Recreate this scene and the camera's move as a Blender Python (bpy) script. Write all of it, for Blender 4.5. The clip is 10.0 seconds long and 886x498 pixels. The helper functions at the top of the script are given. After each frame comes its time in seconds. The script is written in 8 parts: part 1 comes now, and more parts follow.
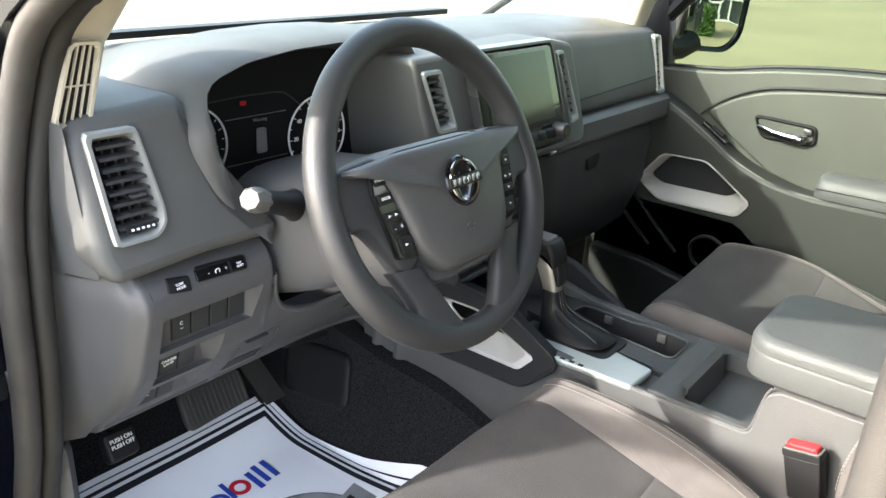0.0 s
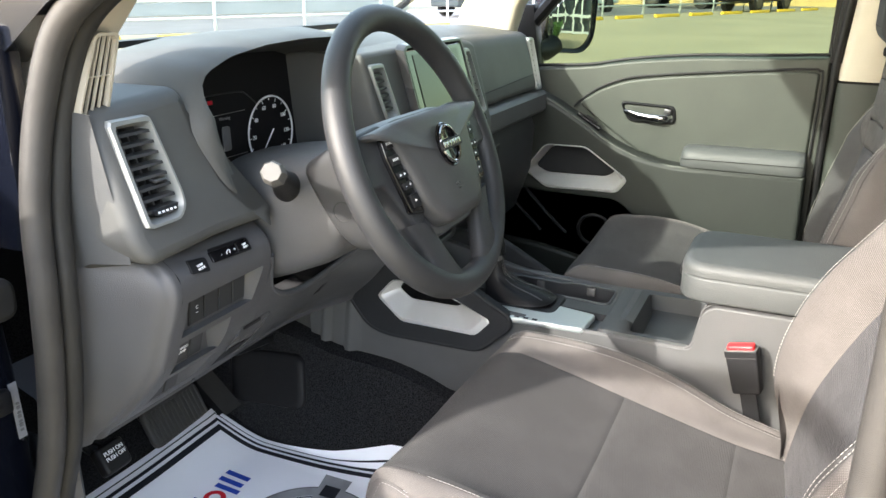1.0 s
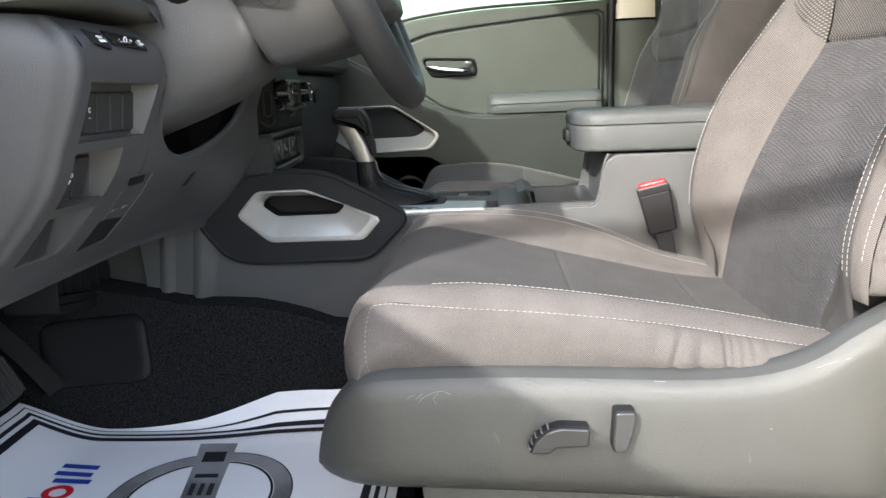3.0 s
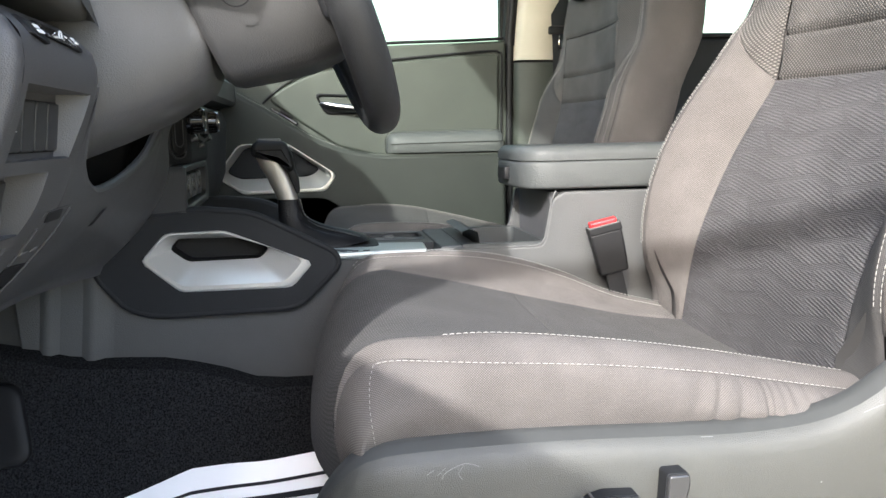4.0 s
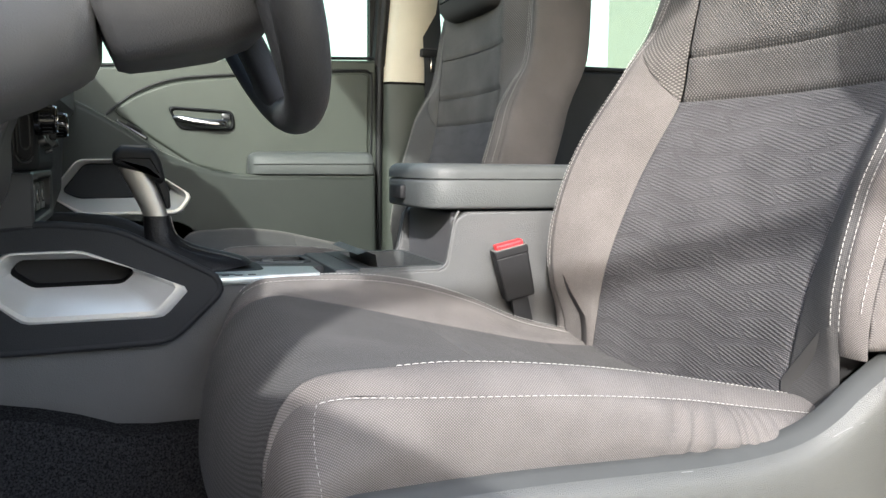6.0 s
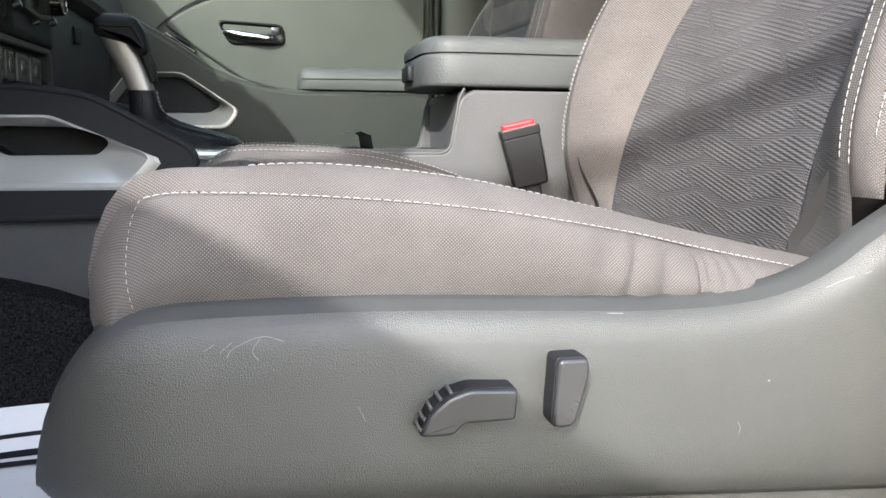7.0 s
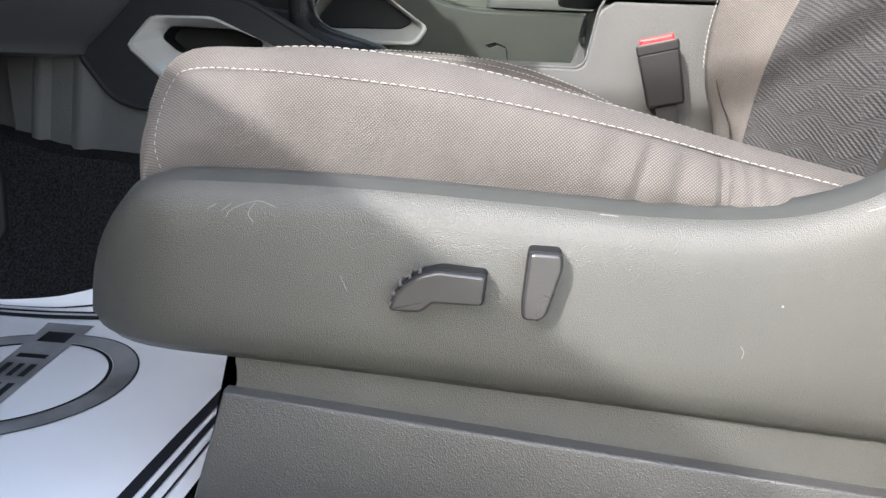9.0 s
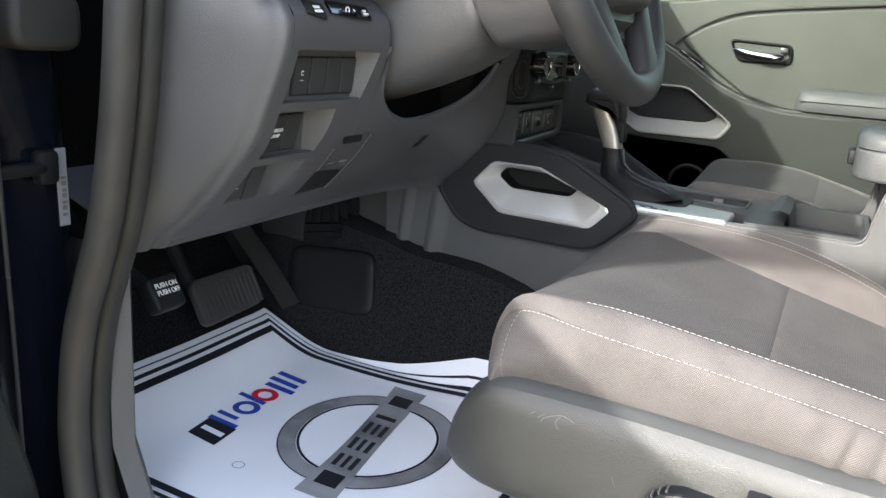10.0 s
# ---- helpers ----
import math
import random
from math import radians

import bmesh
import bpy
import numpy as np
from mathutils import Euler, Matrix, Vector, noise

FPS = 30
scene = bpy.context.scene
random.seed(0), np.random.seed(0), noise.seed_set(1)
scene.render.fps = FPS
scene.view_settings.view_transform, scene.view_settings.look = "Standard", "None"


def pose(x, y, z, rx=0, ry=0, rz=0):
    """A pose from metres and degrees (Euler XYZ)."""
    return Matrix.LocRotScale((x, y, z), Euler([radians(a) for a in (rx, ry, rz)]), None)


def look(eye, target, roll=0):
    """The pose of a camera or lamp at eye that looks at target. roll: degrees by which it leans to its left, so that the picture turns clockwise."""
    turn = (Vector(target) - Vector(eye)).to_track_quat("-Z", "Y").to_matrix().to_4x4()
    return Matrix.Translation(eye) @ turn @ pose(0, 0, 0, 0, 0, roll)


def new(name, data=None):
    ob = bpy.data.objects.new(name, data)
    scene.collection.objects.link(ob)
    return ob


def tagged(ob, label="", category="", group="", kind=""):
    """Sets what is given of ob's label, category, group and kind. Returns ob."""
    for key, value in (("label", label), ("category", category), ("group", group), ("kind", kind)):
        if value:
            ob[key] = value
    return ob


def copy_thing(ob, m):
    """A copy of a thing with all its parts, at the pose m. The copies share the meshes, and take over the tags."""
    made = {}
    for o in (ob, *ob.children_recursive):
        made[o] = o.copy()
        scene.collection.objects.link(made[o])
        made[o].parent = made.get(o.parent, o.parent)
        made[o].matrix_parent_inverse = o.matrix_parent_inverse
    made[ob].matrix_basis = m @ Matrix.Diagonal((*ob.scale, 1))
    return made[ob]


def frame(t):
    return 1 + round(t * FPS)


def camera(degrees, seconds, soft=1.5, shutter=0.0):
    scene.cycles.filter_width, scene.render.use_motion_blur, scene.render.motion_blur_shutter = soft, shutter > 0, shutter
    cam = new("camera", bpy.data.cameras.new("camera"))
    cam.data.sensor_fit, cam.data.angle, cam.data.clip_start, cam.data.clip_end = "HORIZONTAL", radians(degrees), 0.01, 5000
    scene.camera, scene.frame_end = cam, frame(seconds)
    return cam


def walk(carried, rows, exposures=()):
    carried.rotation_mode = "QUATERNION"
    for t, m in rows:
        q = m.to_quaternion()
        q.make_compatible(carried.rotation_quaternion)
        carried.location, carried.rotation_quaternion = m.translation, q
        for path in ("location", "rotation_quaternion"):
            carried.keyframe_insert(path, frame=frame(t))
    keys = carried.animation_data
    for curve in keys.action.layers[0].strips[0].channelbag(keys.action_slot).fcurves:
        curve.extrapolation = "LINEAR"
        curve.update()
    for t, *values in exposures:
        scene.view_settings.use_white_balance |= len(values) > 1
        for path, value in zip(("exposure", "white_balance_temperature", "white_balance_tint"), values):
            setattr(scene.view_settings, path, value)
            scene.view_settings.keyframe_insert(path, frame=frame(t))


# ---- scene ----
cam = camera(58.9, 10.0)
PATH = [
    (0, (-1.064, -0.125, 1.481), (0.404, 1.007, 0.729), 2.7),
    (0.5, (-1.179, -0.075, 1.449), (0.417, 0.911, 0.755), 1.5),
    (1, (-1.276, -0.027, 1.414), (0.444, 0.767, 0.771), 0.1),
    (1.5, (-1.354, 0.037, 1.314), (0.474, 0.613, 0.742), -2.3),
    (2, (-1.348, 0.12, 1.187), (0.546, 0.511, 0.677), -3.3),
    (2.5, (-1.331, 0.196, 1.091), (0.6, 0.45, 0.636), -2.7),
    (4, (-1.181, 0.411, 1.028), (0.773, 0.105, 0.735), -1.1),
    (4.5, (-1.121, 0.473, 1.023), (0.791, -0.062, 0.781), -0.0),
    (5, (-1.075, 0.499, 1.029), (0.783, -0.211, 0.82), 0.3),
    (5.2, (-1.065, 0.506, 1.027), (0.777, -0.247, 0.829), 0.5),
    (6.3, (-1.068, 0.431, 0.97), (0.803, -0.239, 0.746), 0.6),
    (6.5, (-1.062, 0.383, 0.941), (0.83, -0.222, 0.702), 0.5),
    (7, (-1.033, 0.304, 0.884), (0.901, -0.117, 0.599), 0.4),
    (7.5, (-1.004, 0.256, 0.845), (0.952, 0.002, 0.511), 0.6),
    (8, (-0.993, 0.215, 0.829), (0.966, 0.094, 0.446), 0.9),
    (8.5, (-1.008, 0.191, 0.833), (0.938, 0.201, 0.371), 1.5),
    (9, (-1.057, 0.169, 0.862), (0.883, 0.328, 0.4), 2.6),
    (9.5, (-1.142, 0.154, 0.996), (0.74, 0.613, 0.499), 3.7),
    (10, (-1.228, 0.146, 1.088), (0.508, 0.987, 0.559), 4.5),
]
walk(cam, [(t, look(eye, target, roll)) for t, eye, target, roll in PATH], exposures=[(0, 3.69, 6880, 10), (1, 3.42, 6820, 10), (1.5, 3.22, 6700, 10), (2.5, 3.05, 6600, 10), (4, 3.18, 6450, 10), (5, 3.2, 6400, 10), (6.5, 3.04, 6400, 10), (7.5, 3.1, 6450, 10), (9, 3.05, 6500, 10), (9.5, 3.08, 6550, 10), (10, 3.35, 6650, 10)])

# ---- light ----
SUN_FROM = Vector((-1.0, 0.50, 0.64)).normalized()
world = bpy.data.worlds.new("world")
scene.world = world
world.use_nodes = True
wn = world.node_tree
sky = wn.nodes.new("ShaderNodeTexSky")
sky.sky_type = "NISHITA"
sky.sun_disc = False
sky.sun_elevation = math.asin(SUN_FROM.z)
sky.sun_rotation = math.atan2(SUN_FROM.x, SUN_FROM.y)
sky.dust_density = 2.0
haze = wn.nodes.new("ShaderNodeHueSaturation")
haze.inputs["Saturation"].default_value = 0.78
wn.links.new(sky.outputs[0], haze.inputs["Color"])
wn.links.new(haze.outputs[0], wn.nodes["Background"].inputs[0])
wn.nodes["Background"].inputs[1].default_value = 0.153
sun_data = bpy.data.lights.new("sun", "SUN")
sun_data.energy, sun_data.angle, sun_data.color = 1.2, radians(1.0), (1.0, 0.98, 0.95)
sun = new("sun", sun_data)
sun.matrix_world = look(SUN_FROM * 20, (0, 0, 0))

# ---- materials ----
MATS = {}


def material(name, base, rough=0.6, metal=0.0, grain=0.0, grain_scale=900.0, spots=0.0, spots_scale=9.0, coat=0.0, tint=None, spec=0.3):
    """A surface with fine grain relief and broad colour variation."""
    m = bpy.data.materials.new(name)
    m.use_nodes = True
    t = m.node_tree
    b = t.nodes["Principled BSDF"]
    b.inputs["Base Color"].default_value = (*base, 1)
    b.inputs["Roughness"].default_value = rough
    b.inputs["Metallic"].default_value = metal
    b.inputs["Specular IOR Level"].default_value = spec
    b.inputs["Coat Weight"].default_value = coat
    co = t.nodes.new("ShaderNodeTexCoord")
    if spots:
        n = t.nodes.new("ShaderNodeTexNoise")
        n.inputs["Scale"].default_value, n.inputs["Detail"].default_value = spots_scale, 6
        r = t.nodes.new("ShaderNodeMix")
        r.data_type = "RGBA"
        other = tint or tuple(c * (1 - spots) for c in base)
        r.inputs["A"].default_value, r.inputs["B"].default_value = (*base, 1), (*other, 1)
        f = t.nodes.new("ShaderNodeMapRange")
        f.inputs["From Min"].default_value, f.inputs["From Max"].default_value = 0.35, 0.68
        t.links.new(co.outputs["Object"], n.inputs["Vector"])
        t.links.new(n.outputs["Fac"], f.inputs["Value"])
        t.links.new(f.outputs["Result"], r.inputs["Factor"])
        t.links.new(r.outputs["Result"], b.inputs["Base Color"])
        g = t.nodes.new("ShaderNodeMapRange")
        g.inputs["To Min"].default_value, g.inputs["To Max"].default_value = max(rough - 0.06, 0.02), min(rough + 0.08, 1)
        t.links.new(n.outputs["Fac"], g.inputs["Value"])
        t.links.new(g.outputs["Result"], b.inputs["Roughness"])
    if grain:
        v = t.nodes.new("ShaderNodeTexVoronoi")
        v.inputs["Scale"].default_value = grain_scale
        p = t.nodes.new("ShaderNodeBump")
        p.inputs["Strength"].default_value, p.inputs["Distance"].default_value = grain, 0.0006
        t.links.new(co.outputs["Object"], v.inputs["Vector"])
        t.links.new(v.outputs["Distance"], p.inputs["Height"])
        t.links.new(p.outputs["Normal"], b.inputs["Normal"])
    MATS[name] = m
    return m


def fabric(name, base, dark, scale, angle=0.0, ratio=1.0, depth=0.5, pattern=0.0, rib_colour=0.2):
    """Woven cloth: two crossing thread waves, and where wanted embossed blocks of ribs."""
    m = material(name, base, 0.95, spec=0.1)
    t = m.node_tree
    b = t.nodes["Principled BSDF"]
    b.inputs["Sheen Weight"].default_value = 0.03
    b.inputs["Sheen Roughness"].default_value = 0.6
    co = t.nodes.new("ShaderNodeTexCoord")
    mp = t.nodes.new("ShaderNodeMapping")
    mp.inputs["Rotation"].default_value = (0.0, 0.0, radians(angle))
    t.links.new(co.outputs["UV"], mp.inputs["Vector"])
    heights = []
    for k, (direction, s) in enumerate((("X", scale), ("Y", scale * ratio))):
        w = t.nodes.new("ShaderNodeTexWave")
        w.bands_direction = direction
        w.inputs["Scale"].default_value = s
        w.inputs["Distortion"].default_value = 0.5
        w.inputs["Detail"].default_value = 1.0
        t.links.new(mp.outputs["Vector"], w.inputs["Vector"])
        heights.append(w.outputs["Fac"])
    mul = t.nodes.new("ShaderNodeMath")
    mul.operation = "MULTIPLY"
    t.links.new(heights[0], mul.inputs[0])
    t.links.new(heights[1], mul.inputs[1])
    n = t.nodes.new("ShaderNodeTexNoise")
    n.inputs["Scale"].default_value, n.inputs["Detail"].default_value = 14.0, 8.0
    t.links.new(co.outputs["Object"], n.inputs["Vector"])
    add = t.nodes.new("ShaderNodeMath")
    add.operation = "MULTIPLY_ADD"
    add.inputs[1].default_value, add.inputs[2].default_value = 0.8, 0.0
    calm = t.nodes.new("ShaderNodeMath")
    calm.operation = "MULTIPLY"
    calm.inputs[1].default_value = 0.6
    t.links.new(n.outputs["Fac"], calm.inputs[0])
    t.links.new(mul.outputs[0], add.inputs[0])
    t.links.new(calm.outputs[0], add.inputs[2])
    height = mul.outputs[0]
    if pattern:
        # slanted blocks in broken rows, each filled with slanted ribs
        sep = t.nodes.new("ShaderNodeSeparateXYZ")
        t.links.new(co.outputs["UV"], sep.inputs[0])
        skew = t.nodes.new("ShaderNodeMath")
        skew.operation = "MULTIPLY_ADD"
        skew.inputs[1].default_value = -1.2
        t.links.new(sep.outputs["Y"], skew.inputs[0])
        t.links.new(sep.outputs["X"], skew.inputs[2])
        step = t.nodes.new("ShaderNodeTexWave")
        step.bands_direction, step.wave_profile = "X", "TRI"
        step.inputs["Scale"].default_value = 2.4
        t.links.new(co.outputs["UV"], step.inputs["Vector"])
        bend = t.nodes.new("ShaderNodeMath")
        bend.operation = "MULTIPLY_ADD"
        bend.inputs[1].default_value = 0.012
        t.links.new(step.outputs["Fac"], bend.inputs[0])
        t.links.new(sep.outputs["Y"], bend.inputs[2])
        com = t.nodes.new("ShaderNodeCombineXYZ")
        t.links.new(skew.outputs[0], com.inputs["X"])
        t.links.new(bend.outputs[0], com.inputs["Y"])
        z = t.nodes.new("ShaderNodeTexBrick")
        z.offset, z.offset_frequency = 0.37, 2
        z.inputs["Scale"].default_value = 1.0
        z.inputs["Brick Width"].default_value, z.inputs["Row Height"].default_value = 0.10, pattern
        z.inputs["Mortar Size"].default_value, z.inputs["Mortar Smooth"].default_value = 0.0048, 0.55
        t.links.new(com.outputs[0], z.inputs["Vector"])
        ms = t.nodes.new("ShaderNodeMapping")
        ms.inputs["Rotation"].default_value = (0, 0, radians(76))
        t.links.new(co.outputs["UV"], ms.inputs["Vector"])
        d = t.nodes.new("ShaderNodeTexWave")
        d.bands_direction = "X"
        d.inputs["Scale"].default_value = 88.0
        t.links.new(ms.outputs["Vector"], d.inputs["Vector"])
        sel = t.nodes.new("ShaderNodeMapRange")
        sel.inputs["From Min"].default_value, sel.inputs["From Max"].default_value = 1.0, 0.0
        t.links.new(z.outputs["Fac"], sel.inputs["Value"])
        rib = t.nodes.new("ShaderNodeMath")
        rib.operation = "MULTIPLY"
        t.links.new(d.outputs["Fac"], rib.inputs[0])
        t.links.new(sel.outputs["Result"], rib.inputs[1])
        tot = t.nodes.new("ShaderNodeMath")
        tot.operation = "MULTIPLY_ADD"
        tot.inputs[1].default_value = 0.5
        t.links.new(mul.outputs[0], tot.inputs[0])
        t.links.new(rib.outputs[0], tot.inputs[2])
        height = tot.outputs[0]
        half = t.nodes.new("ShaderNodeMath")
        half.operation = "MULTIPLY_ADD"
        half.inputs[1].default_value = rib_colour
        t.links.new(rib.outputs[0], half.inputs[0])
        t.links.new(add.outputs[0], half.inputs[2])
        add = half
    r = t.nodes.new("ShaderNodeMix")
    r.data_type = "RGBA"
    r.inputs["A"].default_value, r.inputs["B"].default_value = (*dark, 1), (*base, 1)
    f = t.nodes.new("ShaderNodeMapRange")
    f.inputs["From Min"].default_value, f.inputs["From Max"].default_value = 0.30, 0.80
    t.links.new(add.outputs[0], f.inputs["Value"])
    t.links.new(f.outputs["Result"], r.inputs["Factor"])
    t.links.new(r.outputs["Result"], b.inputs["Base Color"])
    p = t.nodes.new("ShaderNodeBump")
    p.inputs["Strength"].default_value, p.inputs["Distance"].default_value = depth, 0.0012
    t.links.new(height, p.inputs["Height"])
    t.links.new(p.outputs["Normal"], b.inputs["Normal"])
    return m


SOFT = material("soft_dash", (0.076, 0.077, 0.075), 0.56, grain=0.25, grain_scale=1100, spots=0.12, spec=0.35)
HARD = material("hard_grey", (0.07, 0.072, 0.074), 0.5, grain=0.3, grain_scale=1000, spots=0.12)
SHIELD = material("shield_grey", (0.055, 0.0555, 0.051), 0.39, grain=0.5, grain_scale=1500, spots=0.2, spots_scale=7, spec=0.6)
SHELF = material("shield_rim", (0.052, 0.054, 0.053), 0.48, grain=0.08, grain_scale=1500, spots=0.12, spots_scale=30, spec=0.45)
LOWER = material("lower_grey", (0.074, 0.074, 0.078), 0.46, grain=0.35, grain_scale=900, spots=0.12, spec=0.45)
SHROUD = material("shroud_grey", (0.074, 0.073, 0.074), 0.44, grain=0.35, grain_scale=900, spots=0.12, spec=0.45)
RAIL = material("rail_cover_grey", (0.060, 0.060, 0.060), 0.34, grain=0.5, grain_scale=1000, spots=0.2, spots_scale=7, spec=0.6)
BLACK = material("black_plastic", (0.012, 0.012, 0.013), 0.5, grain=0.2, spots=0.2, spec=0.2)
GLOSS = material("gloss_black", (0.006, 0.006, 0.007), 0.12, coat=0.5)
PAD = material("knee_pad", (0.016, 0.017, 0.019), 0.6, grain=0.3, grain_scale=800, spots=0.15, spec=0.2)
RIM = material("wheel_rim", (0.026, 0.027, 0.029), 0.47, grain=0.4, grain_scale=900, spots=0.15, spec=0.45)
BAG = material("airbag_cover", (0.048, 0.048, 0.049), 0.45, grain=0.35, grain_scale=800, spots=0.12, spec=0.45)
LID = material("armrest_skin", (0.062, 0.066, 0.065), 0.52, grain=0.5, grain_scale=500, spots=0.12, spec=0.35)
DOOR = material("door_skin", (0.042, 0.047, 0.040), 0.48, grain=0.35, grain_scale=700, spots=0.12)
DOORLOW = material("door_lower", (0.022, 0.025, 0.022), 0.5, grain=0.35, grain_scale=700, spots=0.12)
SILVER = material("satin_silver", (0.64, 0.63, 0.61), 0.30, 0.55, grain=0.05, grain_scale=2500, spots=0.06)
VENTSILVER = material("vent_silver", (0.27, 0.28, 0.275), 0.36, 0.4, grain=0.05, grain_scale=2500, spots=0.06)
CHROME = material("chrome", (0.36, 0.36, 0.355), 0.16, 1.0)
PLATE = material("satin_plate", (0.42, 0.46, 0.45), 0.34, 0.5, grain=0.05, grain_scale=2500, spots=0.06)
CONSOLE = material("console_grey", (0.080, 0.081, 0.081), 0.55, grain=0.5, grain_scale=700, spots=0.14, spec=0.3)
GLOVE = material("glove_box_grey", (0.038, 0.039, 0.041), 0.55, grain=0.35, grain_scale=900, spots=0.12, spec=0.25)
NECK = material("satin_neck", (0.30, 0.285, 0.265), 0.34, 0.6, grain=0.05, grain_scale=2500, spots=0.06)
KNOB = material("knob_grey", (0.07, 0.07, 0.073), 0.28, 0.5, grain=0.1, spots=0.1)
CREAM = material("cream_trim", (0.47, 0.425, 0.345), 0.6, grain=0.25, grain_scale=900, spots=0.08)
RUBBER = material("seal_rubber", (0.029, 0.028, 0.0265), 0.55, grain=0.3, grain_scale=1500, spots=0.25, spots_scale=20)
SEAL = material("seal_light", (0.047, 0.044, 0.041), 0.5, grain=0.3, grain_scale=1500, spots=0.25, spots_scale=20)
FLANGE = material("flange_brown", (0.10, 0.055, 0.03), 0.6, spots=0.3)
BODY = material("black_paint", (0.004, 0.005, 0.009), 0.18, coat=0.3)
CARPET = material("carpet", (0.004, 0.004, 0.005), 1.0, grain=1.0, grain_scale=600, spots=0.85, spots_scale=420, tint=(0.029, 0.029, 0.030), spec=0.1)
PAPER = material("mat_paper", (0.95, 0.95, 0.98), 0.38, spots=0.04, spots_scale=6, coat=0.35, spec=0.7)
SWITCH = material("switch_grey", (0.036, 0.037, 0.039), 0.36, grain=0.1, spots=0.1)
TREAD = material("pedal_rubber", (0.05, 0.049, 0.047), 0.6, grain=0.5, grain_scale=500, spots=0.2)
LABEL = material("label_grey", (0.3, 0.3, 0.31), 0.5, spots=0.15, spots_scale=60)
TRAY = material("tray_grey", (0.056, 0.060, 0.061), 0.45, grain=0.3, grain_scale=900, spots=0.12)
SCUFF = material("scuff", (0.2, 0.205, 0.2), 0.7)
INK = material("mat_ink", (0.012, 0.013, 0.018), 0.7)
BLUE = material("ink_blue", (0.02, 0.06, 0.35), 0.7)
RED = material("ink_red", (0.6, 0.015, 0.03), 0.6)
BUTTON = material("buckle_red", (0.62, 0.025, 0.03), 0.35, grain=0.1)
WHITE = material("print_white", (0.75, 0.76, 0.78), 0.6)
INKGREY = material("ink_grey", (0.30, 0.30, 0.31), 0.6, spots=0.6, spots_scale=10, tint=(0.1, 0.1, 0.1))
THREAD = material("thread", (0.28, 0.27, 0.255), 0.8)
MIRROR = material("mirror", (0.9, 0.9, 0.9), 0.01, 1.0)
TIPGREY = material("stalk_cap", (0.11, 0.107, 0.102), 0.45, grain=0.1, spots=0.1)
SCREEN = material("screen_glass", (0.03, 0.033, 0.03), 0.12, spec=0.35)
LEATHER = material("boot_leather", (0.008, 0.008, 0.009), 0.36, grain=0.6, grain_scale=450, spec=0.15)
CLOTH = fabric("bolster_cloth", (0.147, 0.135, 0.128), (0.064, 0.058, 0.055), 222.0, 45.0, 1.0, 0.4)
CLOTH2 = fabric("centre_cloth", (0.0715, 0.069, 0.068), (0.037, 0.036, 0.0355), 250.0, 0.0, 0.7, 0.25)
CLOTH3 = fabric("embossed_cloth", (0.094, 0.091, 0.093), (0.036, 0.035, 0.037), 200.0, 0.0, 0.8, 0.7, 0.027, 0.13)
CLOTH5 = fabric("seat_cloth", (0.0765, 0.074, 0.0725), (0.038, 0.037, 0.0365), 250.0, 0.0, 0.8, 0.16, 0.027, 0.05)
CLOTH4 = fabric("pleat_cloth", (0.142, 0.131, 0.123), (0.047, 0.044, 0.041), 95.0, 45.0, 1.0, 0.9)
CONCRETE = material("concrete", (0.29, 0.257, 0.172), 0.85, grain=0.3, grain_scale=60, spots=0.18, spots_scale=0.35)
YELLOW = material("curb_yellow", (0.75, 0.48, 0.04), 0.7, spots=0.2)
GREEN = material("hedge_leaf", (0.05, 0.11, 0.025), 0.7, spots=0.5, spots_scale=25)
WALLWHITE = material("wall_white", (0.50, 0.54, 0.56), 0.7, spots=0.08)
GLASSDARK = material("window_glass", (0.03, 0.04, 0.045), 0.05, coat=0.5)


def tinted_glass(name, tint):
    """A thin pane: tinted see-through with a sharp gloss that grows at grazing angles."""
    m = bpy.data.materials.new(name)
    m.use_nodes = True
    t = m.node_tree
    t.nodes.remove(t.nodes["Principled BSDF"])
    clear, gloss = t.nodes.new("ShaderNodeBsdfTransparent"), t.nodes.new("ShaderNodeBsdfGlossy")
    clear.inputs["Color"].default_value = (*tint, 1)
    gloss.inputs["Roughness"].default_value = 0.0
    mix, edge, steep = t.nodes.new("ShaderNodeMixShader"), t.nodes.new("ShaderNodeLayerWeight"), t.nodes.new("ShaderNodeMath")
    steep.operation = "POWER"
    steep.inputs[1].default_value = 4.0
    t.links.new(edge.outputs["Facing"], steep.inputs[0])
    t.links.new(steep.outputs[0], mix.inputs[0])
    t.links.new(clear.outputs[0], mix.inputs[1])
    t.links.new(gloss.outputs[0], mix.inputs[2])
    t.links.new(mix.outputs[0], t.nodes["Material Output"].inputs["Surface"])
    return m


glass = tinted_glass("side_glass", (0.49, 0.54, 0.45))
screen_glass = tinted_glass("windshield_glass", (0.78, 0.85, 0.80))


# ---- shapes ----
def part(name, bm, mat, parent=None, label="", sharp=38.0):
    """Links a bmesh as one mesh object under its thing."""
    limit = radians(sharp)
    bmesh.ops.recalc_face_normals(bm, faces=bm.faces[:])
    for f in bm.faces:
        f.smooth = len(f.verts) < 7
    for e in bm.edges:
        if len(e.link_faces) == 2 and e.calc_face_angle(0.0) > limit:
            e.smooth = False
    me = bpy.data.meshes.new(name)
    bm.to_mesh(me)
    bm.free()
    me.materials.append(mat)
    ob = new(name, me)
    if parent is not None:
        attach(ob, parent)
    if label:
        tagged(ob, label)
    return ob


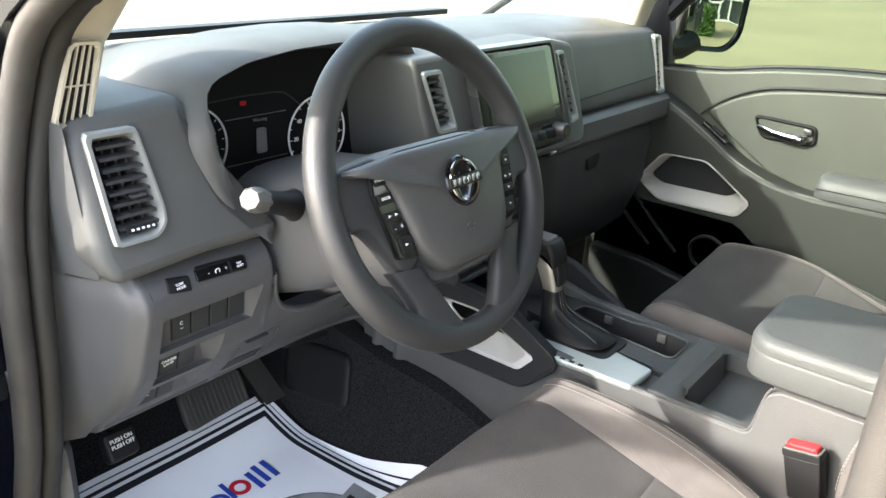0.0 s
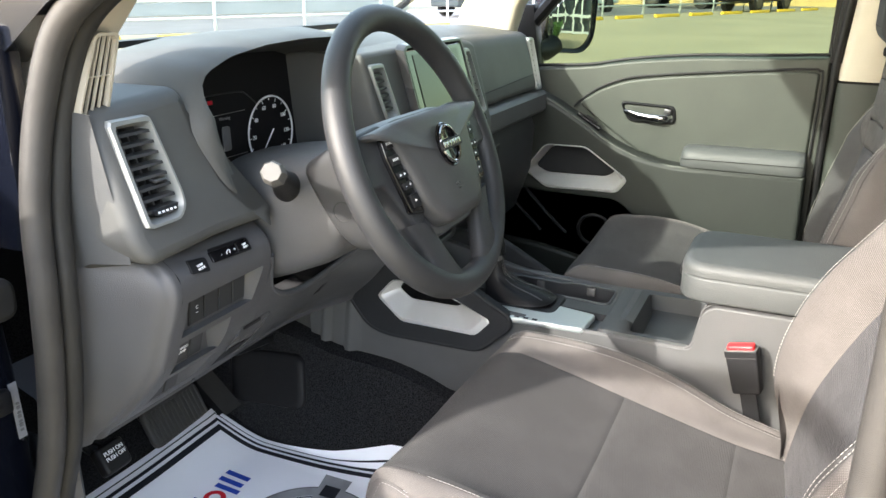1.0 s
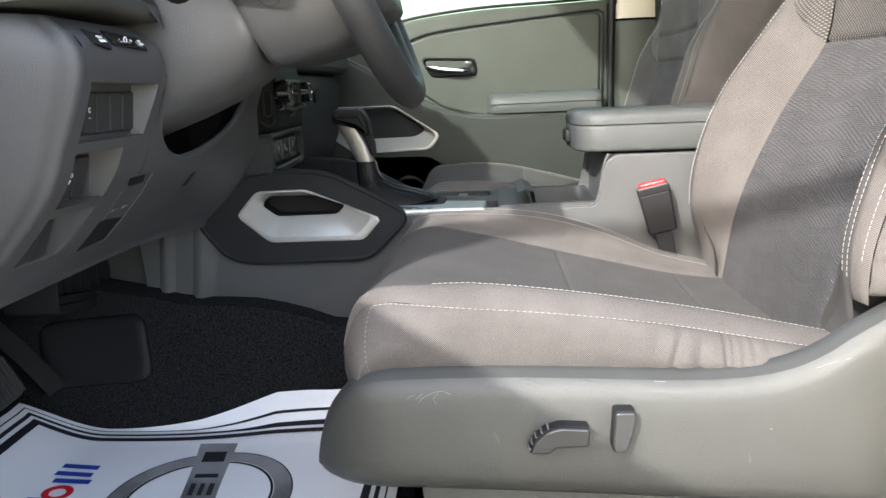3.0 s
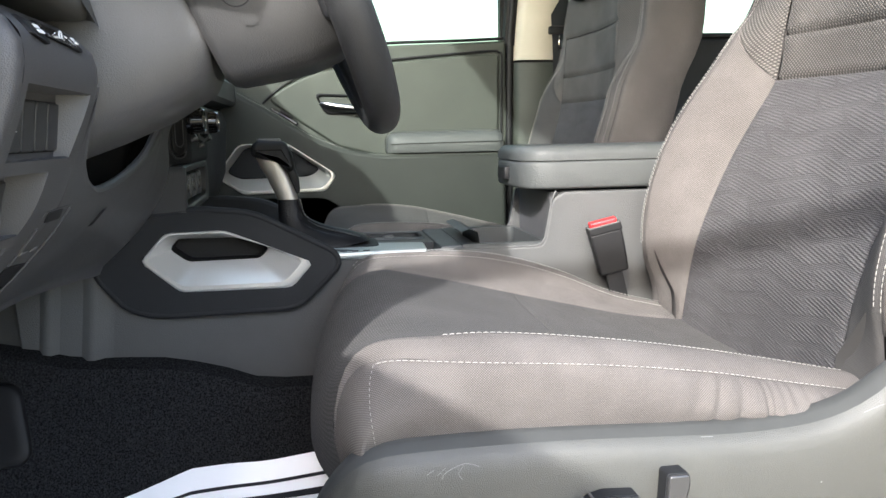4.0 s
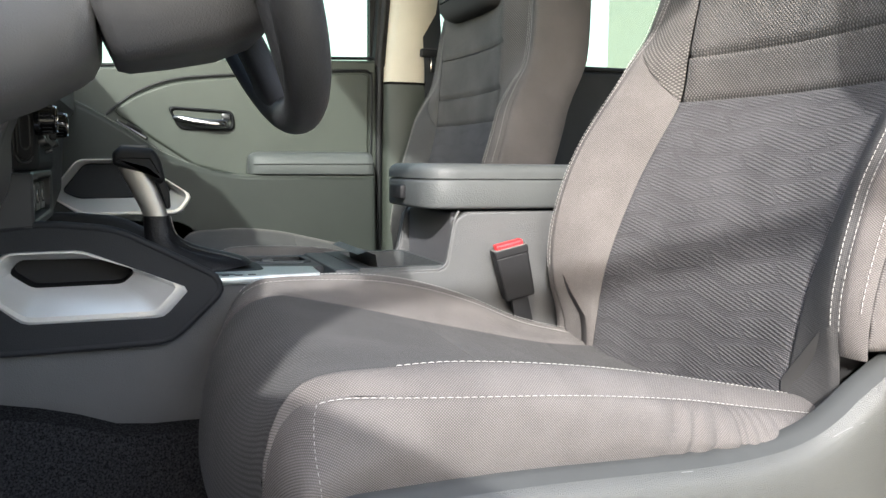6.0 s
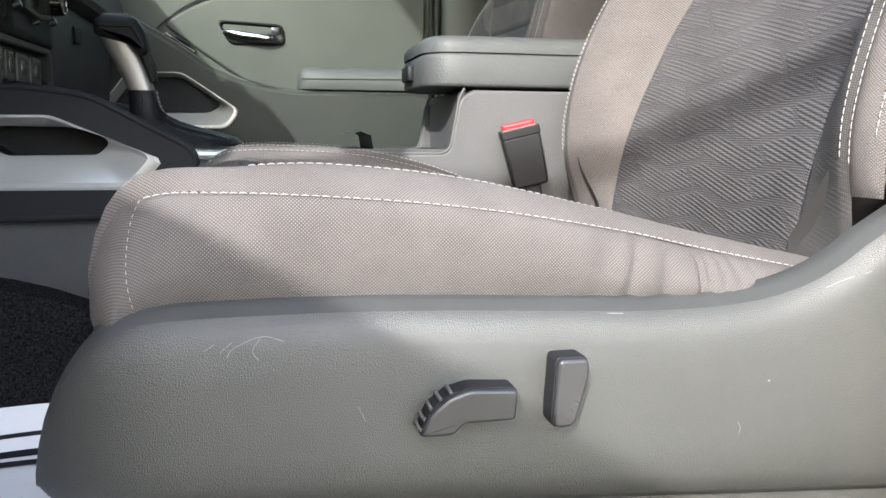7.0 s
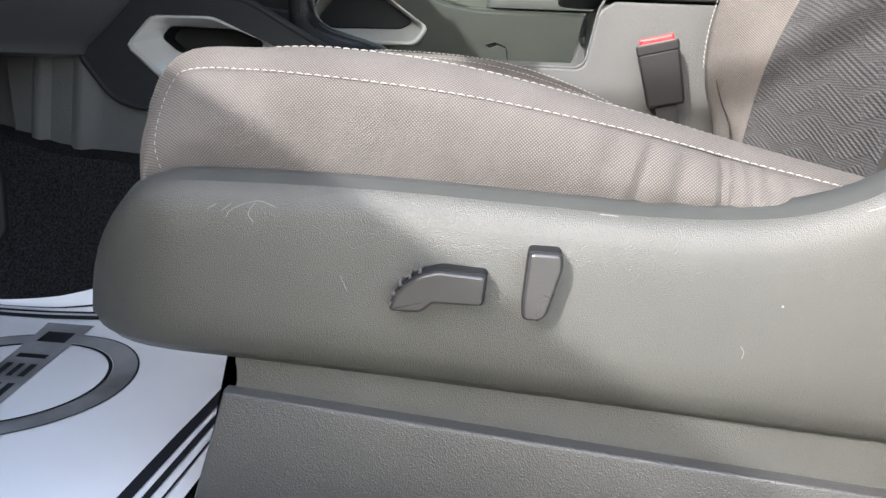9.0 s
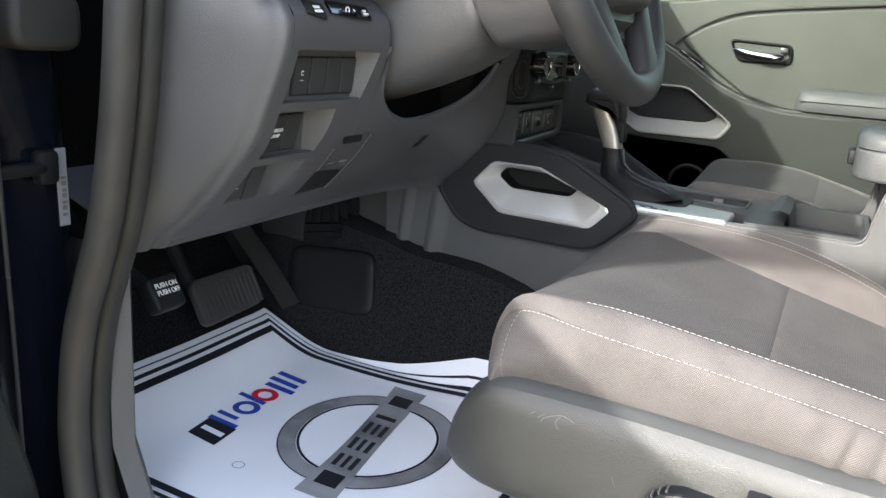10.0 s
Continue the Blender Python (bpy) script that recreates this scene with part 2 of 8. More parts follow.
def attach(ob, parent):
    ob.parent = parent
    if parent.type == "EMPTY":
        ob.matrix_parent_inverse = Matrix.Translation(-parent.location)


def thing(name, label, category, group="", kind="", at=(0, 0, 0)):
    ob = new(name)
    ob.location = at
    ob.empty_display_size = 0.05
    bpy.context.view_layer.update()
    return tagged(ob, label, category, group, kind)


def lerp(table, x):
    """Piecewise linear value at x of a table of (x, value), ends held."""
    return float(np.interp(x, *zip(*sorted(table))))


def smooth(table, x):
    """Smooth value at x through a table of (x, value)."""
    pts = sorted(table)
    xs, ys = [p[0] for p in pts], [p[1] for p in pts]
    if x <= xs[0]:
        return ys[0]
    if x >= xs[-1]:
        return ys[-1]
    k = max(i for i in range(len(xs) - 1) if xs[i] <= x)
    h = xs[k + 1] - xs[k]

    def slope(i):
        a, b = max(i - 1, 0), min(i + 1, len(xs) - 1)
        return (ys[b] - ys[a]) / (xs[b] - xs[a])
    s = (x - xs[k]) / h
    return ((1 + 2 * s) * (1 - s) ** 2 * ys[k] + s * (1 - s) ** 2 * h * slope(k) + s * s * (3 - 2 * s) * ys[k + 1] + s * s * (s - 1) * h * slope(k + 1))


def rounded(pts, r, n=4):
    """A polygon with its corners rounded; r: one radius or one for each corner."""
    out, m = [], len(pts)
    for i in range(m):
        p, a, b = Vector(pts[i]), Vector(pts[i - 1]), Vector(pts[(i + 1) % m])
        rr = r[i] if isinstance(r, (list, tuple)) else r
        if rr <= 0:
            out.append(tuple(p))
            continue
        la, lb = (a - p).length, (b - p).length
        d = min(rr, la * 0.48, lb * 0.48)
        s, e = p + (a - p) / la * d, p + (b - p) / lb * d
        for k in range(n + 1):
            t = k / n
            out.append(tuple((1 - t) ** 2 * s + 2 * t * (1 - t) * p + t * t * e))
    return out


def place(axis, a, b, w):
    """A point from two plane coordinates and the one along axis."""
    return {"x": (w, a, b), "y": (a, w, b), "z": (a, b, w)}[axis]


def slab(pts, axis, lo, hi, bevel=0.0, seg=2, both=True):
    """A polygon in the plane across axis, drawn out from lo to hi, its rims bevelled."""
    bm = bmesh.new()
    add_slab(bm, pts, axis, lo, hi, bevel, seg, both)
    return bm


def add_slab(bm, pts, axis, lo, hi, bevel=0.0, seg=2, both=True):
    tmp = bmesh.new()
    bot = [tmp.verts.new(place(axis, a, b, lo)) for a, b in pts]
    top = [tmp.verts.new(place(axis, a, b, hi)) for a, b in pts]
    n = len(pts)
    tmp.faces.new(bot)
    tmp.faces.new(top)
    for i in range(n):
        tmp.faces.new((bot[i], bot[(i + 1) % n], top[(i + 1) % n], top[i]))
    bmesh.ops.recalc_face_normals(tmp, faces=tmp.faces[:])
    if bevel:
        tmp.edges.ensure_lookup_table()
        rims = [e for e in tmp.edges if {v in top for v in e.verts} == {True} or (both and {v in bot for v in e.verts} == {True})]
        bmesh.ops.bevel(tmp, geom=rims, offset=bevel, segments=seg, profile=0.5, affect="EDGES")
    me = bpy.data.meshes.new("tmp")
    tmp.to_mesh(me)
    tmp.free()
    bm.from_mesh(me)
    bpy.data.meshes.remove(me)


def box(lo, hi, bevel=0.0, seg=2):
    """A block between two corners with all its edges bevelled."""
    bm = bmesh.new()
    add_box(bm, lo, hi, bevel, seg)
    return bm


def add_box(bm, lo, hi, bevel=0.0, seg=2, turn=None):
    tmp = bmesh.new()
    c = [(a + b) / 2 for a, b in zip(lo, hi)]
    bmesh.ops.create_cube(tmp, size=1)
    for v in tmp.verts:
        v.co = Vector([v.co[k] * (hi[k] - lo[k]) for k in range(3)])
    if bevel:
        bmesh.ops.bevel(tmp, geom=tmp.edges[:], offset=bevel, segments=seg, profile=0.5, affect="EDGES")
    if turn:
        tmp.transform(turn)
    tmp.transform(Matrix.Translation(c))
    me = bpy.data.meshes.new("tmp")
    tmp.to_mesh(me)
    tmp.free()
    bm.from_mesh(me)
    bpy.data.meshes.remove(me)


def loft(rows, closed=False, caps=False, uv=None):
    """A skin over rows of points, all rows of one length. closed: each row runs round."""
    bm = bmesh.new()
    grid = [[bm.verts.new(p) for p in row] for row in rows]
    n = len(rows[0])
    layer = bm.loops.layers.uv.new("uv") if uv else None
    for i in range(len(rows) - 1):
        for j in range(n if closed else n - 1):
            k = (j + 1) % n
            f = bm.faces.new((grid[i][j], grid[i][k], grid[i + 1][k], grid[i + 1][j]))
            if layer:
                for l, (a, b) in zip(f.loops, ((i, j), (i, k), (i + 1, k), (i + 1, j))):
                    l[layer].uv = uv[a][b]
    if caps:
        bm.faces.new(grid[0])
        bm.faces.new(grid[-1])
    return bm


def ring(outer, inner, axis, back, front, mid=None, seg=1):
    """A frame between two outlines of one length: outer at depth back, a crown at mid, inner at front."""
    n = len(outer)
    rows = [[place(axis, a, b, back) for a, b in outer], [place(axis, a, b, mid if mid is not None else front) for a, b in outer],
            [place(axis, a, b, front) for a, b in inner], [place(axis, a, b, back) for a, b in inner]]
    return loft(rows, closed=True)


def resample(pts, n):
    """n points evenly spaced along a closed outline."""
    p = [Vector(q) for q in pts]
    d = [0.0]
    for i in range(len(p)):
        d.append(d[-1] + (p[(i + 1) % len(p)] - p[i]).length)
    out = []
    for k in range(n):
        s = d[-1] * k / n
        i = max(j for j in range(len(p)) if d[j] <= s + 1e-12)
        t = (s - d[i]) / max(d[i + 1] - d[i], 1e-9)
        out.append(tuple(p[i].lerp(p[(i + 1) % len(p)], t)))
    return out


def spline(pts, n=8):
    """Points of a smooth line through pts."""
    p = [Vector(q) for q in pts]
    out = []
    for i in range(len(p) - 1):
        a, b, c, d = p[max(i - 1, 0)], p[i], p[i + 1], p[min(i + 2, len(p) - 1)]
        for k in range(n):
            t = k / n
            out.append(0.5 * ((2 * b) + (c - a) * t + (2 * a - 5 * b + 4 * c - d) * t * t + (3 * b - a - 3 * c + d) * t ** 3))
    out.append(p[-1])
    return out


def tube(path, radius, seg=10, closed=False, caps=True):
    """A round bar along a line of points; radius: one, or one for each point."""
    bm = bmesh.new()
    add_tube(bm, path, radius, seg, closed, caps)
    return bm


def add_tube(bm, path, radius, seg=10, closed=False, caps=True):
    p = [Vector(q) for q in path]
    m = len(p)
    rings, ref = [], None
    for i in range(m):
        a, b = (p[i - 1], p[(i + 1) % m]) if closed else (p[max(i - 1, 0)], p[min(i + 1, m - 1)])
        d = (b - a).normalized()
        if ref is None:
            ref = d.orthogonal().normalized()
        ref = (ref - d * ref.dot(d)).normalized()
        side = d.cross(ref)
        r = radius[i] if isinstance(radius, (list, tuple)) else radius
        rings.append([bm.verts.new(p[i] + (ref * math.cos(2 * math.pi * k / seg) + side * math.sin(2 * math.pi * k / seg)) * r) for k in range(seg)])
    for i in range(m if closed else m - 1):
        for k in range(seg):
            bm.faces.new((rings[i][k], rings[i][(k + 1) % seg], rings[(i + 1) % m][(k + 1) % seg], rings[(i + 1) % m][k]))
    if caps and not closed:
        bm.faces.new(rings[0])
        bm.faces.new(rings[-1])


def disc(bm, centre, normal, radius, depth, seg=24, bevel=0.0):
    """A round puck with its face at centre, reaching depth behind."""
    tmp = bmesh.new()
    bmesh.ops.create_cone(tmp, cap_ends=True, segments=seg, radius1=radius, radius2=radius, depth=depth)
    if bevel:
        rims = [e for e in tmp.edges if all(v.co.z > 0 for v in e.verts)]
        bmesh.ops.bevel(tmp, geom=rims, offset=bevel, segments=2, profile=0.5, affect="EDGES")
    n = Vector(normal).normalized()
    tmp.transform(Matrix.Translation(Vector(centre) - n * depth / 2) @ n.to_track_quat("Z", "Y").to_matrix().to_4x4())
    me = bpy.data.meshes.new("tmp")
    tmp.to_mesh(me)
    tmp.free()
    bm.from_mesh(me)
    bpy.data.meshes.remove(me)


def stitches(line, up, length=0.0042, gap=0.0013, thick=0.0004):
    """A row of short threads along a line, lying a little proud of it."""
    bm = bmesh.new()
    p = np.array([tuple(q) for q in line])
    run = np.concatenate([[0.0], np.cumsum(np.linalg.norm(p[1:] - p[:-1], axis=1))])

    def at(d):
        return Vector([float(np.interp(d, run, p[:, k])) for k in range(3)])
    pos = [(at(d), at(d + length)) for d in np.arange(0.0, run[-1] - length, length + gap)]
    for s, e in pos:
        w = Vector(up).normalized() * thick * 0.6
        add_tube(bm, [s + w * 0.3, (s + e) / 2 + w * 1.6, e + w * 0.3], [thick * 0.6, thick, thick * 0.6], 5)
    return bm


def cut(ob, cutter):
    """Takes the cutter's volume out of a part."""
    me = bpy.data.meshes.new("cutter")
    bmesh.ops.recalc_face_normals(cutter, faces=cutter.faces[:])
    cutter.to_mesh(me)
    cutter.free()
    tool = new("cutter", me)
    mod = ob.modifiers.new("cut", "BOOLEAN")
    mod.operation, mod.solver, mod.object = "DIFFERENCE", "EXACT", tool
    dg = bpy.context.evaluated_depsgraph_get()
    dg.update()
    done = bpy.data.meshes.new_from_object(ob.evaluated_get(dg))
    ob.modifiers.remove(mod)
    old = ob.data
    ob.data = done
    bpy.data.meshes.remove(old)
    bpy.data.objects.remove(tool)
    bpy.data.meshes.remove(me)
    return ob


def words(text, size, m, mat, parent, name="lettering", depth=0.0004):
    """Raised letters as a mesh, centred at the pose m."""
    cu = bpy.data.curves.new(name, "FONT")
    cu.body, cu.size, cu.align_x, cu.align_y, cu.extrude = text, size, "CENTER", "CENTER", depth
    tmp = new("tmp", cu)
    me = bpy.data.meshes.new_from_object(tmp.evaluated_get(bpy.context.evaluated_depsgraph_get()))
    bpy.data.objects.remove(tmp)
    bpy.data.curves.remove(cu)
    me.transform(m)
    me.materials.clear()
    me.materials.append(mat)
    ob = new(name, me)
    attach(ob, parent)
    return ob


# ---- cab structure ----
def structure(name, bm, mat, label):
    return tagged(part(name, bm, mat), label, "car interior", kind="structure")


structure("ground", slab([(-400, -400), (400, -400), (400, 400), (-400, 400)], "z", -0.3, 0.0), CONCRETE, "pale sunlit concrete of a car park")
def tunnel_height(y):
    """How high the carpet climbs to the console's foot."""
    return smooth([(0.30, 0.142), (0.45, 0.149), (0.50, 0.153), (0.55, 0.173), (0.63, 0.194), (0.74, 0.200), (0.80, 0.212), (0.86, 0.215)], y)


floor_pts = [[(x, y, 0.545 + tunnel_height(y) * max(0, min(1, (x + 0.20) / 0.1)) ** 2 * (3 - 2 * max(0, min(1, (x + 0.20) / 0.1)))
               + smooth([(0.3, 0), (0.86, 0.0), (1.0, 0.08), (1.12, 0.25), (1.2, 0.5)], y)) for x in np.linspace(-0.74, 0.74, 60)] for y in np.linspace(-1.2, 1.2, 60)]
for row in floor_pts:
    for k, (x, y, z) in enumerate(row):
        if x > 0.2:
            row[k] = (x, y, 0.545 + smooth([(0.3, 0), (0.86, 0.0), (1.0, 0.08), (1.12, 0.25), (1.2, 0.5)], y))
structure("floor", loft(floor_pts), CARPET, "black loop-pile carpet over the cab floor")
structure("wall_front", slab([(-0.76, 0.5), (0.76, 0.5), (0.76, 1.22), (-0.76, 1.22)], "y", 1.16, 1.2), BLACK, "dark firewall behind the dashboard")
structure("ceiling", slab([(-0.62, -1.25), (0.62, -1.25), (0.62, 0.42), (-0.62, 0.42)], "z", 1.69, 1.75), CREAM, "pale grey cloth roof lining")
rear = slab([(-0.7, 0.3), (0.7, 0.3), (0.62, 1.70), (-0.62, 1.70)], "y", -1.3, -1.22)
rear_wall = structure("wall_rear", rear, HARD, "dark grey rear wall of the cab round the back window")
cut(rear_wall, slab([(-0.52, 1.24), (0.52, 1.24), (0.47, 1.58), (-0.47, 1.58)], "y", -1.4, -1.1))
structure("window_rear", slab([(-0.53, 1.23), (0.53, 1.23), (0.48, 1.59), (-0.48, 1.59)], "y", -1.262, -1.258), glass, "tinted back window of the cab")
structure("sill", slab(rounded([(-0.70, 0.40), (-0.80, 0.40), (-0.80, 0.52), (-0.72, 0.55)], 0.02), "y", -1.2, 0.86), HARD, "grey plastic door sill")
structure("wall_side_right", slab([(0.74, 0.35), (1.2, 0.35), (1.2, 1.25), (0.74, 1.22)], "x", 0.80, 0.84), BLACK, "dark side wall of the footwell")
structure("wall_side_left", slab([(0.84, 0.35), (1.2, 0.35), (1.2, 1.25), (0.84, 1.22)], "x", -0.80, -0.76), BLACK, "dark side wall of the footwell")
for name, x0, x1, y1 in (("wall_left", -0.78, -0.74, -0.31), ("wall_right", 0.80, 0.84, -0.75)):
    structure(name, slab([(-1.25, 0.3), (y1, 0.3), (y1, 1.2), (-1.25, 1.2)], "x", x0, x1), BODY, "black painted body side behind the doors")


# ---- seats ----
Y_TOP = [(-0.10, 0.765), (0.0, 0.778), (0.08, 0.796), (0.163, 0.816), (0.25, 0.838), (0.34, 0.858)]
CREST = [(-0.1, 0.775), (-0.05, 0.786), (0.016, 0.804), (0.085, 0.834), (0.15, 0.855), (0.215, 0.867), (0.31, 0.871), (0.36, 0.868)]
SEAM = [(-0.1, 0.772), (-0.01, 0.793), (0.035, 0.806), (0.077, 0.817), (0.168, 0.838), (0.243, 0.852), (0.293, 0.855), (0.371, 0.853)]
HALF = 0.163
BASE_Z = 0.765


INNER_A = [(-0.1, 0.160), (0.02, 0.166), (0.1, 0.186), (0.2, 0.212), (0.28, 0.208), (0.33, 0.20)]
INNER_Z = [(-0.1, 0.790), (0.02, 0.817), (0.1, 0.837), (0.2, 0.859), (0.28, 0.867), (0.33, 0.865)]
OUTER_A = [(-0.1, 0.205), (0.03, 0.215), (0.1, 0.227), (0.2, 0.243), (0.3, 0.240), (0.36, 0.216), (0.39, 0.203)]
OUTER_Z = [(-0.1, 0.787), (0.03, 0.814), (0.1, 0.830), (0.2, 0.847), (0.3, 0.855), (0.36, 0.855)]


def cushion_point(x, s):
    """The seat cushion's skin: x from its middle, s along it from the back and over the front edge."""
    a = abs(x)
    y = min(s, 0.33)
    zc = smooth(Y_TOP, y)
    if x > 0:
        crest, seam, low = smooth(CREST, y), smooth(SEAM, y), 0.74
        z = smooth([(0, zc - 0.005), (0.13, zc - 0.001), (HALF, zc + 0.004), (0.19, (zc + crest) / 2), (0.205, crest - 0.003), (0.218, crest), (0.228, seam - 0.004), (0.242, seam - 0.03), (0.25, seam - 0.05), (0.256, low)], a)
    else:
        ai, zi, ao, zo, low = smooth(INNER_A, y), smooth(INNER_Z, y), smooth(OUTER_A, s), smooth(OUTER_Z, y), BASE_Z
        f = max(0.0, (a - 0.21) / 0.046)
        if f > 0:
            a, z = ao + (0.245 - ao) * min(1.0, f * 1.9) ** 0.8 + 0.005 * math.sin(math.pi * min(1, f * 1.15)) - 0.014 * f * f, zo - (zo - low) * f ** 1.2
        else:
            a = lerp([(0, 0), (HALF, ai), (0.21, ao)], a)
            z = smooth([(0, zc - 0.005), (0.11, zc), (ai - 0.03, zc + 0.45 * (zi - zc)), (ai, zi), ((ai + ao) / 2, (zi + zo) / 2 + 0.005), (ao, zo)], a)
    z = max(z, low)
    if s > 0.33:
        reach = 0.1 - (0.045 if x > 0 else 0.036) * min(1, (a / 0.255)) ** 3
        th = min((s - 0.33) / 0.11, 1.0) * math.pi / 2
        y = 0.33 + reach * math.sin(th)
        z = z - (z - 0.72) * (1 - math.cos(th)) ** (1.25 if x > 0 else 1.25 + 0.75 * min(1.0, a / 0.2) ** 3)
        if x < 0:
            y -= 0.016 * max(0.0, (0.815 - z) / 0.06) ** 2 * min(1.0, a / 0.245) ** 2
    return Vector((math.copysign(a, x), y, z))


def back_point(x, z, upright=0.0):
    """The backrest's skin: x from its middle, z its height; upright: how far it stands steeper."""
    a = abs(x)
    if upright:
        yc = smooth([(0.74, -0.066), (0.80, -0.075), (0.90, -0.098), (1.0, -0.123), (1.074, -0.141), (1.136, -0.146), (1.29, -0.158), (1.40, -0.172)], z)
        b = smooth([(0.74, 0.0), (0.80, 0.012), (0.87, 0.030), (0.95, 0.036), (1.09, 0.030), (1.14, 0.008), (1.185, -0.018), (1.295, -0.026), (1.40, -0.026)], z)
        sunk = 0.018
    else:
        yc = smooth([(0.74, -0.062), (0.79, -0.067), (0.882, -0.085), (0.982, -0.127), (1.04, -0.160), (1.09, -0.189), (1.15, -0.198), (1.22, -0.209), (1.40, -0.242)], z)
        b = smooth([(0.74, 0.0), (0.80, 0.012), (0.85, 0.037), (0.925, 0.060), (1.0, 0.072), (1.05, 0.075), (1.09, 0.070), (1.15, 0.036), (1.187, 0.013), (1.25, 0.0), (1.40, -0.006)], z) if x > 0 else smooth([(0.74, -0.002), (0.80, 0.0), (0.84, 0.010), (0.87, 0.022), (0.90, 0.032), (0.95, 0.043), (1.0, 0.050), (1.09, 0.046), (1.15, 0.020), (1.2, 0.004), (1.4, 0.0)], z)
        sunk = smooth([(0.74, 0.010), (0.90, 0.012), (1.08, 0.030), (1.2, 0.022), (1.4, 0.012)], z)
    if a <= HALF:
        y = yc - sunk * smooth([(0, 1.0), (0.11, 0.55), (HALF, 0)], a)
    else:
        y = yc + b * smooth([(HALF, 0), (0.195, 0.66), (0.215, 0.98), (0.223, 1.0), (0.236, 0.93), (0.25, 0.72)], a)
    narrow = smooth([(0.74, 0.97), (0.95, 1.0), (1.15, 0.985), (1.25, 0.95), (1.40, 0.85)], z)
    return Vector((x * narrow, y, z))


def upright_back(x, z):
    return back_point(x, z, 1.0)


def patch(surface, us, vs, tuck, mirror, cx, normal=Vector((0, 0, 1)), left=True, right=True, low=True, high=True, uvk=1.0, crinkle=0.0, arc=False):
    """A piece of upholstery: a grid on the surface, its sewn edges drawn in."""
    rows, uv = [], []
    for j, v in enumerate(vs):
        row, uvr = [], []
        for i, u in enumerate(us):
            p = surface(u, v) if not callable(v) else surface(u, v(u))
            d = 0.0
            for on, k in ((left, i), (right, len(us) - 1 - i), (low, j), (high, len(vs) - 1 - j)):
                if on and k < 2:
                    d = max(d, tuck * (1.0 if k == 0 else 0.25))
            if crinkle:
                w = v if not callable(v) else v(u)
                d += crinkle * noise.noise(Vector((u * 30, w * 60, 3)))
                e = 0.0
                for y0, slope, wide, deep in ((0.086, 0.4, 0.0042, 0.0036), (0.104, 0.5, 0.009, 0.0026), (0.066, 0.3, 0.006, 0.0026), (0.047, 0.1, 0.0026, 0.0042), (0.039, 0.2, 0.0024, 0.0042), (0.031, 0.1, 0.0026, 0.0040), (0.020, 0.2, 0.003, 0.0040), (0.006, 0.2, 0.004, 0.003), (-0.012, 0.2, 0.004, 0.003)):
                    k = (w - y0 - (abs(u) - 0.21) * slope) / wide
                    e += 1.7 * deep * math.exp(-k * k) * (0.6 + 0.8 * noise.noise(Vector((u * 60, w * 20, 7))))
                e += 0.0006 * math.sin(w * 900) * max(0.0, 1 - (abs(u) - 0.21) / 0.012) * max(0.0, min(1.0, (0.09 - w) / 0.08))
                p.x -= math.copysign(e, u)
            p = p - normal * d
            row.append((cx + mirror * p.x, p.y, p.z))
            uvr.append((u * uvk, (v if not callable(v) else v(u)) * uvk))
        rows.append(row)
        uv.append(uvr)
    if arc:
        # the weave runs evenly along the skin
        g = np.array(rows)
        mid = len(us) // 2
        across = np.concatenate([np.zeros((len(rows), 1)), np.cumsum(np.linalg.norm(g[:, 1:] - g[:, :-1], axis=2), axis=1)], axis=1)
        along = np.concatenate([[0.0], np.cumsum(np.linalg.norm(g[1:, mid] - g[:-1, mid], axis=1))])
        uv = [[(float(across[j, i] - across[j, mid]), float(along[j])) for i in range(len(us))] for j in range(len(rows))]
    return loft(rows, uv=uv)


def spans(a, b, n):
    """n+1 values from a to b with two close to each end."""
    e = min(0.004, (b - a) / 6)
    return [a, a + e, *np.linspace(a + e * 2, b - e * 2, n - 3), b - e, b]


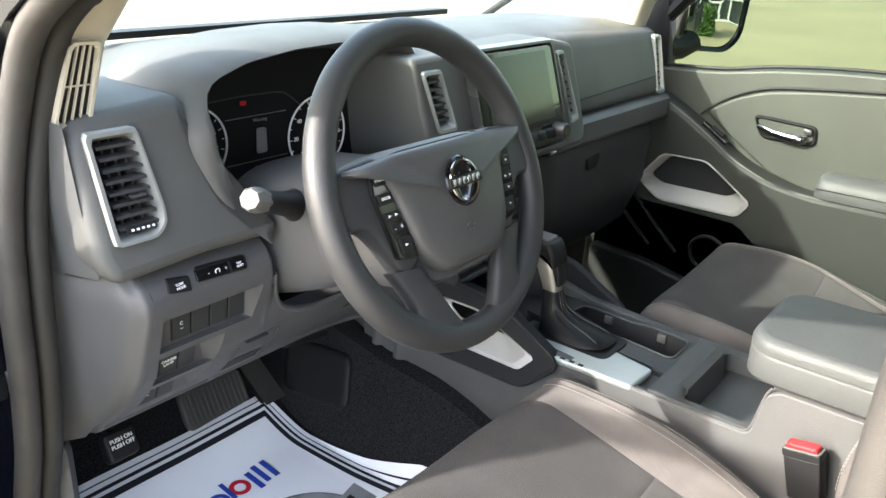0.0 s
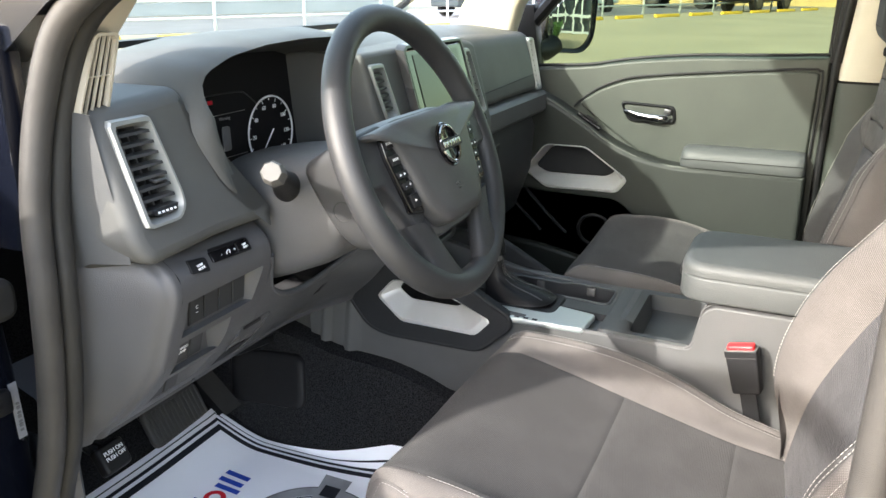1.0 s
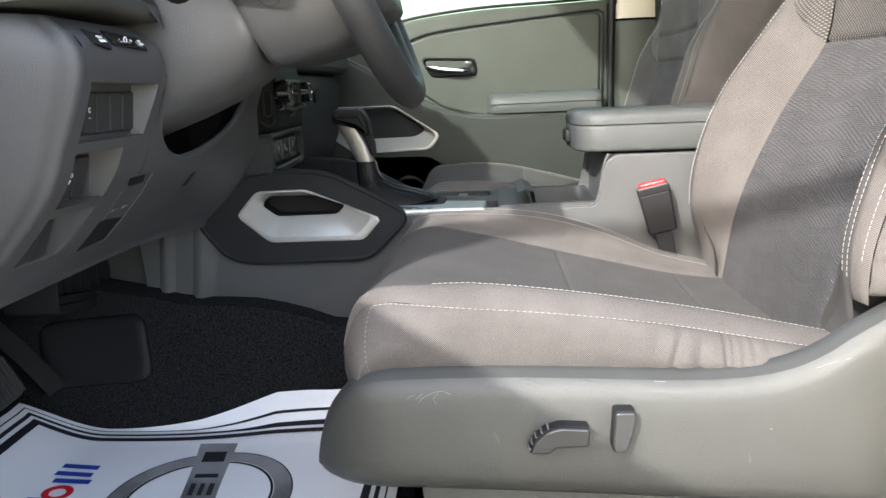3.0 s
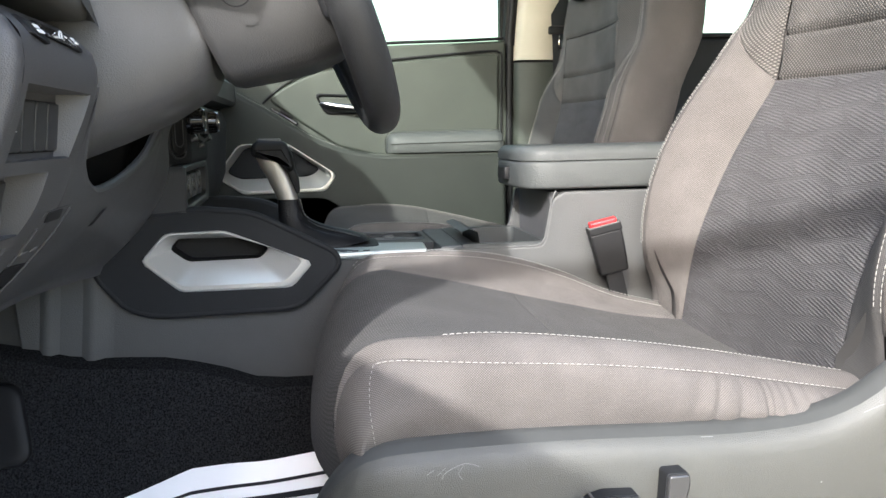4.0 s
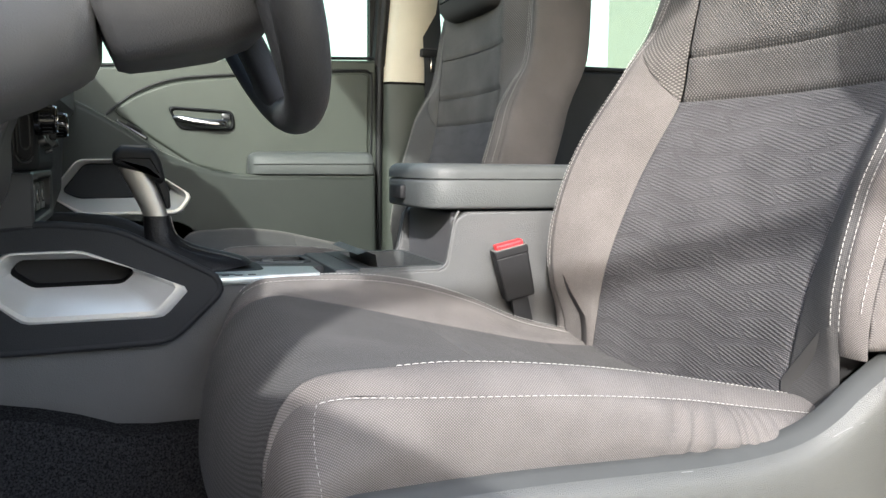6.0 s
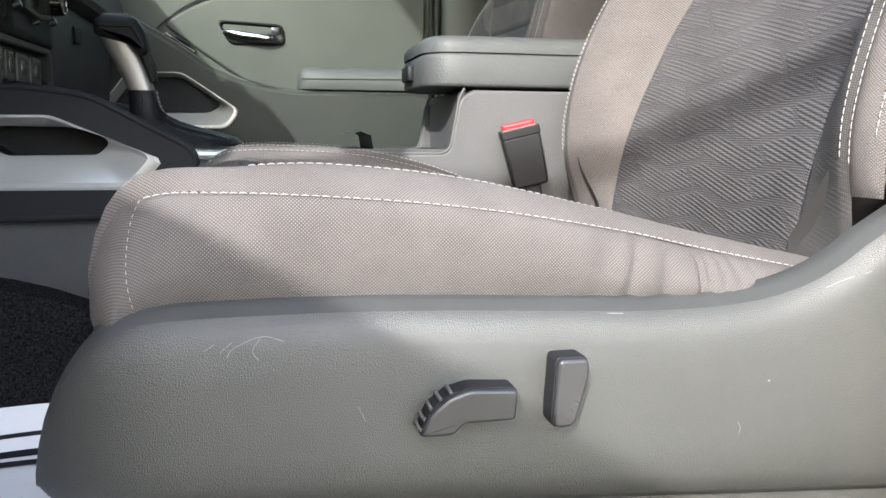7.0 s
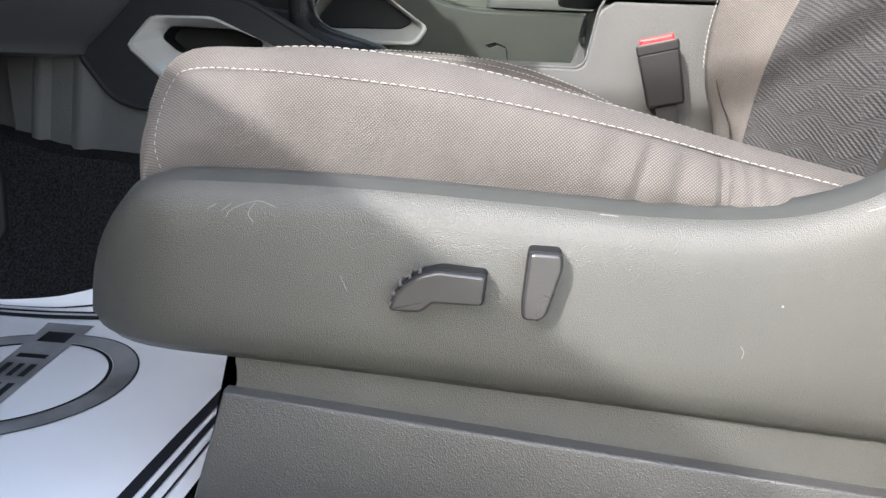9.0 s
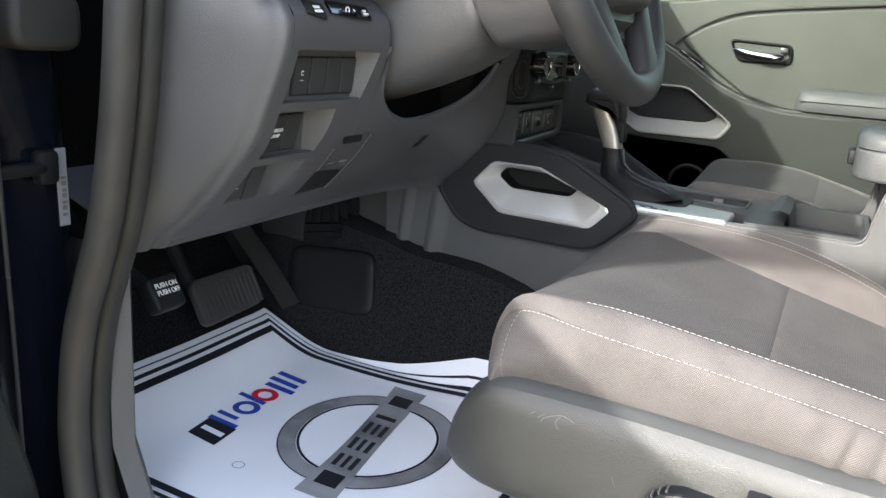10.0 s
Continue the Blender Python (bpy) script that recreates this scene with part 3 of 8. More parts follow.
def bucket_seat(cx, mirror, label, shield):
    backs = back_point if shield else upright_back
    seat = thing("bucket_seat", label, "seat", "front seats", at=(cx, 0.15, 0.56))
    up, fwd = Vector((0, 0, 1)), Vector((0, 0.88, 0.47))
    inner = spans(-HALF, HALF, 26)
    for name, lo, hi, mat, text in (("front_cushion_panel", 0.165, 0.44, CLOTH2, "dark grey ribbed cloth"), ("middle_cushion_panel", 0.0, 0.165, CLOTH5, "embossed grey cloth"),
                                    ("rear_cushion_panel", -0.10, 0.0, CLOTH2, "dark grey cloth")):
        part(name, patch(cushion_point, inner, spans(lo, hi, 22), 0.002, mirror, cx, up, high=hi < 0.4), mat, seat, text)
    for side, name in ((-1, "outer_cushion_bolster"), (1, "inner_cushion_bolster")):
        top = sorted(side * a for a in spans(HALF, 0.21, 12))
        part(name, patch(cushion_point, top, spans(-0.1, 0.44, 60), 0.002, mirror, cx, up, high=False, low=False, arc=True), CLOTH, seat, "taupe grey cloth with pale stitching")
        wall = sorted(side * a for a in spans(0.21, 0.256, 14))
        part(name.replace("bolster", "side"), patch(cushion_point, wall, spans(-0.1, 0.44, 300), 0.002, mirror, cx, up, left=side > 0, right=side < 0, high=False, low=False,
             crinkle=0.0009 if side < 0 else 0.0, arc=True), CLOTH, seat, "taupe grey cloth")
        line = [cushion_point(side * (0.2125 if side < 0 else 0.2170), s) + Vector((side * 0.0005, 0, 0.0004 if side < 0 else 0.0012)) for s in np.linspace(-0.06, 0.372, 64)]
        line2 = [cushion_point(side * (HALF + 0.006 if side < 0 else 0.2030), s) + Vector((0, 0, 0.0003 if side < 0 else 0.0008)) for s in np.linspace(-0.08, 0.32 if side < 0 else 0.37, 60)]
        for l in (line, line2):
            part("stitching", stitches([(cx + mirror * p.x, p.y, p.z) for p in l], (side * 0.3, 0, 1)), THREAD, seat, "pale contrast stitching")
    corner = [cushion_point(-a, s_) + Vector((-0.0006, 0.0006, 0)) for a, s_ in ((0.2125, 0.372), (0.218, 0.378), (0.226, 0.383), (0.234, 0.385), (0.243, 0.383), (0.250, 0.380))]
    part("corner_seam", stitches([(cx + mirror * q.x, q.y, q.z) for q in spline(corner, 5)], (-0.8 * mirror, 0.5, 0), 0.0026, 0.0022, 0.00026), THREAD, seat, "pale seam down the front corner")
    part("cushion_pan", slab([(cx - 0.21, -0.12), (cx + 0.21, -0.12), (cx + 0.21, 0.31), (cx - 0.21, 0.31)], "z", 0.64, 0.755, 0.02), BLACK, seat)
    # backrest
    def diag(u):
        return 1.09 + (max(abs(u) - HALF, 0)) * 1.25
    part("backrest_panel", patch(backs, inner, spans(0.755, 1.09, 34), 0.0035, mirror, cx, fwd), CLOTH3, seat, "embossed grey cloth with wavy ribs")
    part("lower_pleat", patch(backs, inner, spans(1.09, 1.150, 14), 0.009, mirror, cx, fwd), CLOTH4, seat, "coarse woven cloth pleat")
    part("upper_pleat", patch(backs, inner, spans(1.150, 1.235, 16), 0.009, mirror, cx, fwd), CLOTH4, seat, "coarse woven cloth pleat")
    part("shoulder_panel", patch(backs, inner, spans(1.235, 1.40, 14), 0.005, mirror, cx, fwd, high=False), CLOTH4, seat, "coarse woven cloth")
    for side, name in ((-1, "outer_backrest_bolster"), (1, "inner_backrest_bolster")):
        us = sorted(side * a for a in spans(HALF, 0.2250, 18))
        lows = [lambda u, k=k: 0.755 + (diag(u) - 0.755) * k for k in spans(0, 1, 40)]
        highs = [lambda u, k=k: diag(u) + (1.40 - diag(u)) * k for k in spans(0, 1, 24)]
        part(name, patch(backs, us, lows, 0.0035, mirror, cx, fwd, low=False), CLOTH5 if side < 0 else CLOTH, seat, "ribbed grey cloth" if side < 0 else "smooth taupe grey cloth")
        part(name.replace("bolster", "shoulder"), patch(backs, us, highs, 0.0035, mirror, cx, fwd, high=False), CLOTH4, seat, "coarse woven cloth")
        # band beyond the crest, ending above the side shield
        band = sorted(side * a for a in spans(0.2250, 0.25, 10))
        part("crest_band", patch(backs, band, spans(0.848 if side < 0 else 0.765, 1.40, 60), 0.003, mirror, cx, fwd, high=False), CLOTH, seat, "taupe cloth band between stitch lines")
        for a, z0 in ((0.2210, 0.872), (0.2292, 0.868), (0.2455, 0.886)):
            l = [backs(side * a, z) + Vector((0, 0.0014, 0.0004)) for z in np.linspace(z0, 1.38, 80)]
            part("stitching", stitches([(cx + mirror * p.x, p.y, p.z) for p in l], (side * 0.5, 0.8, 0.2)), THREAD, seat, "pale contrast stitching")
        # side panel, its lower end rolled under
        rows, uvs = [], []
        for z, k in ((0.853, 0.50), (0.855, 0.80), (0.860, 0.93), (0.868, 1.0), (0.876, 1.0), (0.8825, 0.985), (0.885, 0.955), (0.8875, 0.985), (0.895, 1.0), (0.91, 1.0), *((z, 1.0) for z in np.linspace(0.95, 1.40, 16))):
            p = backs(side * 0.25, max(z, 0.88))
            w = abs(p.x)
            prof = ((w - 0.0005, -0.004), (w + 0.0025, -0.004), (w + 0.006, -0.012), (w + 0.010, -0.03), (w + 0.0115, -0.055), (w + 0.010, -0.085), (w + 0.002, -0.115), (w - 0.03, -0.13), (w - 0.10, -0.135), (0, -0.135))
            rows.append([(cx + mirror * side * (w - 0.03 + (a - w + 0.03) * k if a > w - 0.03 else a), p.y + d * (0.8 + 0.2 * k), z) for a, d in prof])
            uvs.append([(d, z) for a, d in prof])
        part("side_panel", loft(rows, uv=uvs), CLOTH, seat, "taupe cloth side of the backrest", 70)
        foot = []
        for z in np.linspace(0.76, 0.900, 12):
            p = backs(side * 0.245, z)
            w = 0.240 - 0.050 * max(0.0, min(1.0, (0.872 - z) / 0.06))
            foot.append([(cx + mirror * side * a, p.y + d - 0.005, z) for a, d in ((w - 0.03, 0.006), (w - 0.012, 0.003), (w, -0.012), (w + 0.002, -0.06), (w - 0.01, -0.11), (0, -0.12))])
        part("bolster_foot", loft(foot), CLOTH5 if side < 0 else CLOTH, seat, "tucked cloth foot of the bolster", 70)
    hy = backs(0, 1.33).y + 0.055
    part("headrest", slab(rounded([(cx - 0.13, 1.305), (cx + 0.13, 1.305), (cx + 0.12, 1.52), (cx - 0.12, 1.52)], 0.04, 6), "y", hy - 0.12, hy, 0.035, 5), CLOTH2, seat, "dark cloth headrest")
    for dx in (-0.06, 0.06):
        part("headrest_post", tube([(cx + dx, hy - 0.07, 1.26), (cx + dx, hy - 0.07, 1.36)], 0.006), CHROME, seat)
    if shield:
        top = [(-0.30, 0.875), (-0.27, 0.875), (-0.16, 0.870), (-0.1, 0.853), (-0.055, 0.828), (-0.03, 0.811), (0.0, 0.799), (0.034, 0.793), (0.085, 0.791), (0.14, 0.793), (0.24, 0.797), (0.33, 0.797), (0.375, 0.794), (0.395, 0.784), (0.412, 0.764), (0.424, 0.742), (0.430, 0.722), (0.433, 0.705)]
        foot = [(-0.3, 0.646), (-0.036, 0.661), (0.214, 0.676), (0.335, 0.682), (0.375, 0.683), (0.40, 0.6835), (0.415, 0.6845), (0.426, 0.687), (0.433, 0.692)]
        rows = []
        for y in (*np.linspace(-0.3, 0.34, 45), 0.355, 0.37, 0.385, 0.397, 0.407, 0.415, 0.421, 0.426, 0.430, 0.4325, 0.433):
            zt, zb = smooth(top, y), smooth(foot, y)
            h, f = zt - zb, max(0.0, (y - 0.33) / 0.103)
            s, shift = min(1.0, h / 0.1), 0.038 * f ** 3.6
            prof = prof_full = [(-0.590, -0.030), (-0.5965, -0.012), (-0.599, -0.003), (-0.603, 0.0), (-0.6130, -0.0032), (-0.6212, -0.0070), (-0.6258, -0.0110), (-0.6288, -0.0170), (-0.6303, -0.025), (-0.631, -0.040)]
            sec = [(max(x, -0.631) + shift * (0.4 + 0.6 * (-0.59 - x) / 0.041), y, zt + d * s) for x, d in prof]
            xf = -0.631 + shift
            sec += [(xf, y, zb + h * 0.30), (xf + 0.0004, y, zb + 0.020 * s), (xf + 0.004, y, zb + 0.007 * s), (xf + 0.012, y, zb), (xf + 0.03 - shift * 0.5, y, zb + 0.002 * s)]
            rows.append(sec)
        skin = loft([r[5:] for r in rows])
        bmesh.ops.holes_fill(skin, edges=[e for e in skin.edges if e.is_boundary and all(v.co.y > 0.4329 for v in e.verts)], sides=0)
        side = part("side_shield", skin, SHIELD, seat, "scuffed grey plastic side shield", 70)
        part("shield_rim", loft([r[:6] for r in rows]), SHELF, side, "smooth dull rim of the shield", 70)

        def scuff(points, r):
            """A pale scratch lying on the shield's skin."""
            line = []
            for y, z in points:
                d = z - smooth(top, y)
                line.append((float(np.interp(-d, [-e for x, e in prof_full[2:]], [x for x, e in prof_full[2:]])) - 0.0001, y, z))
            part("scuff", tube(spline(line, 5), r * 0.55, 5), SCUFF, side, "pale scuff mark")
        for pts, r in (([(0.300, 0.778), (0.311, 0.781), (0.325, 0.776), (0.329, 0.771)], 0.00035), ([(0.312, 0.780), (0.316, 0.774), (0.313, 0.769)], 0.0003), ([(0.326, 0.779), (0.332, 0.774)], 0.0003), ([(0.335, 0.778), (0.340, 0.775)], 0.0003),
                       ([(-0.022, 0.795), (-0.035, 0.800), (-0.050, 0.8045)], 0.0004), ([(0.0165, 0.7400), (0.0160, 0.7410)], 0.0012), ([(0.0355, 0.7160), (0.0335, 0.7125), (0.0342, 0.7085)], 0.0003), ([(0.118, 0.784), (0.108, 0.7835)], 0.0004), ([(0.262, 0.741), (0.258, 0.732)], 0.0002)):
            scuff(pts, r)
        k1 = rounded([(0.232, 0.727), (0.214, 0.727), (0.208, 0.733), (0.179, 0.733), (0.178, 0.751), (0.204, 0.7525), (0.216, 0.749), (0.226, 0.741)], 0.003, 3)
        def shrink(pts, k):
            my, mz = sum(p[0] for p in pts) / len(pts), sum(p[1] for p in pts) / len(pts)
            return [(y + math.copysign(min(k, abs(my - y)), my - y), z + math.copysign(min(k, abs(mz - z)), mz - z)) for y, z in pts]
        knob = part("seat_adjuster", slab(k1, "x", -0.629, -0.6448, 0.0004, 1), PAD, side, "paddle seat adjuster switch, dark with a grey face")
        part("switch_face", slab(shrink(k1, 0.0006), "x", -0.6442, -0.6485, 0.0018, 4), KNOB, knob, "smooth grey face")
        for y, z, dy, dz in ((0.2305, 0.7310, 0.94, 0.34), (0.2283, 0.7365, 0.91, 0.41), (0.2250, 0.7420, 0.72, 0.69), (0.2200, 0.7465, 0.63, 0.78), (0.2145, 0.7497, 0.4, 0.92)):
            part("rib", tube([(-0.6330, y + dy * 0.0003, z + dz * 0.0003), (-0.6345, y + dy * 0.0012, z + dz * 0.0012), (-0.6440, y + dy * 0.0012, z + dz * 0.0012), (-0.6455, y + dy * 0.0002, z + dz * 0.0002)], 0.0010, 8), TIPGREY, knob, "grip rib")
        k2 = rounded([(0.1565, 0.766), (0.1385, 0.766), (0.1375, 0.758), (0.1445, 0.730), (0.148, 0.727), (0.158, 0.727), (0.1585, 0.735)], 0.003, 3)
        recline = part("recline_switch", slab(k2, "x", -0.629, -0.6448, 0.0004, 1), PAD, side, "upright recline switch, dark with a grey face")
        part("switch_face", slab(shrink(k2, 0.0006), "x", -0.6442, -0.6485, 0.0018, 4), KNOB, recline, "smooth grey face")
        base = rounded([(0.338, 0.70), (0.334, 0.664), (0.366, 0.555), (-0.3, 0.545), (-0.3, 0.66)], 0.006)
        part("seat_base_cover", slab(base, "x", -0.55, -0.612, 0.004), SHIELD, seat, "grey plastic cover over the seat rail")
        part("cover_face", slab([(0.336, 0.660), (0.366, 0.552), (-0.3, 0.548), (-0.3, 0.607)], "x", -0.56, -0.624, 0.003, 3), RAIL, seat, "lower step of the cover")
    else:
        part("side_shield", slab([(0.36, 0.62), (0.36, 0.77), (-0.1, 0.77), (-0.2, 0.84), (-0.3, 0.84), (-0.3, 0.62)], "x", cx + mirror * -0.2, cx + mirror * -0.258, 0.012, 3), SHIELD, seat)
    return seat


bucket_seat(-0.365, 1, "grey cloth driver's seat with pale stitching, grey side shield", True)
bucket_seat(0.42, -1, "grey cloth passenger seat with pale stitching, beside the console", False)


# ---- console ----
console = thing("center_console", "dark grey centre console with silver trim, padded sides and tray", "console", at=(0.02, 0.3, 0.6))
CX0, CX1 = -0.098, 0.145
side = rounded([(0.80, 0.55), (0.82, 0.86), (0.70, 0.93), (0.45, 0.872), (0.30, 0.862), (0.09, 0.862), (0.078, 0.93), (0.06, 0.94), (-0.32, 0.94), (-0.32, 0.55)], [0, 0.03, 0.03, 0.02, 0, 0.012, 0.01, 0, 0, 0])
for x0, x1, nm in ((CX0 + 0.012, CX0 + 0.028, "side_panel"), (CX1 - 0.02, CX1, "side_panel")):
    sp = part(nm, slab(side, "x", x0, x1, 0.003), CONSOLE, console, "dark grey grained plastic")
    if x0 < 0:
        cut(sp, slab([(0.640, 0.870), (0.612, 0.900), (0.520, 0.900), (0.440, 0.860), (0.462, 0.832), (0.602, 0.832)], "x", x0 - 0.02, x1 + 0.02))
edge_line = [(y, z + 0.0005) for y, z in rounded([(0.40, 0.866), (0.30, 0.862), (0.09, 0.862), (0.078, 0.93), (0.072, 0.941)], [0, 0.02, 0.016, 0.01, 0], 5)]
for x0, x1 in ((CX0 + 0.0125, CX0 + 0.0275), (CX1 - 0.0195, CX1 - 0.0005)):
    part("edge_rim", tube([((x0 + 0.0015), y, z) for y, z in edge_line], 0.0018, 8), CONSOLE, console, "raised rim of the side panel")
# knee pads and silver rings, one on either side
pad = rounded([(0.715, 0.858), (0.645, 0.925), (0.575, 0.934), (0.50, 0.926), (0.392, 0.868), (0.386, 0.85), (0.445, 0.793), (0.63, 0.79), (0.67, 0.80)], 0.02, 4)
outer = resample(rounded([(0.650, 0.865), (0.616, 0.903), (0.538, 0.904), (0.422, 0.855), (0.452, 0.822), (0.600, 0.822)], 0.008, 4), 64)
inner = resample(rounded([(0.616, 0.877), (0.604, 0.892), (0.503, 0.891), (0.482, 0.874), (0.496, 0.860), (0.592, 0.859)], 0.006, 4), 64)


def inset_frame(parent, outer, inner, x_face, x_deep, mat, lip=0.003):
    """A dished trim ring: a narrow lip, then a broad slope into the opening."""
    s = 1 if x_deep > x_face else -1
    mid = [tuple(Vector(o).lerp(Vector(i), 0.22)) for o, i in zip(outer, inner)]
    rows = [[(x_face + s * 0.012, a, b) for a, b in outer], [(x_face - s * 0.001, a, b) for a, b in outer], [(x_face - s * lip, *Vector(o).lerp(Vector(i), 0.08)) for o, i in zip(outer, inner)],
            [(x_face - s * lip, a, b) for a, b in mid], [(x_deep, a, b) for a, b in inner], [(x_deep + s * 0.003, a, b) for a, b in inner]]
    return part("trim_ring", loft(rows, closed=True), mat, parent, "satin silver trim ring", sharp=25)


def holed(outline, hole, axis, lo, hi):
    """A slab with one opening through it."""
    n = 96
    o, h = resample(outline, n), resample(hole, n)
    # start both outlines at the same bearing
    c = Vector((sum(p[0] for p in h) / n, sum(p[1] for p in h) / n))

    def bearing(p):
        return math.atan2(p[1] - c.y, p[0] - c.x)
    o = sorted(o, key=bearing)
    h = sorted(h, key=bearing)
    return loft([[place(axis, a, b, lo) for a, b in h], [place(axis, a, b, lo) for a, b in o], [place(axis, a, b, hi) for a, b in o], [place(axis, a, b, hi) for a, b in h],
                 [place(axis, a, b, lo) for a, b in h]], closed=True)


part("knee_pad", holed(pad, outer, "x", CX0 - 0.004, CX0 + 0.02), PAD, console, "dark padded knee rest")
part("pad_edge", tube([(CX0 - 0.001, a, b) for a, b in resample(pad, 90)], 0.0045, 10, closed=True), PAD, console, "rounded edge of the knee rest")
inset_frame(console, outer, inner, CX0 - 0.003, CX0 + 0.022, SILVER)
part("pocket_wall", loft([[(x, a, b) for a, b in inner] for x in (CX0 + 0.0245, CX0 + 0.062)], closed=True), BLACK, console, "black pocket wall")
part("pocket", slab([(a, b) for a, b in inner], "x", CX0 + 0.06, CX0 + 0.065), BLACK, console, "black pocket lining")
part("knee_pad", slab(pad, "x", CX1 - 0.004, CX1 + 0.012, 0.006, 3), PAD, console, "dark padded knee rest")
# front foot of the console, with two upright ribs
rows = []
for z in np.linspace(0.60, 0.885, 8):
    rows.append([(CX0 + 0.012 - dx, y + 0.10 * (0.80 - z), z) for dx, y in ((0.0, 0.69), (0.001, 0.70), (0.008, 0.712), (0.009, 0.722), (-0.004, 0.735), (-0.004, 0.755), (0.008, 0.768), (0.009, 0.778), (-0.006, 0.79), (-0.03, 0.92))])
part("front_cover", loft(rows), CONSOLE, console, "ribbed front cover", sharp=60)
# top
part("top_plate", slab([(CX0 + 0.02, 0.075), (CX1 - 0.015, 0.075), (CX1 - 0.015, 0.236), (CX0 + 0.02, 0.236)], "z", 0.80, 0.838), TRAY, console)
part("top_plate", slab([(CX0 + 0.02, 0.50), (CX1 - 0.015, 0.50), (CX1 - 0.015, 0.72), (CX0 + 0.02, 0.72)], "z", 0.80, 0.838), TRAY, console)
part("shift_base", slab([(CX0 + 0.02, 0.236), (-0.014, 0.236), (0.004, 0.40), (0.02, 0.50), (CX0 + 0.02, 0.50)], "z", 0.80, 0.852), TRAY, console)
plate = rounded([(-0.088, 0.262), (-0.02, 0.258), (0.0, 0.37), (0.015, 0.44), (-0.06, 0.46), (-0.094, 0.40)], 0.008)
part("shift_plate", slab(plate, "z", 0.855, 0.8665, 0.004, 3), PLATE, console, "satin silver plate beside the shifter")
for i in range(4):
    part("gear_mark", box((-0.0905, 0.392 - i * 0.016, 0.8664), (-0.0835, 0.401 - i * 0.016, 0.8668)), INK, console, "dark gear mark")
part("console_top", slab(rounded([(0.024, 0.245), (-0.016, 0.245), (0.004, 0.37), (0.02, 0.45), (0.02, 0.56), (0.13, 0.56), (0.13, 0.245)], 0.004), "z", 0.76, 0.782), BLACK, console)
cups = holed(rounded([(-0.012, 0.235), (0.132, 0.235), (0.132, 0.52), (0.022, 0.52), (0.006, 0.40)], 0.008), rounded([(0.032, 0.25), (0.11, 0.25), (0.116, 0.335), (0.106, 0.355), (0.112, 0.45), (0.05, 0.46), (0.03, 0.37), (0.042, 0.345)], 0.015), "z", 0.778, 0.864)
part("cup_holder", cups, SWITCH, console, "dark two-place cup holder")
hole = rounded([(0.032, 0.25), (0.11, 0.25), (0.116, 0.335), (0.106, 0.355), (0.112, 0.45), (0.05, 0.46), (0.03, 0.37), (0.042, 0.345)], 0.015)
part("cup_rim", tube([(a, b, 0.8645) for a, b in resample(hole, 64)], 0.0024, 8, closed=True), TRAY, console, "raised rim of the cup holder")
for y in (0.3, 0.4):
    bm = bmesh.new()
    add_box(bm, (0.105, y - 0.008, 0.846), (0.114, y + 0.008, 0.862), 0.002)
    part("cup_finger", bm, TIPGREY, console)
part("divider", slab(rounded([(CX0 + 0.02, 0.20), (CX1 - 0.014, 0.20), (CX1 - 0.014, 0.242), (CX0 + 0.02, 0.242)], 0.004), "z", 0.83, 0.867, 0.003), TRAY, console)
part("tray_step", loft([[(x, 0.21, 0.885), (x, 0.198, 0.889), (x, 0.185, 0.884), (x, 0.178, 0.84)] for x in (-0.07, -0.066, 0.07, 0.076)]), TRAY, console)
part("tray", holed([(CX0 + 0.016, 0.082), (CX1 - 0.014, 0.082), (CX1 - 0.014, 0.21), (CX0 + 0.016, 0.21)], rounded([(-0.07, 0.088), (0.112, 0.088), (0.112, 0.19), (-0.07, 0.19)], 0.01), "z", 0.835, 0.868), TRAY, console, "dark grey tray")
part("bin", slab([(-0.062, -0.3), (-0.062, 0.075), (0.115, 0.075), (0.115, -0.3)], "z", 0.6, 0.94, 0.006), LOWER, console, "grained plastic storage bin")
lid = thing("armrest_lid", "grey padded armrest lid with a seam, on the console bin", "armrest", at=(0.02, -0.1, 0.945))
part("lid_base", slab(rounded([(-0.085, -0.28), (0.118, -0.28), (0.118, 0.12), (-0.085, 0.12)], 0.05, 7), "z", 0.944, 0.9845, 0.005, 3), LID, lid)
part("lid_pad", slab(rounded([(-0.085, -0.28), (0.118, -0.28), (0.118, 0.1205), (-0.085, 0.1205)], 0.05, 7), "z", 0.9853, 1.006, 0.014, 6, both=False), LID, lid, "soft padded top")
part("latch", box((0.0, 0.118, 0.955), (0.05, 0.128, 0.975), 0.003), BLACK, lid, "black latch recess")
# buckle
buckle = thing("seat_belt_buckle", "black seat belt buckle with a red button, beside the seat", "buckle", at=(-0.115, 0.0, 0.83))
tilt = pose(-0.118, 0.005, 0.862, 0, 0, 0) @ pose(0, 0, 0, -14, 0, 0) @ pose(0, 0, 0, 0, 0, 82)


def turned(bm, m):
    bm.transform(m)
    return bm


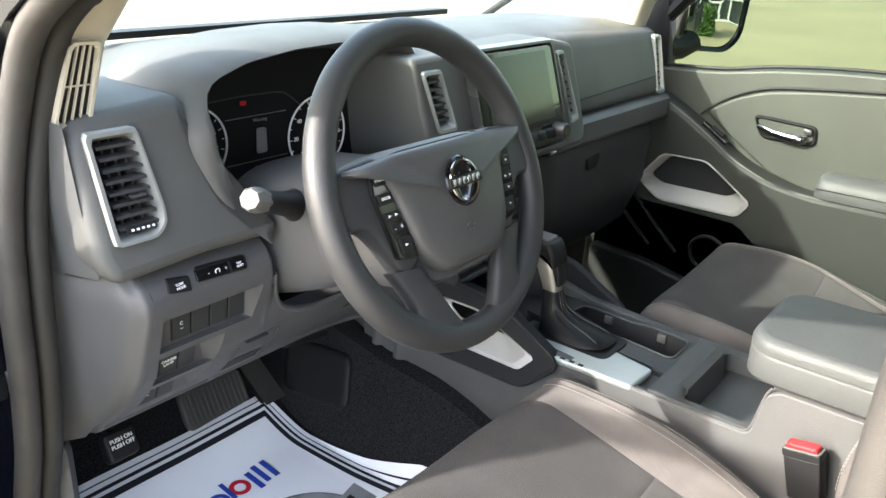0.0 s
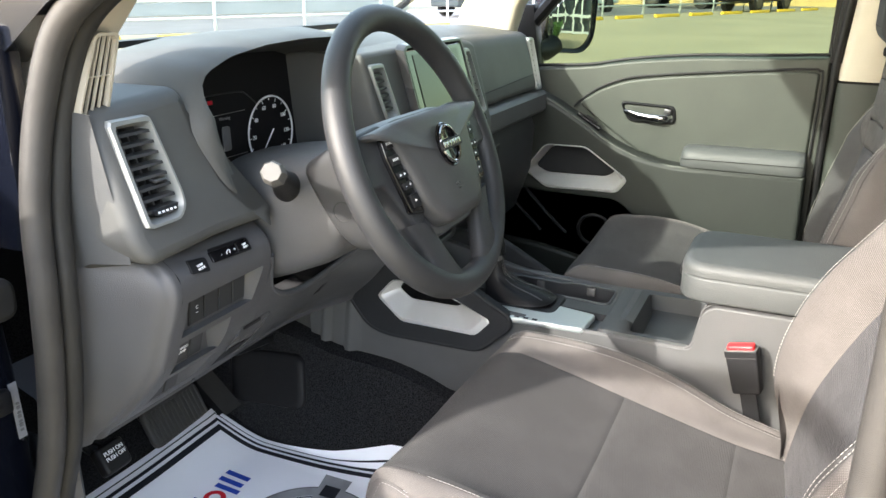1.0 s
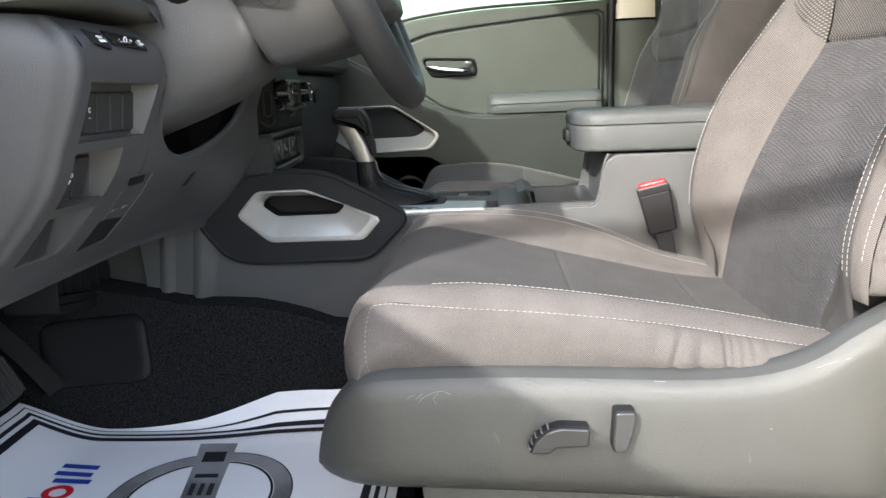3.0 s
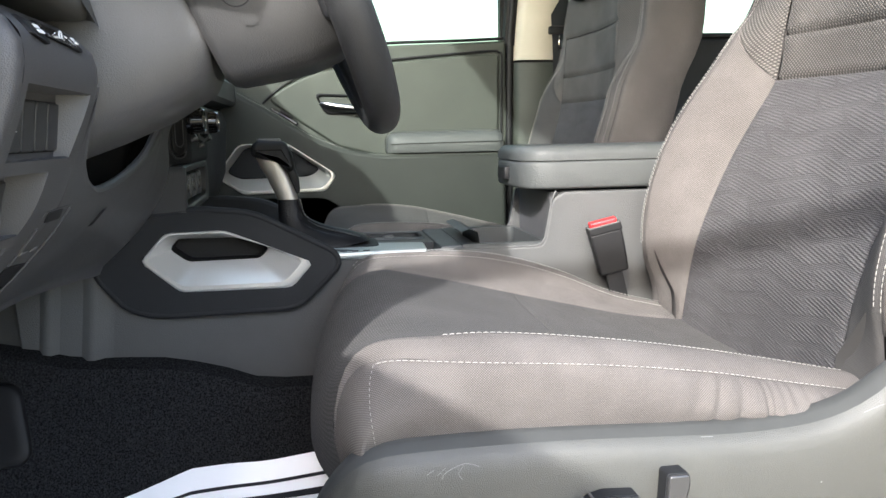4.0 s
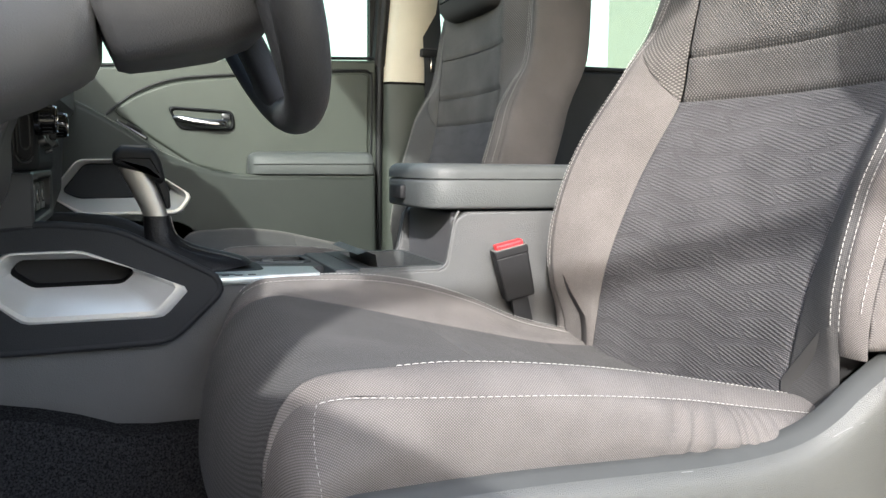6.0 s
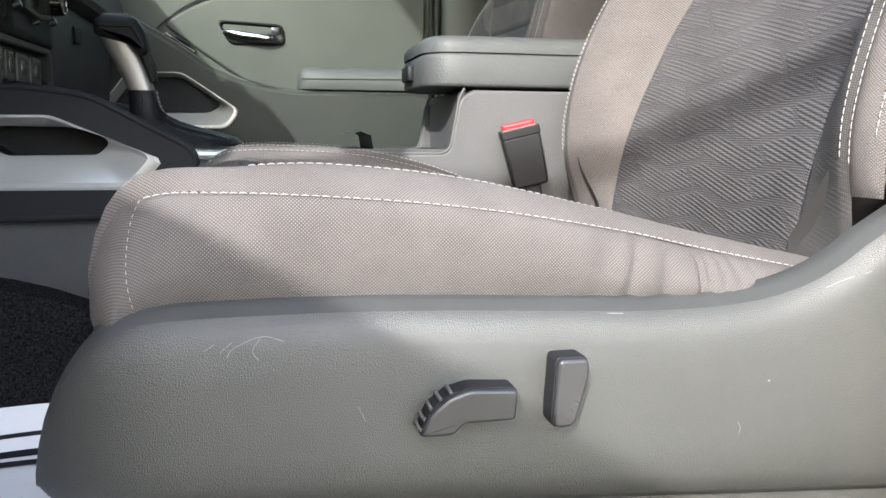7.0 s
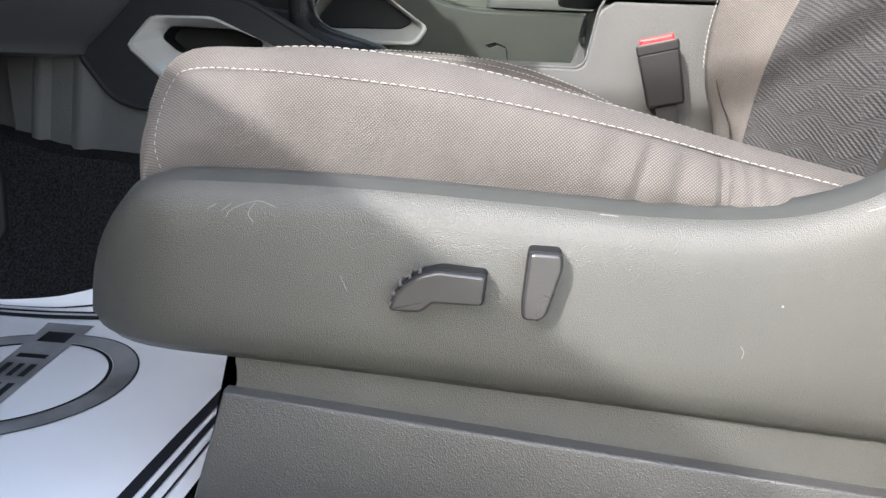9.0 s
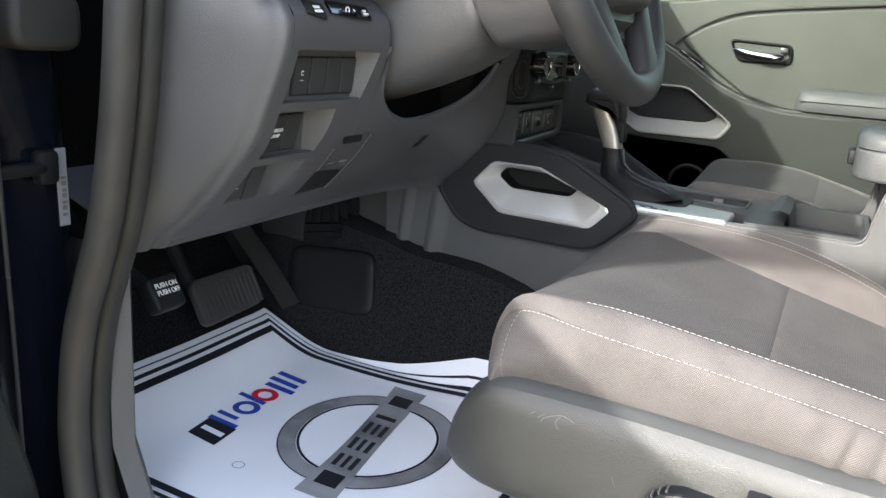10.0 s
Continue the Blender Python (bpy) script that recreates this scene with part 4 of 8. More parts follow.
part("housing", turned(slab(rounded([(-0.021, -0.038), (0.021, -0.038), (0.0235, 0.024), (-0.0235, 0.024)], 0.005), "y", -0.011, 0.011, 0.003), tilt), BLACK, buckle)
part("cap", turned(slab(rounded([(-0.0238, 0.022), (0.0238, 0.022), (0.0238, 0.034), (-0.0238, 0.034)], 0.003), "y", -0.012, 0.012, 0.002), tilt), BLACK, buckle)
part("button_frame", turned(loft([[(a, b, z) for a, b in resample(rounded([(-0.0235 + e, -0.0118 + e), (0.0235 - e, -0.0118 + e), (0.0235 - e, 0.0118 - e), (-0.0235 + e, 0.0118 - e)], 0.003), 40)] for e, z in ((0.0, 0.026), (0.0003, 0.0338), (0.0022, 0.0345), (0.0034, 0.0330))], closed=True), tilt), TIPGREY, buckle, "grey frame round the button", 40)
part("button", turned(slab(rounded([(-0.0195, 0.030), (0.0195, 0.030), (0.0195, 0.0405), (-0.0195, 0.0405)], 0.002), "y", -0.0085, 0.0085, 0.003), tilt), BUTTON, buckle, "red release button")
for dx in (-0.004, 0.004):
    part("housing_mark", turned(box((dx - 0.0018, -0.0125, -0.026), (dx + 0.0018, -0.0105, -0.0252)), tilt), LABEL, buckle)
part("stalk", turned(slab([(-0.012, -0.085), (0.012, -0.085), (0.012, -0.03), (-0.012, -0.03)], "y", -0.004, 0.004, 0.001), tilt), BLACK, buckle)
# shifter
shifter = thing("gear_shifter", "automatic gear shifter with black knob, silver neck, leather boot", "shifter", at=(-0.02, 0.42, 0.87))
SX = -0.005


def collar(table):
    """Rounded rings, one for each (z, y, half width, half length, crease)."""
    return [[(SX + hx * math.copysign(abs(math.cos(a)) ** 0.65, math.cos(a)), y + hy * math.copysign(abs(math.sin(a)) ** 0.65, math.sin(a)) , z + c * math.sin(5 * a + 40 * z) - 0.12 * hy * math.sin(a) * (z < 0.93))
             for a in np.linspace(0, 2 * math.pi, 33)[:-1]] for z, y, hx, hy, c in table]


BOOT = ((0.866, 0.404, 0.040, 0.066, 0.0), (0.872, 0.407, 0.038, 0.061, 0.001), (0.879, 0.417, 0.032, 0.050, 0.002), (0.886, 0.430, 0.027, 0.038, 0.003), (0.893, 0.441, 0.023, 0.029, 0.0035), (0.901, 0.448, 0.020, 0.0225, 0.003),
        (0.910, 0.4525, 0.0180, 0.0185, 0.002), (0.921, 0.4545, 0.0165, 0.0168, 0.0015), (0.936, 0.4560, 0.0155, 0.0158, 0.0))
part("boot", loft(collar(BOOT), closed=True), LEATHER, shifter, "creased black leather boot", 70)
for sx in (-1, 1):
    part("piping", tube(spline([(SX + sx * 0.62 * hx, y - 0.86 * hy, z + 0.105 * hy * (z < 0.93) + 0.0006) for z, y, hx, hy, c in BOOT[1:]], 4), 0.0011, 6), TRAY, shifter, "raised seam of the boot")
part("boot_frame", slab(rounded([(SX - 0.046, 0.326), (SX + 0.046, 0.326), (SX + 0.046, 0.474), (SX - 0.046, 0.474)], 0.02, 4), "z", 0.86, 0.8675, 0.002), BLACK, shifter, "black frame under the boot")
for sx in (-1, 1):
    part("stitching", stitches([(SX - 0.004 + sx * 0.0035, y - hy - 0.001, z + 0.12 * hy * (z < 0.93)) for z, y, hx, hy, c in BOOT[1:]], (0, -1, 0.3)), THREAD, shifter)
part("neck", loft(collar(((0.931, 0.4555, 0.0135, 0.0145, 0), (0.945, 0.4595, 0.0135, 0.0155, 0), (0.958, 0.4645, 0.0137, 0.0165, 0), (0.972, 0.4700, 0.0140, 0.0170, 0), (0.985, 0.4775, 0.0145, 0.0170, 0), (0.997, 0.482, 0.0150, 0.0175, 0))), closed=True, caps=True), NECK, shifter, "satin silver neck")
head = rounded([(0.505, 1.000), (0.496, 0.9970), (0.467, 0.9895), (0.458, 0.980), (0.4500, 0.975), (0.4440, 0.982), (0.449, 1.006), (0.458, 1.0205), (0.494, 1.0230), (0.505, 1.0155)], 0.005, 3)
part("knob", slab(head, "x", SX - 0.023, SX + 0.023, 0.008, 4), BLACK, shifter, "black moulded knob")
spine = rounded([(0.462, 0.992), (0.4540, 0.970), (0.4440, 0.944), (0.4385, 0.946), (0.4395, 0.966), (0.448, 0.992)], 0.003, 3)
part("knob_spine", slab(spine, "x", SX - 0.0120, SX + 0.0120, 0.003, 2), BLACK, shifter, "black spine behind the neck")
# sunlight on the knob's top, put in as a thin lighter grey slab
part("knob_top_lit", slab(rounded([(SX - 0.016, 0.4635), (SX + 0.016, 0.4635), (SX + 0.016, 0.4965), (SX - 0.016, 0.4965)], 0.006, 4), "z", 1.0195, 1.0242, 0.0015), TIPGREY, shifter, "lighter grey sheet for the sunlit top of the knob")
part("knob_seam", tube([(SX - 0.0236, y, z) for y, z in ((0.500, 1.008), (0.462, 1.008), (0.452, 0.990))], 0.0006, 5), GLOSS, shifter)


# ---- dashboard ----
def lean(bm, k, z0):
    """Tips a form forward with height: y grows by k for each metre above z0."""
    for v in bm.verts:
        v.co.y += k * (v.co.z - z0)
    return bm


dash = thing("dashboard", "dark grey moulded dashboard with silver-framed air vents", "dashboard", at=(0, 0.7, 1.1))
top_profile = [(0.646, 1.285), (0.652, 1.302), (0.668, 1.311), (0.75, 1.322), (0.9, 1.318), (1.05, 1.295), (1.15, 1.265)]
rows = []
for x in np.linspace(-0.70, 0.70, 41):
    rise = smooth([(-0.70, -0.040), (-0.6, -0.034), (-0.54, -0.026), (-0.46, 0.0), (0, 0.0), (0.5, -0.002), (0.70, -0.016)], x)
    back = lerp([(-0.70, 0.10), (-0.5, 0.12), (-0.18, 0.12), (-0.13, 0.10), (-0.10, 0.0)], x)
    rows.append([(x, max(y, 0.648 + back), z + rise) for y, z in top_profile])
part("top_pad", loft(rows), SOFT, dash, "soft grey upper dash skin")
part("defroster_strip", slab(rounded([(-0.55, 0.94), (0.3, 0.94), (0.3, 0.97), (-0.55, 0.97)], 0.01), "z", 1.318, 1.328), BLACK, dash)
# pod with the driver's outer vent
pod = rounded([(-0.698, 1.287), (-0.552, 1.300), (-0.549, 1.238), (-0.533, 1.186), (-0.492, 1.142), (-0.474, 1.124), (-0.575, 1.127), (-0.690, 1.122), (-0.702, 1.15)], [0.03, 0.02, 0.02, 0.02, 0.02, 0.004, 0.01, 0.02, 0.01], 4)
pod_ob = part("outer_pod", lean(slab(pod, "y", 0.80, 0.599, 0.016, 4, both=False), 0.36, 1.165), SOFT, dash, "grey pod round the vent")


def vent_hole(ob, corners, y0, y1, k, z0):
    cx, cz = sum(p[0] for p in corners) / len(corners), sum(p[1] for p in corners) / len(corners)
    cut(ob, lean(slab([(cx + (a - cx) * 0.94, cz + (b - cz) * 0.96) for a, b in corners], "y", y0, y1), k, z0))


V_OUT = [(-0.682, 1.276), (-0.622, 1.276), (-0.615, 1.19), (-0.617, 1.174), (-0.632, 1.162), (-0.682, 1.162)]
V_CL = [(-0.192, 1.292), (-0.148, 1.292), (-0.124, 1.20), (-0.168, 1.20)]
V_CR = [(0.178, 1.292), (0.203, 1.292), (0.240, 1.165), (0.212, 1.16)]
V_PS = [(0.648, 1.284), (0.686, 1.284), (0.690, 1.156), (0.650, 1.158)]
vent_hole(pod_ob, V_OUT, 0.55, 0.65, 0.36, 1.165)
part("end_cover", loft([[(-0.698, 0.64, 1.285), (-0.703, 0.69, 1.29), (-0.705, 0.74, 1.30)], [(-0.70, 0.62, 1.20), (-0.706, 0.68, 1.20), (-0.708, 0.74, 1.20)], [(-0.694, 0.612, 1.125), (-0.702, 0.665, 1.12), (-0.708, 0.73, 1.11)],
                        [(-0.690, 0.66, 1.118), (-0.70, 0.69, 1.11), (-0.708, 0.74, 1.09)]]), HARD, dash)


def air_vent(parent, corners, y_face, k, z0, slats, radius=0.006, tab=True):
    """A silver-framed vent with slats, vanes behind them and a slider."""
    n = 48
    cx, cz = sum(p[0] for p in corners) / len(corners), sum(p[1] for p in corners) / len(corners)
    out = resample(rounded(corners, radius, 4), n)

    def shrink(d):
        res = []
        for a, b in out:
            v = Vector((a - cx, b - cz))
            hx, hz = max(abs(p[0] - cx) for p in corners), max(abs(p[1] - cz) for p in corners)
            res.append((cx + v.x * (hx - d) / hx, cz + v.y * (hz - d) / hz))
        return res
    rows = [[(a, y_face + 0.012, b) for a, b in out], [(a, y_face - 0.002, b) for a, b in out], [(a, y_face - 0.005, b) for a, b in shrink(0.0015)], [(a, y_face - 0.005, b) for a, b in shrink(0.006)],
            [(a, y_face + 0.006, b) for a, b in shrink(0.0110)], [(a, y_face + 0.04, b) for a, b in shrink(0.012)]]
    frame_ob = part("vent_frame", lean(loft(rows, closed=True), k, z0), VENTSILVER, parent, "satin silver vent frame", sharp=25)
    inn = shrink(0.0118)
    x0, x1 = min(p[0] for p in inn), max(p[0] for p in inn)
    za, zb = min(p[1] for p in inn), max(p[1] for p in inn)
    part("vent_back", lean(slab(inn, "y", y_face + 0.038, y_face + 0.042), k, z0), BLACK, frame_ob)
    for i in range(slats):
        z = za + (zb - za) * (i + 0.7) / (slats + 0.2)
        bm = slab([(y_face + 0.001, z + 0.0014), (y_face + 0.011, z + 0.0022), (y_face + 0.011, z + 0.0004), (y_face + 0.001, z - 0.0018)], "x", x0, x1, 0.0005, 1)
        part("slat", lean(bm, k, z0), SWITCH, frame_ob)
    for i in range(3):
        x = x0 + (x1 - x0) * (i + 1) / 4
        part("vane", lean(slab([(y_face + 0.014, za), (y_face + 0.030, za), (y_face + 0.030, zb), (y_face + 0.014, zb)], "x", x - 0.0012, x + 0.0012), k, z0), SWITCH, frame_ob)
    if tab:
        part("tab", lean(box((cx - 0.008, y_face - 0.004, cz - 0.001), (cx + 0.010, y_face + 0.004, cz + 0.002), 0.001), k, z0), KNOB, frame_ob, "chrome-edged slider tab")
        part("slider", lean(slab(rounded([(x0 + 0.006, za + 0.003), (x1 - 0.006, za + 0.003), (x1 - 0.006, za + 0.009), (x0 + 0.006, za + 0.009)], 0.002), "y", y_face - 0.002, y_face + 0.01, 0.001), k, z0), BLACK, frame_ob, "black shut-off wheel")
        for j in range(5):
            part("mark", lean(box((x0 + 0.011 + j * 0.006, y_face - 0.003, za + 0.005), (x0 + 0.014 + j * 0.006, y_face - 0.001, za + 0.007)), k, z0), WHITE, frame_ob)
    return frame_ob


air_vent(dash, V_OUT, 0.598, 0.36, 1.165, 8)
air_vent(dash, V_CL, 0.578, 0.22, 1.17, 6, 0.004, tab=False)
air_vent(dash, V_CR, 0.578, 0.22, 1.17, 8, 0.004, tab=False)
air_vent(dash, V_PS, 0.605, 0.22, 1.16, 8, tab=False)
# instrument hood
rim = rounded([(-0.478, 1.146), (-0.520, 1.188), (-0.537, 1.235), (-0.537, 1.28), (-0.518, 1.308), (-0.465, 1.325), (-0.39, 1.334), (-0.30, 1.337), (-0.22, 1.335), (-0.17, 1.322), (-0.150, 1.285), (-0.150, 1.19), (-0.165, 1.13), (-0.40, 1.12)], 0.012, 3)
rim = resample(rim, 80)
rc = Vector((-0.34, 1.23))


def around(k, dz=0.0):
    return [(rc.x + (a - rc.x) * k, rc.y + (b - rc.y) * k + dz) for a, b in rim]


rows = []
for k, y, dz in ((1.16, 0.80, -0.01), (1.13, 0.70, 0.0), (1.09, 0.66, 0.0), (1.045, 0.638, 0.0), (1.01, 0.632, 0.0), (0.985, 0.638, 0.0), (0.955, 0.665, -0.003), (0.90, 0.735, -0.01), (0.86, 0.752, -0.014)):
    row = []
    for a, b in around(k, dz):
        f = max(0.0, min(1.0, (-0.40 - a) / 0.13)) * max(0.0, min(1.0, (1.298 - b) / 0.04))
        plain, pod_y = y + 0.10 * (b - 1.23), 0.599 + 0.36 * (b - 1.165)
        lip = 0.610 + 0.10 * (b - 1.23)
        wing = lerp([(0.985, plain - 0.022), (1.01, lip), (1.045, lip + 0.001), (1.09, 0.5 * lip + 0.5 * pod_y - 0.003), (1.13, pod_y - 0.002), (1.16, pod_y + 0.010)], k) if k > 0.98 else plain - 0.022 * (y < 0.68)
        row.append((a, plain + (wing - plain) * f, b))
    rows.append(row)
part("instrument_hood", loft(rows, closed=True), SOFT, dash, "arched grey hood over the instruments", sharp=60)
# instruments
cluster = thing("instrument_cluster", "black instrument cluster with round dials and a dark display", "gauge", at=(-0.34, 0.74, 1.2))
part("face", slab(around(0.93, -0.006), "y", 0.748, 0.76), BLACK, cluster)
ribbon = [(-0.49, 0.735, 1.259), (-0.42, 0.735, 1.263), (-0.345, 0.735, 1.262), (-0.325, 0.735, 1.255), (-0.305, 0.735, 1.24)]
part("edge_line", tube(spline(ribbon, 6), 0.0012, 6), KNOB, cluster, "thin grey edge line")


def dial(cx, cz, r, start, end, marks, labels):
    rim_ob = part("dial_ring", tube([(cx + r * math.cos(a), 0.738, cz + r * math.sin(a)) for a in np.linspace(radians(start), radians(end), 60)], 0.0016, 6), WHITE, cluster, "thin white dial ring")
    for i in range(marks):
        a = radians(start + (end - start) * i / (marks - 1))
        long = 0.005 if i % 2 == 0 else 0.003
        d = Vector((math.cos(a), 0, math.sin(a)))
        p = Vector((cx, 0.739, cz))
        part("tick", tube([p + d * (r - 0.003), p + d * (r - 0.003 - long)], 0.0007, 5), WHITE, rim_ob)
    for i, text in enumerate(labels):
        a = radians(start + (end - start) * i / (len(labels) - 1))
        m = Matrix.Translation((cx + (r - 0.015) * math.cos(a), 0.739, cz + (r - 0.015) * math.sin(a))) @ pose(0, 0, 0, 90, 0, 0)
        words(text, 0.009, m, WHITE, cluster, "dial_number")
    return rim_ob


dial(-0.485, 1.205, 0.053, 225, -45, 17, [str(k) for k in range(9)])
dial(-0.268, 1.190, 0.056, 222, -42, 15, ["0", "20", "40", "60", "80", "100", "120", "140"])
for cx, cz, a in ((-0.268, 1.190, 228), (-0.485, 1.205, 228)):
    d = Vector((math.cos(radians(a)), 0, math.sin(radians(a))))
    part("needle", tube([Vector((cx, 0.736, cz)) - d * 0.006, Vector((cx, 0.736, cz)) + d * 0.043], [0.0014, 0.0006], 6), WHITE, cluster, "white pointer")
for z in (1.232, 1.168):
    part("display_line", box((-0.43, 0.741, z), (-0.325, 0.742, z + 0.0008)), INKGREY, cluster)
words("Warning", 0.007, Matrix.Translation((-0.372, 0.741, 1.226)) @ pose(0, 0, 0, 90, 0, 0), INKGREY, cluster, "display_text")
words("P", 0.009, Matrix.Translation((-0.382, 0.741, 1.158)) @ pose(0, 0, 0, 90, 0, 0), INKGREY, cluster, "display_text")
part("vehicle_symbol", slab(rounded([(-0.379, 1.178), (-0.361, 1.178), (-0.362, 1.214), (-0.378, 1.214)], 0.004), "y", 0.741, 0.743), INKGREY, cluster, "small grey vehicle picture")
part("warning_lamp", box((-0.404, 0.741, 1.249), (-0.394, 0.743, 1.255), 0.001), RED, cluster, "small red warning lamp")
# centre stack
stack = rounded([(-0.205, 1.31), (0.165, 1.314), (0.245, 1.30), (0.268, 1.14), (0.255, 1.118), (-0.16, 1.118), (-0.185, 1.14)], 0.012, 3)
tower = part("stack_tower", lean(slab(stack, "y", 0.78, 0.578, 0.008, 3, both=False), 0.22, 1.17), SOFT, dash, "dark grey centre stack")
vent_hole(tower, V_CL, 0.55, 0.64, 0.22, 1.17)
vent_hole(tower, V_CR, 0.55, 0.64, 0.22, 1.17)
low = rounded([(-0.16, 1.122), (0.255, 1.122), (0.21, 1.02), (0.175, 0.88), (-0.115, 0.88), (-0.14, 1.02)], 0.012, 3)
part("stack_base", lean(slab(low, "y", 0.86, 0.628, 0.006, 3, both=False), -0.22, 1.10), PAD, dash, "lower centre stack")
screen = thing("touch_screen", "wide black touch screen, switched off, set in the dash", "screen", at=(0.05, 0.57, 1.2))
part("bezel", lean(slab(rounded([(-0.082, 1.308), (0.150, 1.308), (0.168, 1.142), (-0.07, 1.142)], 0.008), "y", 0.60, 0.562, 0.004), 0.25, 1.17), GLOSS, screen, "gloss black bezel")
part("bezel_edge", lean(loft([[(a, y, b) for a, b in resample(rounded([(-0.085 - e, 1.311 + e), (0.153 + e, 1.311 + e), (0.171 + e, 1.139 - e), (-0.073 - e, 1.139 - e)], 0.008), 48)] for e, y in ((-0.003, 0.57), (-0.001, 0.560), (0.003, 0.560), (0.005, 0.575))], closed=True), 0.25, 1.17), KNOB, screen, "thin silver edge")
part("panel", lean(slab(rounded([(-0.058, 1.298), (0.126, 1.298), (0.138, 1.186), (-0.05, 1.186)], 0.003), "y", 0.566, 0.5605), 0.25, 1.17), SCREEN, screen, "glass display, switched off")
for x in (-0.045, 0.135):
    bm = bmesh.new()
    disc(bm, (x, 0.538, 1.166), (0, -1, 0.1), 0.0135, 0.024, 28, 0.002)
    part("volume_knob", bm, KNOB, screen, "ribbed silver-edged knob")
    bm = bmesh.new()
    disc(bm, (x, 0.5365, 1.166), (0, -1, 0.1), 0.0105, 0.002, 28)
    part("knob_cap", bm, GLOSS, screen)
for i in range(5):
    part("screen_key", lean(box((-0.015 + i * 0.027, 0.553, 1.156), (0.009 + i * 0.027, 0.566, 1.170), 0.0015), 0.25, 1.17), BLACK, screen)
climate = thing("climate_panel", "black climate control panel with two round knobs and oval button", "controls", at=(0.04, 0.6, 1.04))


def fascia_y(x):
    """The fascia's front in plan: flat in the middle, bending away at both ends."""
    return 0.582 + 0.62 * max(0.0, -0.052 - x) ** 1.05 / 0.92 + 0.62 * max(0.0, x - 0.115)


rows = []
for z, d in ((0.990, 0.075), (0.9905, 0.012), (0.9925, 0.004), (0.997, 0.0005), (1.004, 0.0), (1.04, 0.0), (1.07, 0.002), (1.092, 0.006), (1.110, 0.014), (1.122, 0.05)):
    rows.append([(x, fascia_y(x) + d, z) for x in (-0.116, -0.1155, -0.114, -0.11, -0.10, -0.09, -0.08, -0.07, -0.06, -0.052, -0.045, -0.02, 0.02, 0.06, 0.10, 0.115, 0.125, 0.14, 0.16, 0.18)])
    rows[-1][0] = (-0.116, fascia_y(-0.116) + 0.06, z)
    rows[-1][1] = (-0.1162, fascia_y(-0.116) + 0.006 + d * 0.5, z)
part("fascia", loft(rows), PAD, climate, "satin black fascia with rounded ends", sharp=50)
part("chin_strip", tube([(-0.116, fascia_y(-0.116) + 0.001, 0.9925), (-0.100, fascia_y(-0.10) + 0.001, 0.9925), (-0.089, fascia_y(-0.089) + 0.001, 0.9925)], 0.0016, 6), KNOB, climate, "thin satin strip")
# oval button on the end that turns to the driver
OVAL = Matrix.Translation((-0.0762, fascia_y(-0.0762), 1.0365)) @ Matrix(((0.848, 0, -0.530, 0), (-0.530, 0, -0.848, 0), (0, 1, 0, 0), (0, 0, 0, 1)))


def oval(half, tall):
    """A pill outline, half wide and tall high from its middle."""
    return [(half * math.cos(a), (tall - half) * (1 if math.sin(a) >= 0 else -1) + half * math.sin(a)) for a in np.linspace(0, 2 * math.pi, 49)[:-1]]


start = part("oval_button", turned(loft([[(a, b, w) for a, b in oval(h, t)] for h, t, w in ((0.0172, 0.0372, -0.004), (0.0172, 0.0372, 0.0012), (0.0160, 0.0360, 0.0022), (0.0135, 0.0335, 0.0008), (0.0132, 0.0332, -0.002), (0.0122, 0.0322, -0.002), (0.0120, 0.0320, 0.0022), (0.0108, 0.0308, 0.0034), (0.004, 0.012, 0.0040))], closed=True, caps=True), OVAL), BLACK, climate, "black oval push button", 40)
part("button_ring", turned(tube([(a, b, 0.0038) for a, b in oval(0.0078, 0.0205)], 0.0009, 6, closed=True), OVAL), SWITCH, start, "raised ring of the button")
part("button_lip", turned(tube([(a, b, 0.0020) for a, b in oval(0.0158, 0.0358) if b < -0.027], 0.0010, 6), OVAL), KNOB, start, "grey lower lip of the button")
# display between the knobs, in a proud surround
d_o = resample(rounded([(-0.030, 1.072), (0.078, 1.072), (0.078, 1.026), (0.024, 1.021), (-0.030, 1.026)], 0.004), 64)
d_i = resample(rounded([(-0.025, 1.068), (0.073, 1.068), (0.073, 1.031), (0.024, 1.026), (-0.025, 1.031)], 0.003), 64)
part("display_frame", ring(d_o, d_i, "y", 0.590, 0.5735, 0.5745), SWITCH, climate, "black frame of the display", 30)
part("display", slab([(a, b) for a, b in d_i], "y", 0.584, 0.5795), SCREEN, climate, "dark display, switched off")
part("display_rail", box((-0.010, 0.5755, 1.0485), (0.060, 0.5800, 1.0515), 0.001), KNOB, climate, "pale bar across the display")
for i in range(6):
    part("key", box((-0.020 + i * 0.0155, 0.5765, 1.056), (-0.0085 + i * 0.0155, 0.5805, 1.063), 0.001), SWITCH, climate)
